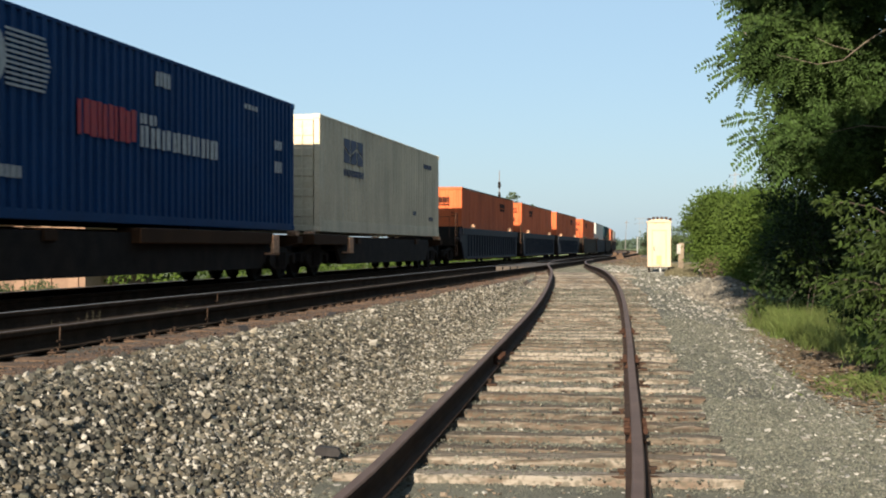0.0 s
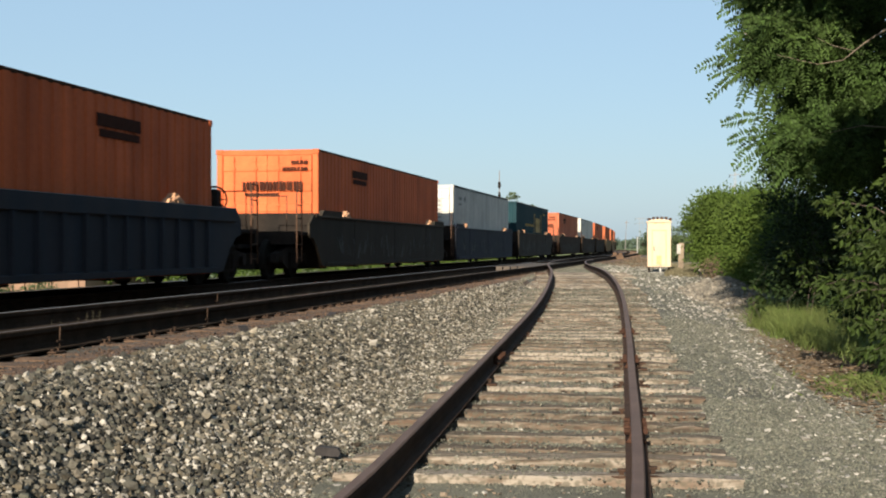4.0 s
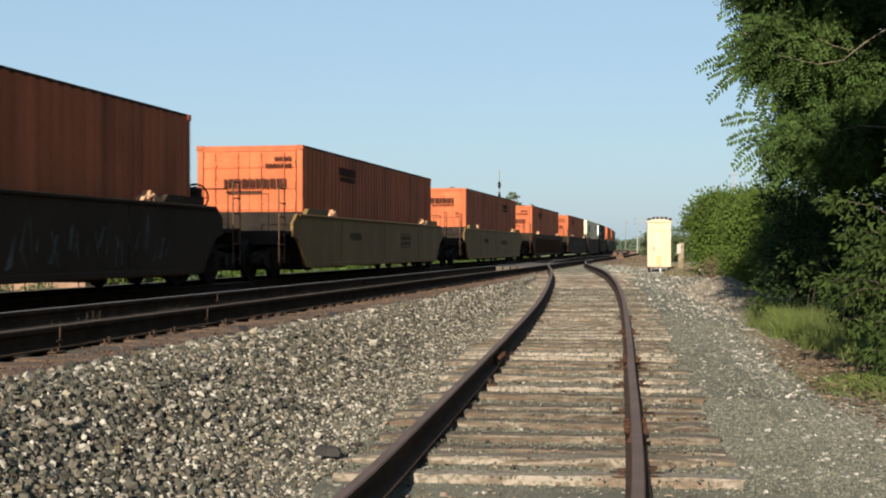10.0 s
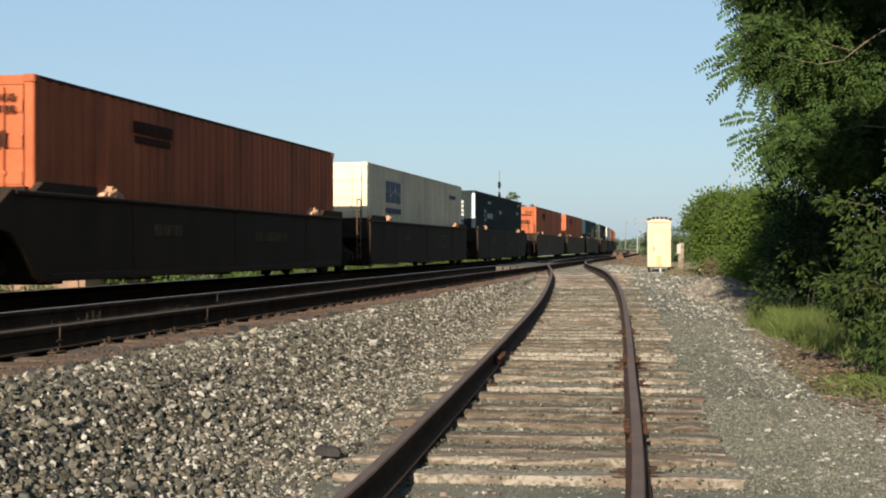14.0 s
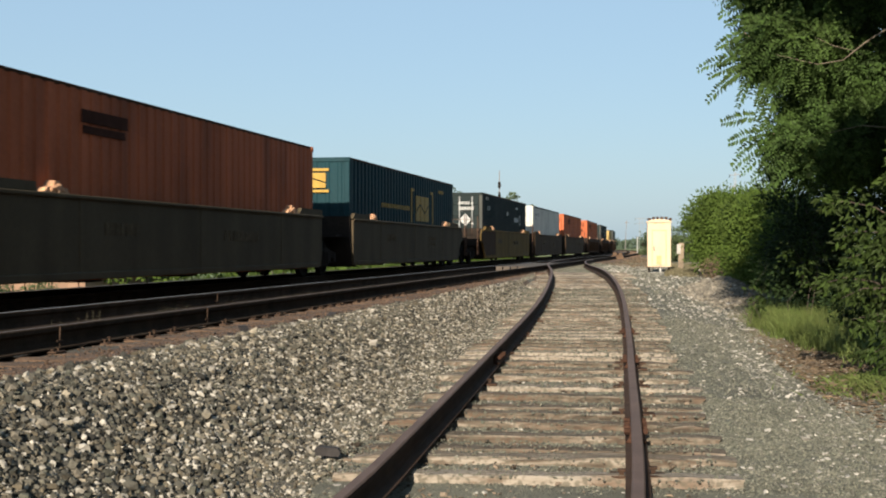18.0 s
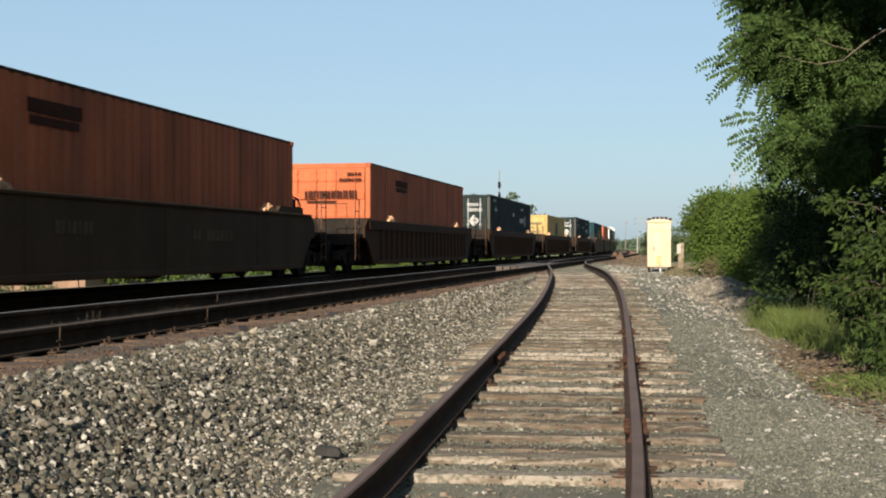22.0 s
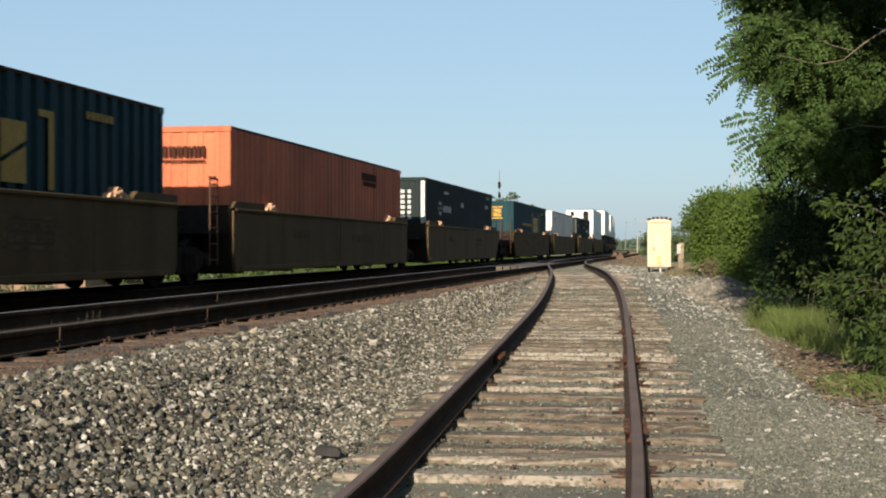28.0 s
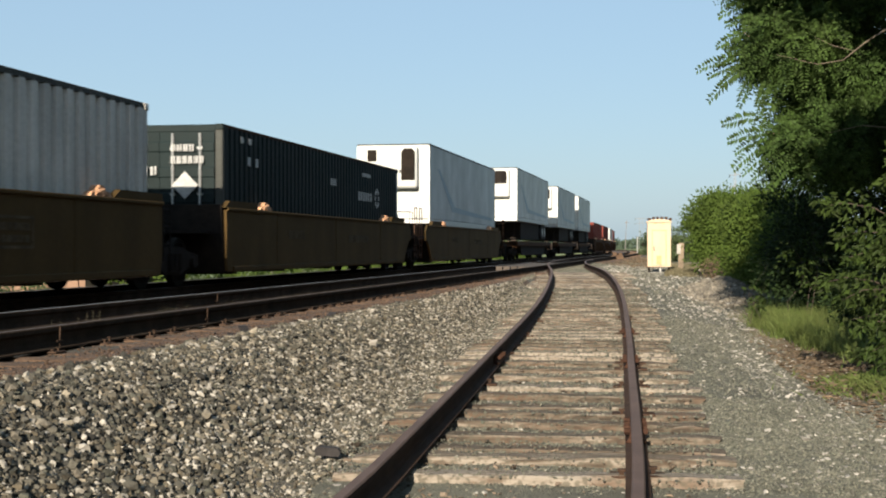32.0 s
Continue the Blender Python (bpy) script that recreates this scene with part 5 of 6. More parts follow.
    blades("fallen_twigs", "dry fallen twigs and stalks on the gravel edge", tw, rr.uniform(0.04, 0.08, len(tw)), rr, M_LITTER, 0.006, 2.6)


# Colour of the dark scrap block, and of the shade painted at the tie ends.
M_SCRAP_SHADE = mat("dark_scrap_and_shade", (0.018, 0.016, 0.016), 0.9, 0.0, var=0.3, scale=10, fine=50, bump=0.003)
M_RUSTSTONE = mat("rust_stained_stone", (0.064, 0.040, 0.026), 0.95, var=0.2, scale=9, fine=60, island=0.6)
M_LITTER = mat("leaf_litter", (0.09668, 0.0685, 0.04191), 0.95, var=0.3, scale=6, fine=40, island=0.5)
M_CRUMB = mat("rotten_wood", (0.104, 0.080, 0.058), 0.95, var=0.25, scale=9, fine=60, island=0.7)
M_CHIP = mat("stone_chip", (0.225, 0.214, 0.192), 0.92, var=0.15, scale=9, fine=70, island=0.5)
M_GRIT = mat("grit", (0.087, 0.088, 0.067), 0.95, var=0.15, scale=9, fine=70, island=0.35,
             kinds=((0.075, 0.077, 0.060), (0.045, 0.047, 0.038), (0.098, 0.097, 0.074), (0.060, 0.064, 0.049), (0.118, 0.114, 0.093), (0.076, 0.079, 0.062)))
M_STONE_HEAP = mat("heap_stone", (0.130, 0.117, 0.095), 0.95, var=0.15, scale=9, fine=60, island=0.4)
lay_stones()

# ---------------------------------------------------------------- small pieces on and beside the rails


def joint_bars():
    """Bolted rusty joint bars on the siding rails and odd pieces of scrap."""
    bar = Kit().prism([(0.010, 0.02), (0.075, 0.022), (0.045, 0.06), (0.036, 0.115), (0.042, 0.138), (0.010, 0.128)], "y", -0.42, 0.42)
    for i in range(4):
        y = -0.3 + 0.2 * i
        bar.rod((0.02, y, 0.088), (0.085, y, 0.088), 0.024, 6)
    me = bar.mesh("joint_bar", M_RUST)
    for side, y in ((-1, 15.35), (1, 15.2), (1, 10.15), (1, 19.2)):
        x, z, d = siding_at(y)
        a = math.degrees(math.atan(-d))
        for flip in (0, 180):
            part("joint_bar", me, TRACK_SIDE, "rusty bolted joint bar", at=pose(x + side * 0.755, y, z - RAIL_H, 0, 0, a + flip))
    wire = Kit().rod((0.045, 0, -0.17), (0.045, 0.01, -0.005), 0.006, 6).rod((0.045, -0.05, -0.12), (0.045, 0.05, -0.12), 0.008, 6).mesh("bond_wire", M_SPIKE)
    for x, y in ((X_NEAR + 0.755, 10.39), (X_NEAR + 0.755, 13.85), (X_NEAR - 0.755, 18.4)):
        part("bond_wire", wire, TRACK_NEAR, "grey bond wire over a rail joint", at=pose(x, y, 0))
    # timber panel between the rails near the frog
    k = Kit().box(-0.11, 0.11, -5.3, 5.3, 0, 0.17, c=0.012).mesh("crossing_board", M_BOARD)
    for i in range(5):
        part("crossing_board", k, TRACK_NEAR, "weathered timber crossing board", at=pose(X_NEAR - 0.5 + 0.25 * i, 51.2, -0.185))


joint_bars()

scrap = Kit().prism([(-0.08, 0.0), (-0.09, 0.04), (-0.06, 0.062), (0.07, 0.058), (0.09, 0.03), (0.08, 0.0)], "y", -0.05, 0.05)
_sc = tagged(new("scrap_block", scrap.mesh("scrap_block", M_SCRAP_SHADE)), "dark scrap block lying on the ballast", "scrap")
_sc.matrix_world = pose(-2.475, 9.2, ground_z(-2.475, 9.2) + 0.05, 0, 3, 12)
for _x, _y, _rz, _s in ((-0.78, 19.0, 40, 1.0), (0.95, 23.35, 10, 0.9)):
    k = Kit().box(-0.10, 0.10, -0.05, 0.05, 0, 0.012, c=0.004).mesh("litter_scrap", M_STONE_PALE)
    o = tagged(new("litter_scrap", k), "flat pale scrap of board on the ground", "litter")
    o.matrix_world = pose(_x, _y, ground_z(_x, _y) + 0.045, 4, 3, _rz)

# ---------------------------------------------------------------- signal cabinet, marker post, switch machine
M_CAB = mat("cabinet_paint", (0.415, 0.328, 0.232), 0.6, var=0.06, scale=1.5, fine=20, tint=(0.30, 0.215, 0.110), tint_amt=0.26, tint_scale=2, streak=1)
M_CAB_VENT = mat("cabinet_vent", (0.4067, 0.2755, 0.1312), 0.7, var=0.1, scale=4)
M_POST = mat("weathered_post", (0.1968, 0.1574, 0.1115), 0.95, var=0.25, scale=4, fine=30, bump=0.006, tint=(0.105, 0.07872, 0.05248), tint_amt=0.6, tint_scale=3, streak=1)
M_POLE = mat("utility_pole_wood", (0.1394, 0.1148, 0.0984), 0.95, var=0.2, scale=3, fine=20)
# Greyer version of the pole wood, with distance haze put into the colour.
M_POLE_HAZED = mat("hazed_pole", (0.1386, 0.1279, 0.1226), 0.8, var=0.15, scale=3, fine=20)
M_MAST = mat("pale_galvanised_mast", (0.25, 0.245, 0.24), 0.6, 0.3, var=0.15, scale=3, fine=20)
M_WIRE = mat("wire", (0.05, 0.05, 0.05), 0.6, 0.4, var=0.1)


def signal_cabinet():
    ob = tagged(new("signal_cabinet"), "pale cream trackside signal cabinet on short legs", "cabinet")
    part("body", Kit().box(-0.47, 0.47, -0.40, 0.40, 0.16, 1.98, c=0.018).mesh("body", M_CAB), ob)
    roof = Kit().prism([(-0.51, 1.96), (-0.51, 2.0), (-0.30, 2.07), (0.0, 2.10), (0.30, 2.07), (0.51, 2.0), (0.51, 1.96)], "y", -0.45, 0.45)
    part("roof", roof.mesh("roof", M_CAB), ob)
    part("door_frame", Kit().box(-0.30, -0.275, -0.412, -0.395, 0.20, 1.66).box(0.265, 0.29, -0.412, -0.395, 0.20, 1.66).box(-0.275, 0.265, -0.412, -0.395, 1.63, 1.66).mesh("door_frame", M_CAB_VENT), ob, "ochre seam round the door")
    door = part("door", Kit().box(-0.27, 0.26, -0.425, -0.395, 0.22, 1.62, c=0.01).mesh("door", M_CAB), ob)
    part("vent", Kit().box(-0.11, 0.09, -0.440, -0.423, 0.26, 0.62, c=0.006).mesh("vent", M_CAB_VENT), door, "ochre louvred vent")
    slat = Kit().box(-0.09, 0.07, -0.452, -0.438, 0, 0.022).mesh("slat", M_CAB_VENT)
    for i in range(6):
        part("slat", slat, door, at=pose(0, 0, 0.29 + i * 0.052))
    part("handle", Kit().rod((-0.21, -0.45, 0.82), (-0.21, -0.45, 0.98), 0.016, 8).rod((-0.21, -0.42, 0.90), (-0.21, -0.46, 0.90), 0.014, 8).mesh("handle", M_STEEL_DARK), door, "dark door handle")
    hinge = Kit().rod((0.265, -0.425, 0), (0.265, -0.425, 0.11), 0.014, 8).mesh("hinge", M_CAB)
    for z in (0.35, 0.9, 1.45):
        part("hinge", hinge, door, at=pose(0, 0, z))
    part("gable_trim", Kit().prism([(-0.22, 1.93), (0, 2.0), (0.22, 1.93), (0.20, 1.90), (0, 1.965), (-0.20, 1.90)], "y", -0.415, -0.40).mesh("gable_trim", M_CAB_VENT), ob)
    leg = Kit().box(-0.04, 0.04, -0.04, 0.04, -0.05, 0.18, c=0.006).mesh("leg", M_STEEL_DARK)
    for x in (-0.40, 0.40):
        for y in (-0.34, 0.34):
            part("leg", leg, ob, "dark steel leg", at=pose(x, y, 0))
    part("conduit", Kit().rod((0.05, -0.2, -0.05), (0.05, -0.2, 0.18), 0.045, 10).mesh("conduit", P_BAR_WHITE), ob, "white cable conduit")
    part("footing", Kit().box(-0.46, 0.46, -0.36, 0.38, -0.16, -0.055, c=0.02).mesh("footing", M_CONC), ob)
    sp = Kit().rod((0, 0, 2.03), (0, 0, 2.13), 0.02, 6).box(-0.068, 0.068, -0.06, 0.06, 2.11, 2.20, c=0.015).mesh("roof_vent", M_RAIL)
    for i in range(6):
        part("roof_vent", sp, ob, "small dark roof vent", at=pose(-0.38 + i * 0.17, 0.30, 0.0 if 0 < i < 5 else -0.05))
    z = ground_z(-1.22, 56.3)
    ob.matrix_world = pose(-1.22, 56.3, z + 0.08, 0, 0, 3)


signal_cabinet()


def marker_post():
    ob = tagged(new("marker_post"), "weathered wooden post with a small pale box", "post")
    part("post", Kit().box(-0.115, 0.115, -0.095, 0.095, -0.3, 1.22, c=0.02).mesh("post", M_POST), ob)
    part("box", Kit().box(-0.20, -0.03, -0.15, -0.09, 0.74, 1.16, c=0.012).mesh("box", M_CONC), ob, "small pale metal box")
    ob.matrix_world = pose(-0.38, 60.5, ground_z(-0.38, 60.5), 0, 2, 4)


marker_post()


def switch_machine():
    ob = tagged(new("switch_machine"), "low rusty switch machine beside the points", "switch machine")
    part("housing", Kit().prism([(-0.46, 0), (-0.46, 0.24), (-0.32, 0.36), (0.32, 0.36), (0.46, 0.24), (0.46, 0)], "y", -0.22, 0.22).mesh("housing", M_TIE_MAIN), ob)
    part("motor", Kit().rod((-0.16, -0.18, 0.43), (-0.16, 0.2, 0.43), 0.14, 12).mesh("motor", M_TIE_MAIN), ob)
    part("crank_box", Kit().box(0.10, 0.34, -0.15, 0.15, 0.34, 0.50, c=0.03).mesh("crank_box", M_TIE_MAIN), ob)
    part("throw_rod", Kit().rod((-1.9, 0.0, 0.08), (-0.4, 0.0, 0.08), 0.025, 8).mesh("throw_rod", M_RUST), ob)
    part("timber", Kit().box(-0.9, 1.2, -0.45, -0.22, -0.12, 0.02, c=0.01).box(-0.9, 1.2, 0.22, 0.45, -0.12, 0.02, c=0.01).mesh("timber", M_TIE), ob, "pair of long head-block ties")
    ob.matrix_world = pose(-5.0, 97.0, -0.27, 0, 0, 0)


switch_machine()

# ---------------------------------------------------------------- plants
M_LEAF_TREE = mat("tree_leaf", (0.026, 0.050, 0.0125), 0.65, var=0.2, scale=1.2, fine=9, tint=(0.053, 0.088, 0.0215), tint_amt=0.75, tint_scale=1.1, island=0.5, translucent=0.28, spec=0.15)
# Leaves of the recess under the trees, its shade put into their colour.
M_LEAF_SHADED = mat("shaded_shrub_leaf", (0.0145, 0.0265, 0.0085), 0.7, var=0.2, scale=1.2, fine=9, island=0.5, translucent=0.25, spec=0.1)
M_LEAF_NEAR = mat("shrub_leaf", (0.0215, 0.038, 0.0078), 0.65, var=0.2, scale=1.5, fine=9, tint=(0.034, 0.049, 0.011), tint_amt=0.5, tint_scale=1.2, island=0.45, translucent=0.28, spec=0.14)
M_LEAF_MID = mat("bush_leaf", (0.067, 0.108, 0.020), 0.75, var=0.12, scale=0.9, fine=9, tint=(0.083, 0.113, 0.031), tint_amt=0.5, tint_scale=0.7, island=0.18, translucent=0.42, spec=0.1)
M_LEAF_FAR = mat("far_leaf", (0.04477, 0.06268, 0.02686), 0.8, var=0.25, scale=0.3, fine=3, island=0.3, translucent=0.2, spec=0.2)
M_GRASS = mat("grass_blade", (0.080, 0.118, 0.027), 0.7, var=0.2, scale=2, fine=9, tint=(0.1193, 0.1193, 0.04398), tint_amt=0.5, tint_scale=1.5, island=0.3, translucent=0.3, spec=0.3)
M_WEED = mat("dry_weed", (0.09815, 0.08659, 0.04907), 0.9, var=0.2, scale=3, fine=9, island=0.3)
M_DEADWEED = mat("dead_weed", (0.088, 0.063, 0.040), 0.95, var=0.25, scale=3, fine=9, island=0.5)
M_TRACKWEED = mat("grey_weed", (0.0943, 0.082, 0.05084), 0.9, var=0.2, scale=3, fine=9, island=0.3)
M_BARK = mat("bark", (0.042, 0.033, 0.025), 0.95, var=0.3, scale=5, fine=30, bump=0.008)
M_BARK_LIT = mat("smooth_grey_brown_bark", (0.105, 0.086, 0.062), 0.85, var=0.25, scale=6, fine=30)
M_BARK_PALE = mat("pale_bark", (0.1574, 0.1246, 0.08528), 0.9, var=0.25, scale=6, fine=30, bump=0.004)


def leaf_quads(leaves):
    """leaves: (n, 3) base, (n, 3) along, (n, 3) across: pointed leaves, four corners each, gently folded."""
    base, along, across = leaves
    mid = base + along * 0.45
    n = np.cross(along, across)
    n /= np.linalg.norm(n, axis=1)[:, None] + 1e-9
    dip = n * (np.linalg.norm(across, axis=1)[:, None] * 0.25)
    vs = np.stack([base, mid + across * 0.5 + dip, base + along, mid - across * 0.5 + dip], 1)
    return vs.reshape(-1, 3), np.arange(len(base) * 4).reshape(-1, 4)


def unit(v):
    return v / (np.linalg.norm(v, axis=-1, keepdims=True) + 1e-9)


def in_lobes(lobes, n, r, shell=0.55):
    """Points in the outer part of a set of ellipsoids, shared out by their size, and the ways outwards."""
    w = np.array([l[3] * l[4] * l[5] for l in lobes]) ** 0.67
    pick = r.choice(len(lobes), n, p=w / w.sum())
    L = np.array(lobes)[pick]
    d = unit(r.normal(0, 1, (n, 3)))
    rad = r.uniform(shell ** 3, 1.0, n) ** (1 / 3)
    bump = np.array([1.0 + 0.22 * noise.noise((a[0] * 2.3 + q, a[1] * 2.3, a[2] * 2.3)) for a, q in zip(d, pick * 3.1)])
    p = L[:, :3] + d * L[:, 3:6] * (rad * bump)[:, None]
    return p, d


def limbs(k, root, tips, r0, rnd, bend=0.25):
    """Tapered limbs that fork from the root toward the tips."""
    for tip in tips:
        p, q = Vector(root), Vector(tip)
        m1 = p.lerp(q, 0.4) + Vector((rnd.uniform(-bend, bend), rnd.uniform(-bend, bend), rnd.uniform(0, bend)))
        m2 = p.lerp(q, 0.72) + Vector((rnd.uniform(-bend, bend), rnd.uniform(-bend, bend), rnd.uniform(-bend, bend) * 0.5))
        k.rod(p, m1, r0, 7, r0 * 0.65).rod(m1, m2, r0 * 0.65, 6, r0 * 0.38).rod(m2, q, r0 * 0.38, 5, r0 * 0.12)
        for _ in range(2):
            e = m2 + Vector((rnd.uniform(-0.6, 0.6), rnd.uniform(-0.6, 0.6), rnd.uniform(-0.2, 0.6)))
            k.rod(m2, e, r0 * 0.3, 5, r0 * 0.08)


def facing_fronds(centres, ways, faces, r, length, pairs, leaf, width, loose=0.25):
    """Feather-shaped leaves whose blades turn toward faces: a bowed line of leaflet pairs with one at the tip."""
    n = len(centres)
    up = np.array([0, 0, 1.0])
    L = length * r.uniform(0.65, 1.2, (n, 1))
    side = unit(np.cross(faces, ways))
    B, A, C = [], [], []
    for i in range(pairs):
        u = 0.16 + 0.84 * i / (pairs - 1)
        p = centres + ways * u * L - up * (0.22 * u * u) * L
        size = leaf * (0.72 + 0.45 * math.sin(math.pi * min(u * 1.05, 1.0)))
        for sg in (-1, 1):
            d = unit(side * sg + ways * 0.38 - up * 0.22 + r.normal(0, 0.13, (n, 3)))
            B.append(p)
            A.append(d * size * r.uniform(0.8, 1.2, (n, 1)))
            C.append(unit(np.cross(faces + r.normal(0, loose, (n, 3)), d)) * width * r.uniform(0.8, 1.2, (n, 1)))
    return np.concatenate(B), np.concatenate(A), np.concatenate(C)


SWAYING = []         # (part, the point it swings about, degrees, phase)


def sway(ob, pivot, degrees, phase):
    SWAYING.append((ob, Vector(pivot), degrees, phase))


def tree_of_fronds():
    r, rnd = np.random.RandomState(51), random.Random(51)
    ob = tagged(new("tree"), "tall leafy tree with feather-shaped leaves overhanging the gravel", "tree")
    foot = (4.5, 24.5)
    gz = ground_z(*foot)
    k = Kit().rod((foot[0], foot[1], gz - 0.2), (4.35, 24.3, 1.2), 0.20, 12, 0.16).rod((4.35, 24.3, 1.2), (4.1, 24.0, 3.2), 0.16, 12, 0.11).rod((4.1, 24.0, 3.2), (4.2, 24.2, 7.0), 0.11, 10, 0.03)
    part("trunk", k.mesh("trunk", M_BARK, smooth=True), ob)
    tips = [(0.85, 22.2, 4.05), (0.85, 22.3, 3.5), (1.10, 22.4, 2.5), (1.5, 22.3, 4.6), (2.0, 23.2, 5.4), (2.2, 23.4, 1.7), (3.0, 22.0, 3.4), (5.8, 23.0, 5.0), (4.5, 25.6, 5.5)]
    for i, t in enumerate(tips):
        kk = Kit()
        limbs(kk, (4.25, 24.2, 1.0 + 0.3 * i), [t], 0.055, rnd)
        part("limb", kk.mesh("limb", M_BARK_PALE, smooth=True), ob)
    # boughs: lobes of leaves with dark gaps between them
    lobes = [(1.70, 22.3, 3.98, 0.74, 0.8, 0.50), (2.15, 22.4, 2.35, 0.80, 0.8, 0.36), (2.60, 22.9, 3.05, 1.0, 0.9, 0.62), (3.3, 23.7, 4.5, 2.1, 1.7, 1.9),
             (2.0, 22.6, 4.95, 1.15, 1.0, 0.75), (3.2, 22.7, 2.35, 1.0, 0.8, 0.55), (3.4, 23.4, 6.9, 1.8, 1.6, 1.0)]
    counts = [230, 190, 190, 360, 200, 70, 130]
    toward = np.array([-0.05, -0.85, 0.62])
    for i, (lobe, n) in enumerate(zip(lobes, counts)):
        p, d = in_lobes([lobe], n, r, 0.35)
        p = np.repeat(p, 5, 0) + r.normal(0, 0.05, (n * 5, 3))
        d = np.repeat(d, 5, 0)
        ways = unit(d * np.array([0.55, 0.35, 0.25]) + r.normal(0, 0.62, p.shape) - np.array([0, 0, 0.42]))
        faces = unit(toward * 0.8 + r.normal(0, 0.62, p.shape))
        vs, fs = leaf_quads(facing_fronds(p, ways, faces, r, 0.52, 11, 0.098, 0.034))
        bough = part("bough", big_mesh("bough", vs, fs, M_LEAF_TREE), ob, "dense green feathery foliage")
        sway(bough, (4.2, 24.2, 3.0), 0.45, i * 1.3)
    kk = Kit()
    limbs(kk, (4.2, 24.2, 5.6), [(2.8, 23.1, 7.6), (1.8, 22.7, 6.6)], 0.09, rnd)
    part("limb", kk.mesh("limb", M_BARK_PALE, smooth=True), ob)
    kk = Kit().rod((2.95, 21.55, 3.95), (2.60, 21.4, 3.72), 0.01488, 7, 0.0124).rod((2.60, 21.4, 3.72), (2.28, 21.35, 3.46), 0.0124, 7, 0.0093).rod((2.28, 21.35, 3.46), (1.90, 21.3, 3.40), 0.0093, 7, 0.00682).rod((1.90, 21.3, 3.40), (1.30, 21.3, 3.56), 0.00682, 6, 0.0031)
    kk.rod((2.45, 21.4, 3.60), (2.12, 21.3, 3.68), 0.0062, 6, 0.00496).rod((2.12, 21.3, 3.68), (1.85, 21.3, 3.82), 0.00496, 6, 0.00248)
    part("limb", kk.mesh("limb", M_BARK_LIT, smooth=True), ob, "bare pale branch in front of the leaves")
    kk = Kit().rod((3.05, 21.4, 2.43), (2.55, 21.35, 2.47), 0.0124, 7, 0.00806).rod((2.55, 21.35, 2.47), (2.05, 21.35, 2.36), 0.00744, 6, 0.00248)
    part("limb", kk.mesh("limb", M_BARK_LIT, smooth=True), ob, "bare pale branch in front of the leaves")
    # long single leaves at the branch tips that stand out against the sky
    for i, (base, way, many) in enumerate((((0.74, 22.0, 4.22), (-1, 0, -0.02), 1), ((0.72, 22.0, 4.02), (-0.8, 0, -0.55), 2), ((0.66, 22.0, 3.74), (-1, 0, -0.22), 3), ((0.68, 22.0, 3.52), (-1, 0, -0.10), 3), ((0.74, 22.0, 3.42), (-0.6, 0, -0.7), 3),
                                           ((1.05, 22.0, 3.35), (-0.2, 0, -1), 4), ((1.30, 22.0, 3.08), (-0.7, 0, -0.6), 2), ((1.02, 22.0, 2.66), (-1, 0, -0.08), 2), ((0.98, 22.0, 2.50), (-1, 0, -0.22), 3), ((1.10, 22.0, 2.30), (-0.9, 0, -0.45), 3),
                                           ((1.40, 22.0, 2.08), (-0.6, 0, -0.6), 3), ((0.90, 22.0, 4.55), (-0.9, 0, 0.05), 3), ((1.05, 22.0, 4.72), (-0.8, 0, 0.45), 3))):
        many = max(1, many - 1)
        q = np.array(base) + np.array([0.23, 0, 0]) + r.normal(0, 0.05, (many, 3))
        w = unit(np.array(way) + r.normal(0, 0.16, (many, 3)))
        f = unit(np.array([-0.1, -1.0, 0.25]) + r.normal(0, 0.25, (many, 3)))
        vs, fs = leaf_quads(facing_fronds(q, w, f, r, 0.64, 13, 0.115, 0.046, 0.08))
        spray = part("spray", big_mesh("spray", vs, fs, M_LEAF_TREE), ob, "long feather-shaped leaves at a branch tip")
        sway(spray, (base[0] + 0.4, 22.2, base[2] + 0.1), 2.2, i * 2.1)


tree_of_fronds()


def shade_tree():
    """An unseen tree, added out of view so that its crown shades the one beyond."""
    r, rnd = np.random.RandomState(57), random.Random(57)
    ob = tagged(new("tree"), "unseen tree added out of view so its crown shades foliage", "tree")
    gz = ground_z(6.2, 15.5)
    part("trunk", Kit().rod((6.2, 15.5, gz - 0.2), (6.1, 15.6, 2.6), 0.22, 12, 0.17).rod((6.1, 15.6, 2.6), (5.6, 15.8, 6.2), 0.17, 12, 0.06).mesh("trunk", M_BARK, smooth=True), ob)
    lobes = [(2.6, 18.3, 6.45, 2.0, 1.2, 0.95), (3.7, 14.6, 4.5, 1.7, 1.2, 0.75), (5.2, 16.2, 6.6, 2.0, 2.0, 1.4)]
    for lobe in lobes:
        kk = Kit()
        limbs(kk, (5.9, 15.7, 4.2), [lobe[:3]], 0.07, rnd)
        part("limb", kk.mesh("limb", M_BARK, smooth=True), ob)
        p, d = in_lobes([lobe], 260, r, 0.3)
        p = np.repeat(p, 5, 0) + r.normal(0, 0.06, (1300, 3))
        ways = unit(np.repeat(d, 5, 0) * 0.5 + r.normal(0, 0.6, p.shape) - np.array([0, 0, 0.35]))
        vs, fs = leaf_quads(facing_fronds(p, ways, unit(np.array([-0.05, -0.5, 0.7]) + r.normal(0, 0.5, p.shape)), r, 0.50, 7, 0.14, 0.055))
        part("bough", big_mesh("bough", vs, fs, M_LEAF_TREE), ob, "dense green feathery foliage")


shade_tree()


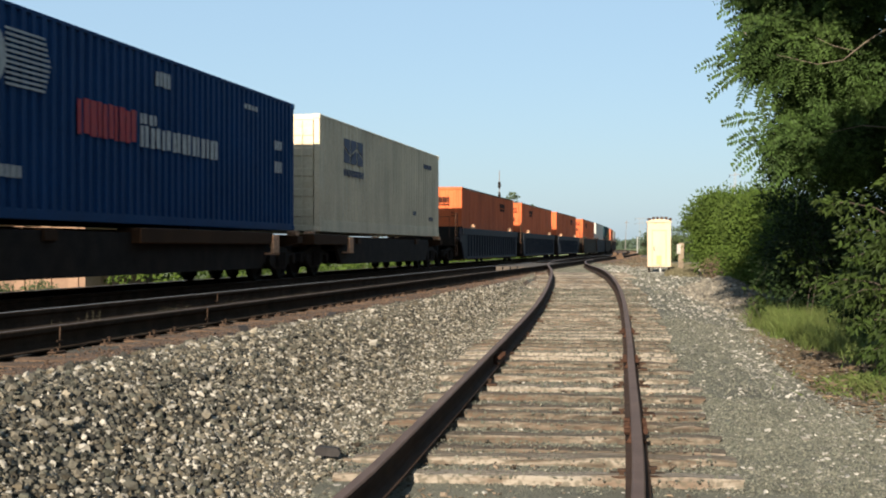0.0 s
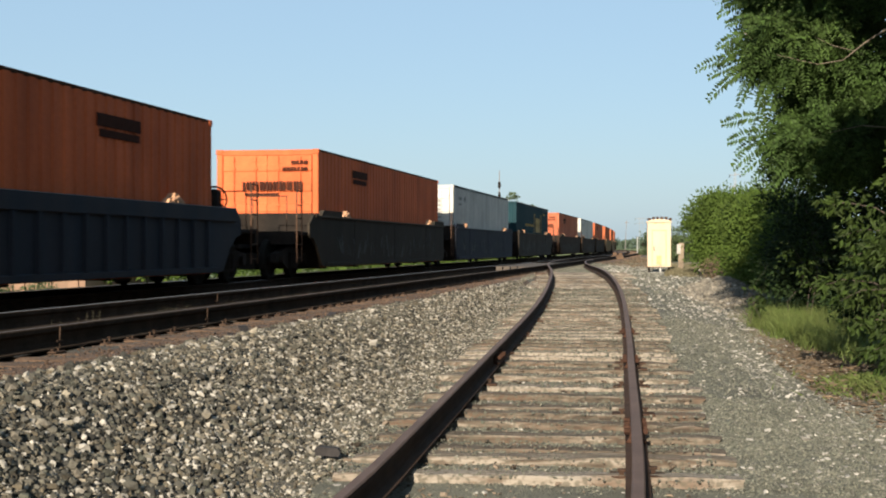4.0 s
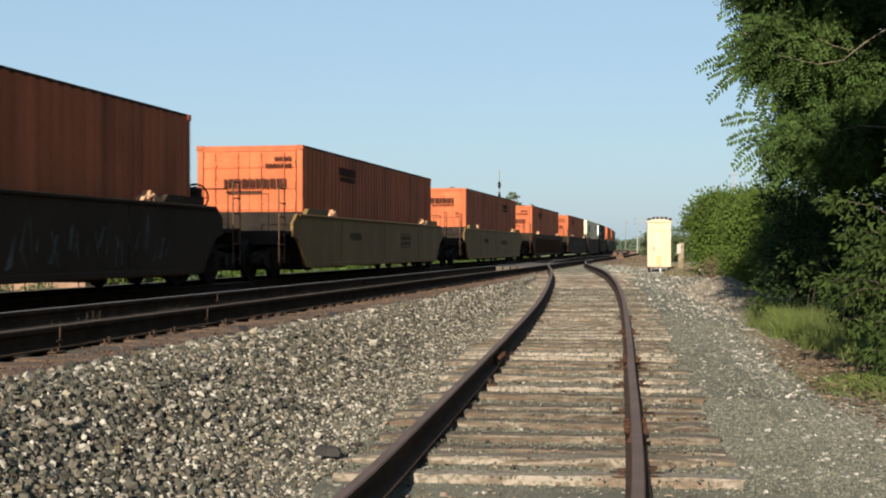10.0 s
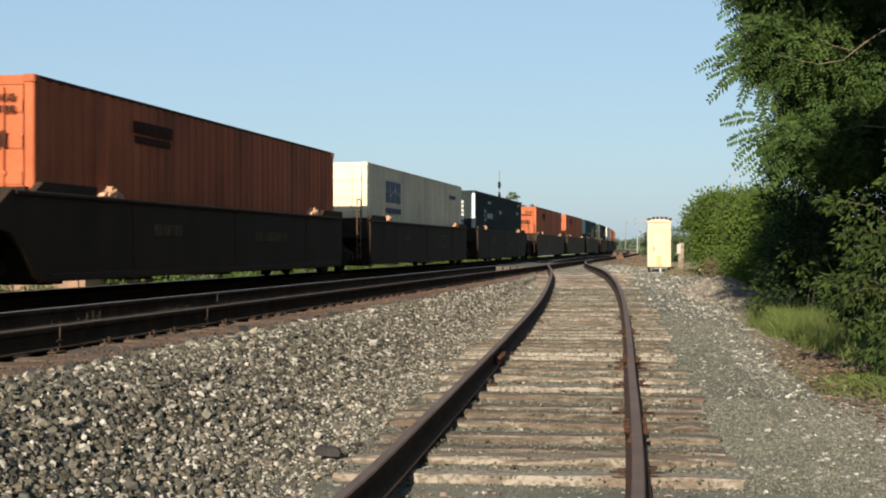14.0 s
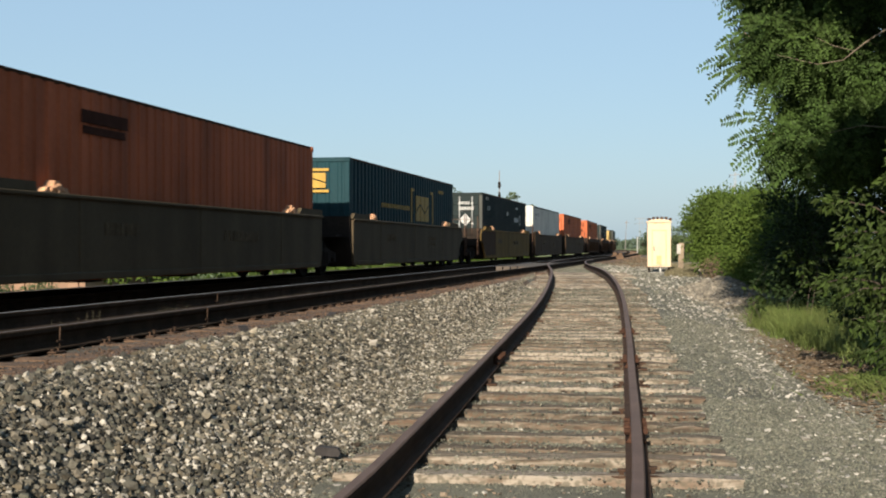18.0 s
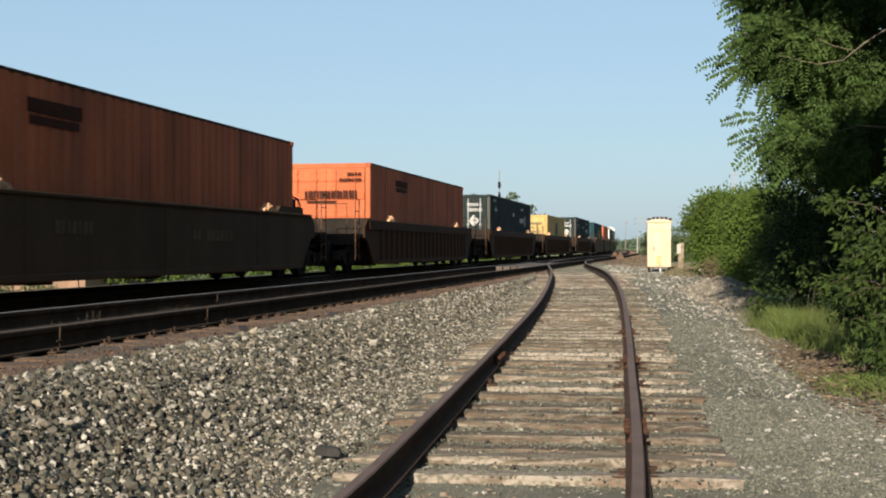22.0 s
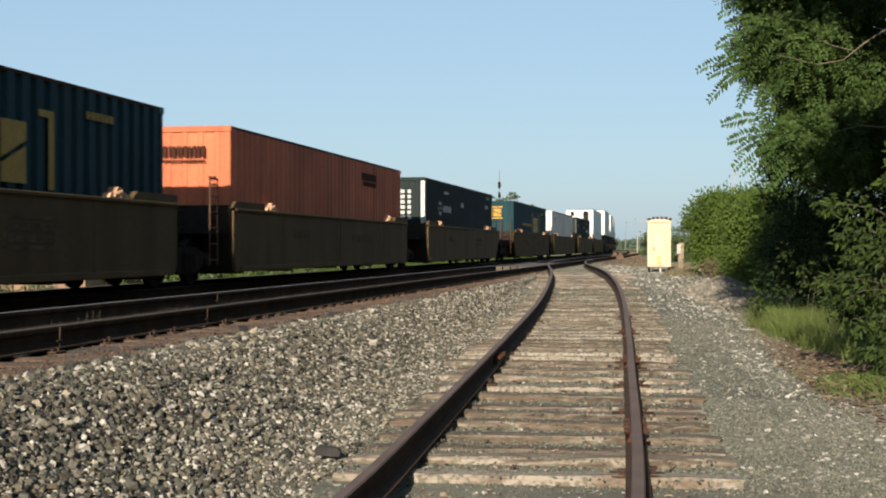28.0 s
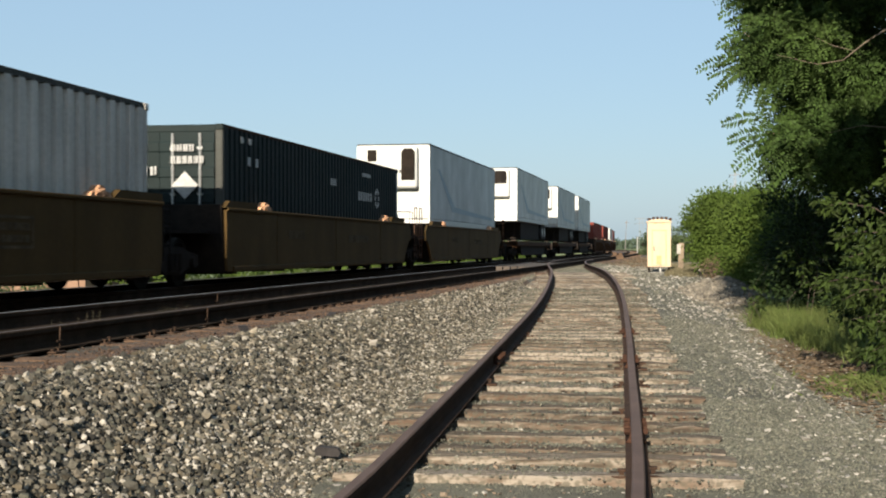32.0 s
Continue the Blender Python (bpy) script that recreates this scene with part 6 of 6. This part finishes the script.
def leafy_bough(ob, root, tip, n, leaf, width, material, r, swing, phase):
    """A drooping twig with hanging pointed leaves; it swings about its root."""
    p0, p3 = Vector(root), Vector(tip)
    p1 = p0.lerp(p3, 0.4) + Vector((0, 0, 0.14))
    p2 = p0.lerp(p3, 0.75) + Vector((0, 0, 0.12))
    k = Kit().rod(p0, p1, 0.012, 6, 0.009).rod(p1, p2, 0.009, 6, 0.006).rod(p2, p3, 0.006, 5, 0.002)
    tw = part("bough", k.mesh("bough", M_BARK), ob)
    u = r.uniform(0.15, 1.0, n)
    line = np.array([tuple(p1.lerp(p2, v / 0.6) if v < 0.6 else p2.lerp(p3, (v - 0.6) / 0.4)) for v in u])
    spread = (1.05 - u)[:, None] * 0.16 + 0.04
    p = line + r.normal(0, 1, (n, 3)) * spread * np.array([1, 1, 0.75])
    out = unit(np.array(p3 - p0))[None]
    along = unit(out * 0.45 + r.normal(0, 0.5, (n, 3)) - np.array([0, 0, 0.62])) * leaf * r.uniform(0.65, 1.25, (n, 1))
    faces = unit(np.array([-0.2, -0.85, 0.5]) + r.normal(0, 0.5, (n, 3)))
    across = unit(np.cross(faces, along)) * width * r.uniform(0.75, 1.2, (n, 1))
    vs, fs = leaf_quads((p, along, across))
    part("leaves", big_mesh("leaves", vs, fs, material), tw, "pointed green leaves hanging from a twig")
    sway(tw, root, swing, phase)


def near_shrub():
    r, rnd = np.random.RandomState(61), random.Random(61)
    ob = tagged(new("bush"), "bright green broad-leaved shrub at the edge of the gravel", "shrub")
    gz = ground_z(2.7, 16.5)
    tips = [(1.42, 16.0, 1.10), (1.60, 15.9, 0.74), (1.70, 15.9, 0.52), (1.43, 16.0, 0.22), (1.62, 15.9, 0.05), (1.76, 15.8, -0.28), (1.88, 15.8, -0.56), (2.0, 15.7, -0.70)]
    tips += [(rnd.uniform(1.95, 2.8), rnd.uniform(15.6, 16.4), -0.55 + 1.95 * (i + 0.5) / 30) for i in range(30)]
    for i, t in enumerate(tips):
        t = (t[0] + 0.06, t[1], t[2])
        root = (t[0] + rnd.uniform(0.75, 1.05), t[1] + rnd.uniform(0.3, 0.7), t[2] - rnd.uniform(-0.05, 0.35))
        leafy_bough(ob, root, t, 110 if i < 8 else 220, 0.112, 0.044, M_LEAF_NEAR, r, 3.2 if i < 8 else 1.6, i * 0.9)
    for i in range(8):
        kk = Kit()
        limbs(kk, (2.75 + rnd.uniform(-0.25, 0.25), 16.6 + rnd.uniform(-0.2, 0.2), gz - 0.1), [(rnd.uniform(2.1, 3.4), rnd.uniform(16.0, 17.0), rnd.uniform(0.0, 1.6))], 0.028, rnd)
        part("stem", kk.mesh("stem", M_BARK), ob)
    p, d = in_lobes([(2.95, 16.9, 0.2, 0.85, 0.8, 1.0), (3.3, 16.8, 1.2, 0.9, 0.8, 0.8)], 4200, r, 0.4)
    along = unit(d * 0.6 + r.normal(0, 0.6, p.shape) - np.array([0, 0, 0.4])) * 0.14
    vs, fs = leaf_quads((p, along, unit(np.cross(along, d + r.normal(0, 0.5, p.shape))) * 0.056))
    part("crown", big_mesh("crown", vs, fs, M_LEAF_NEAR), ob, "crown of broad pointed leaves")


near_shrub()


def bush(label, lobes, n, leaf, width, material, seed, name="bush", twigs=8, shell=0.5, droop=0.25, stem=0.03, clump=0.13):
    r, rnd = np.random.RandomState(seed), random.Random(seed)
    ob = tagged(new(name), label, "shrub" if name == "bush" else "tree")
    cx, cy = lobes[0][0], lobes[0][1]
    gz = ground_z(cx, cy)
    for i in range(twigs):
        l = lobes[i % len(lobes)]
        kk = Kit()
        limbs(kk, (cx + rnd.uniform(-0.2, 0.2), cy + rnd.uniform(-0.2, 0.2), gz - 0.1), [(l[0] + rnd.uniform(-0.8, 0.8) * l[3], l[1] + rnd.uniform(-0.8, 0.8) * l[4], l[2] + rnd.uniform(0.1, 0.8) * l[5])], stem, rnd)
        part("stem", kk.mesh("stem", M_BARK), ob)
    each = int(26 * (clump / 0.15) ** 1.5) if n > 3000 else 6
    p, d = in_lobes(lobes, max(1, n // each), r, shell)     # leaves grow in clumps at the twig ends
    p = np.repeat(p, each, 0)
    d = np.repeat(d, each, 0)
    n = len(p)
    p = p + r.normal(0, clump, (n, 3)) * np.array([1, 1, 0.75])
    along = unit(d * 0.8 + r.normal(0, 0.5, (n, 3)) - np.array([0, 0, droop])) * leaf * r.uniform(0.6, 1.3, (n, 1))
    across = unit(np.cross(along, d + np.array([-0.1, -0.5, 0.35]) + r.normal(0, 0.28, (n, 3)))) * width * r.uniform(0.7, 1.2, (n, 1))
    keep = p[:, 2] > np.array([ground_z(a, b) for a, b in p[:, :2]])
    vs, fs = leaf_quads((p[keep], along[keep], across[keep]))
    part("crown", big_mesh("crown", vs, fs, material), ob, "crown of many small leaves")
    return ob


# Dark leaves painted in for the shaded recess and the crown's dark inside.
bush("shrub under the tall tree, shade put into its dark leaves", [(3.2, 27.5, 0.4, 1.5, 1.4, 1.3), (2.2, 26.6, 0.3, 0.9, 0.8, 1.0), (3.6, 25.5, 1.8, 1.3, 1.2, 1.2), (2.5, 28.5, 1.9, 1.0, 1.0, 0.9), (3.0, 21.5, 0.0, 0.9, 0.8, 0.9), (2.6, 30.0, 0.6, 1.1, 1.2, 1.3), (3.5, 25.6, 3.4, 1.6, 1.0, 1.5), (3.4, 25.8, 5.2, 1.5, 1.0, 1.2), (3.7, 27.2, 2.3, 1.2, 0.9, 1.3), (4.9, 27.0, 2.6, 1.2, 0.9, 1.5), (4.6, 27.4, 0.6, 1.2, 0.9, 1.1)],
     42000, 0.11, 0.05, M_LEAF_SHADED, 62, twigs=8)
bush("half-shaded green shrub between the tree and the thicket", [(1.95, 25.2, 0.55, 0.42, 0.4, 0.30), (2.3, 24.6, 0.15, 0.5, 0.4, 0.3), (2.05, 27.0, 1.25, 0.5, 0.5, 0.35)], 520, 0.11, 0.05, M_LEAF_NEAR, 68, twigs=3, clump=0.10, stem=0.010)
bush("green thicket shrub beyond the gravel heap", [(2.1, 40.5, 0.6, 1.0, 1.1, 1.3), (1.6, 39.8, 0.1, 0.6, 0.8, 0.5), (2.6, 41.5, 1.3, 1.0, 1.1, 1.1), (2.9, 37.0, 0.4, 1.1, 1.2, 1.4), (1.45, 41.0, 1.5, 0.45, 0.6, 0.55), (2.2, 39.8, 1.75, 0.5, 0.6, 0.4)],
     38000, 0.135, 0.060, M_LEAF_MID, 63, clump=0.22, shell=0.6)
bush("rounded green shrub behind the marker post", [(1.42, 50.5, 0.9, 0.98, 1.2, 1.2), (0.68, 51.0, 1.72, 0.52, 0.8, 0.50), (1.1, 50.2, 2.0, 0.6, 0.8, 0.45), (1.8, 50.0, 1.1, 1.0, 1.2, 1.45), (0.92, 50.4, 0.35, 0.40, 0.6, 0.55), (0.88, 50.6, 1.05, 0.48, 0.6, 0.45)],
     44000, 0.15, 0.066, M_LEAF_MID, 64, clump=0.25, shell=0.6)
bush("dry brown brush at the foot of the shrubs", [(0.95, 48.8, -0.15, 0.55, 0.4, 0.42), (1.5, 47.5, -0.2, 0.4, 0.4, 0.35)], 1800, 0.12, 0.02, M_LITTER, 69, twigs=14, shell=0.2, clump=0.12, stem=0.016)
bush("low shrub in the verge behind the signal cabinet", [(0.1, 92, 0.5, 1.2, 2.0, 1.2), (-0.9, 96, 0.3, 1.1, 2.0, 0.9), (1.8, 94, 1.0, 1.6, 2.0, 1.6)], 6000, 0.22, 0.10, M_LEAF_FAR, 65, clump=0.25)
bush("dark green far tree beside the line", [(-4.3, 150, 0.8, 1.0, 2.0, 1.15), (-2.4, 152, 0.9, 1.5, 2.5, 1.4), (-0.2, 153, 1.4, 2.2, 2.5, 2.0)], 6000, 0.30, 0.14, M_LEAF_FAR, 66, name="tree", stem=0.06, clump=0.3)
bush("young broad-leaved sprig growing from the grass", [(1.22, 25.0, -0.25, 0.20, 0.2, 0.30)], 90, 0.10, 0.05, M_LEAF_NEAR, 67, twigs=3, shell=0.2, stem=0.008, clump=0.05)


def verge():
    r = np.random.RandomState(71)
    n = 24000
    c = np.stack([1.55 + r.normal(0, 0.45, n), 23.0 + r.normal(0, 3.8, n)], -1)
    c = c[(c[:, 0] > 1.12 + np.where(c[:, 1] < 25.2, (25.2 - c[:, 1]) * 0.135, (c[:, 1] - 25.2) * 0.045) + 0.07 * np.sin(c[:, 1] * 2.7) + r.normal(0, 0.10, len(c))) & (c[:, 1] < 31)]
    blades("grass", "fresh green grass along the shrubs", c, r.uniform(0.08, 0.40, len(c)) * np.clip(0.45 + (c[:, 0] - 0.95) * 0.9, 0.35, 1.05), r, M_GRASS, 0.006, 0.6)
    n = 1500
    c = np.stack([2.0 + r.normal(0, 0.3, n), 15.1 + r.normal(0, 0.6, n)], -1)
    blades("weeds", "low weeds at the foot of the near shrub", c, r.uniform(0.04, 0.13, n), r, M_GRASS, 0.014, 1.2)
    n = 5000
    c = np.stack([r.uniform(-0.9, 0.35, n), r.uniform(50, 75, n)], -1)
    blades("dry_grass", "dry yellow-green grass round the cabinet and post", c, r.uniform(0.06, 0.24, n), r, M_WEED, 0.012)
    n = 3200
    c = np.stack([r.uniform(-4.2, -1.4, n), r.uniform(66, 112, n)], -1)
    blades("dry_grass", "low brown dead weeds on the earth beyond the cabinet", c, r.uniform(0.04, 0.16, n), r, M_DEADWEED, 0.02, 0.8)
    n = 420
    c = np.stack([-5.28 + r.normal(0, 0.05, n), r.choice([11.5, 12.0, 12.3, 13.2, 13.6, 15.5, 17, 18.5, 21, 22.5, 24.5, 25.3, 27, 29, 31, 33], n) + r.normal(0, 0.5, n)], -1)
    blades("track_weeds", "thin dry weeds growing beside the rail", c, 0.20 + 0.11 * r.uniform(0, 1, n) ** 2.5, r, M_TRACKWEED, 0.0028, 0.2)


verge()

# ---------------------------------------------------------------- beyond the tracks


def far_side():
    # shrubs and a low tan building seen under the train, trees behind it
    for i in range(16):
        s = 49 + i * 9.0
        x, y, _ = on_line(-20.2 - 0.25 * (i % 3), s)
        bush("green hedge shrub beyond the tracks", [(x, y, -0.5, 1.3, 4.2, 0.75), (x - 0.5, y + 2, 0.0, 1.3, 2.6, 0.8)], 1700, 0.22, 0.12, M_LEAF_MID, 80 + i, twigs=2)
    trees = [("leafy green tree standing behind the train", [(-23.2, 178.0, 4.4, 2.2, 3.0, 3.4), (-21.2, 179.0, 3.6, 1.8, 3.0, 2.8), (-25.2, 180.0, 4.2, 1.8, 2.6, 2.9), (-19.6, 180.0, 2.6, 1.4, 2.5, 2.4)]),
             ("leafy green tree standing behind the train", [(-30.6, 178.0, 4.6, 1.6, 2.5, 3.6), (-28.8, 180.0, 4.3, 1.4, 2.5, 3.4)])]
    for i, (label, lobes) in enumerate(trees):
        bush(label, lobes, 8000, 0.34, 0.18, M_LEAF_FAR, 115 + i, name="tree", stem=0.14)
    ob = tagged(new("low_building"), "low tan building with a flat roof beyond the tracks", "building")
    part("wall", Kit().box(-9, 9, -4, 4, -0.3, 2.4).mesh("wall", M_TANWALL), ob)
    part("roof", Kit().box(-9.3, 9.3, -4.3, 4.3, 2.4, 2.6).mesh("roof", M_CONC), ob)
    for i in range(19):
        part("pilaster", Kit().box(-0.18, 0.18, -4.08, -4.0, -0.3, 2.4).mesh("pilaster", M_TANWALL), ob, at=pose(-8.6 + i * 0.955, 0, 0))
    ob.matrix_world = pose(-29.6, 47.2, ground_z(-29.6, 47.2), 0, 0, 4)
    for i, (x, y) in enumerate(((-20.6, 38.2), (-20.4, 40.6))):
        bush("low dark shrub in front of the tan building", [(x, y, -0.85, 0.5, 0.7, 0.32)], 700, 0.12, 0.07, M_LEAF_FAR, 140 + i, twigs=2)
    for x, y, c, rz in ((-23.6, 38.6, C_WHITE, 80),):
        parked_car(x, y, c, rz)


def parked_car(x, y, paint, rz):
    ob = tagged(new("parked_car"), "white parked car beyond the tracks" if paint is C_WHITE else "dark parked car beyond the tracks", "car")
    prof = [(-2.15, 0.35), (-2.2, 0.75), (-1.9, 0.92), (-1.2, 0.98), (-0.55, 1.42), (0.75, 1.45), (1.5, 1.02), (2.1, 0.95), (2.2, 0.6), (2.15, 0.35)]
    part("body", Kit().prism(prof, "y", -0.88, 0.88).mesh("body", paint), ob)
    part("window", Kit().prism([(-1.05, 1.0), (-0.5, 1.36), (0.7, 1.38), (1.3, 1.03)], "y", -0.89, 0.89).mesh("window", M_GLASS_DARK), ob, "dark side windows")
    ty = Kit().rod((0, -0.1, 0), (0, 0.1, 0), 0.32, 16).mesh("wheel", M_RUBBER)
    for wx in (-1.35, 1.35):
        for wy in (-0.82, 0.82):
            part("wheel", ty, ob, at=pose(wx, wy, 0.32))
    ob.matrix_world = pose(x, y, ground_z(x, y), 0, 0, rz)


M_TANWALL = mat("tan_wall", (0.165, 0.102, 0.068), 0.85, var=0.15, scale=0.8, fine=9)
M_GLASS_DARK = mat("dark_car_glass", (0.02, 0.022, 0.025), 0.1, var=0.1, spec=0.6)
far_side()


def pole(x, y, h, r, material, arms, label, tilt=0.0, name="utility_pole"):
    ob = tagged(new(name), label, "utility pole", "poles along the line")
    part("mast", Kit().rod((0, 0, -0.5), (0, 0, h), r, 8, r * 0.7).mesh("mast", material), ob)
    for z, w in arms:
        part("crossarm", Kit().box(-w, w, -r * 0.7, r * 0.7, z - r * 0.6, z + r * 0.6).mesh("crossarm", material), ob)
        ins = Kit().rod((0, 0, 0), (0, 0, r * 2.2), r * 0.5, 6).mesh("insulator", M_WIRE)
        for s in (-1, 1):
            part("insulator", ins, ob, at=pose(s * w * 0.9, 0, z + r * 0.5))
    ob.matrix_world = pose(x, y, ground_z(x, y), 0, tilt, 0)
    return ob


def skyline():
    pole(-12.2, 265.0, 6.0, 0.07, M_POLE_HAZED, [(5.6, 0.35)], "thin dark utility pole beside the curve", 3)
    # a pale mast with a short thick fitting, behind the train
    m = tagged(new("radio_mast"), "thin mast with a dark fitting behind the train", "mast")
    part("mast", Kit().rod((0, 0, -0.5), (0, 0, 13.2), 0.10, 8, 0.05).mesh("mast", M_POLE), m)
    part("fitting", Kit().rod((0, 0, 10.4), (0, 0, 10.9), 0.10, 8, 0.26).rod((0, 0, 10.9), (0, 0, 11.5), 0.26, 8, 0.16).rod((0, 0, 9.1), (0, 0, 9.9), 0.24, 8, 0.16).mesh("fitting", M_STEEL_DARK), m)
    m.matrix_world = pose(-28.3, 205.0, ground_z(-28.3, 205.0))
    # power-line towers
    for x, y, h, w, stance in ((-14.4, 420.0, 10.0, 2.0, 0.30), (3.9, 225.0, 10.0, 0.5, 0.16), (6.1, 190.0, 11.2, 0.8, 0.16)):
        ob = tagged(new("power_tower"), "pale power-line mast rising above the shrubs", "power line", "power-line masts")
        leg = Kit().rod((0, 0, -0.5), (0, 0, h), 0.035, 6).mesh("leg", M_MAST)
        for sd in (-1, 1):
            part("leg", leg, ob, at=pose(sd * w * stance, 0, 0))
        cross = Kit()
        n = 9
        for i in range(n):
            z0, z1, sd = h * (0.45 + 0.55 * i / n), h * (0.45 + 0.55 * (i + 1) / n), (-1) ** i
            cross.rod((-sd * w * stance, 0, z0), (sd * w * stance, 0, z1), 0.018, 5)
        part("brace", cross.mesh("brace", M_MAST), ob)
        for z in (h * 0.82, h * 0.96):
            arm = part("crossarm", Kit().rod((-w, 0, z), (w, 0, z + 0.1), 0.045, 6).mesh("crossarm", M_MAST), ob)
            ins = Kit().rod((0, 0, -0.34), (0, 0, 0.0), 0.09, 6, 0.05).mesh("insulator", M_STEEL_DARK)
            for sd in (-1, 1):
                part("insulator", ins, arm, "dark hanging insulator", at=pose(sd * w * 0.95, 0, z + 0.03))
        ob.matrix_world = pose(x, y, ground_z(x, y), 0, 0, 20)
    wp = tagged(new("marker_pole"), "white trackside marker pole in the verge", "pole")
    part("shaft", Kit().rod((0, 0, -0.3), (0, 0, 2.3), 0.055, 8).mesh("shaft", P_BAR_WHITE), wp)
    wp.matrix_world = pose(-7.05, 190.0, ground_z(-7.05, 190.0))
    # hazy belt of woods on the horizon
    r = np.random.RandomState(131)
    n = 26000
    a = r.uniform(-0.42, 0.30, n)
    dist = r.uniform(620, 760, n)
    top = np.array([5.2 + 2.6 * noise.noise((q * 30, 1.0, 2.0)) + 1.8 * noise.noise((q * 95, 4.0, 2.0)) for q in a])
    p = np.stack([np.sin(a) * dist, np.cos(a) * dist, -1.0 + r.uniform(0, 1, n) ** 0.7 * top], -1)
    d = unit(r.normal(0, 1, (n, 3)))
    al = d * 1.5
    ac = unit(np.cross(d, r.normal(0, 1, (n, 3)))) * 1.1
    vs, fs = leaf_quads((p, al, ac))
    tagged(new("far_woods", big_mesh("far_woods", vs, fs, M_WOODS)), "hazy green belt of woods on the horizon", "woods", kind="stuff")


M_GROVE = mat("grove_leaf", (0.0369, 0.0615, 0.0164), 0.8, var=0.2, scale=0.5, fine=4, island=0.3, spec=0.2)


def grove():
    """Tall unseen trees, added on the side away from the tracks to block low skylight."""
    r = np.random.RandomState(151)
    n = 16000
    y = r.uniform(-70, 62, n)
    x = 8.2 + r.uniform(0, 4.5, n)
    top = np.array([8.5 + 2.5 * noise.noise((q * 0.2, 3.0, 1.0)) for q in y])
    p = np.stack([x, y, -0.8 + r.uniform(0, 1, n) ** 0.8 * top], -1)
    d = unit(r.normal(0, 1, (n, 3)))
    vs, fs = leaf_quads((p, d * 0.75, unit(np.cross(d, r.normal(0, 1, (n, 3)))) * 0.5))
    tagged(new("grove", big_mesh("grove", vs, fs, M_GROVE)), "dense row of unseen trees added to block skylight on the train", "woods", kind="stuff")


grove()
M_WOODS = mat("far_woods", (0.052, 0.073, 0.052), 0.95, var=0.15, scale=0.02, fine=0.2, island=0.2, spec=0.1)
skyline()


def motions():
    """The train runs toward the camera at an even speed along its track; the leaves stir in a light wind."""
    for ob, s0, z, turn in MOVING:
        rows = []
        for i in range(33):
            t = float(i)
            x, y, a = on_line(X_TRAIN, s0 - SPEED * t)
            rows.append((t, pose(x, y, z, 0, 0, math.degrees(a) + turn)))
        walk(ob, rows)
    for ob, pivot, degrees, phase in SWAYING:
        rows = []
        for i in range(41):
            t = 0.8 * i
            gust = 0.65 + 0.35 * math.sin(0.31 * t + 0.2 * phase)
            a = degrees * gust * (0.7 * math.sin(1.9 * t + phase) + 0.3 * math.sin(3.1 * t + 2.3 * phase))
            b = degrees * gust * 0.6 * math.sin(1.5 * t + 1.7 * phase)
            rows.append((t, Matrix.Translation(pivot) @ pose(0, 0, 0, 0.4 * b, b, a) @ Matrix.Translation(-pivot)))
        walk(ob, rows)


motions()
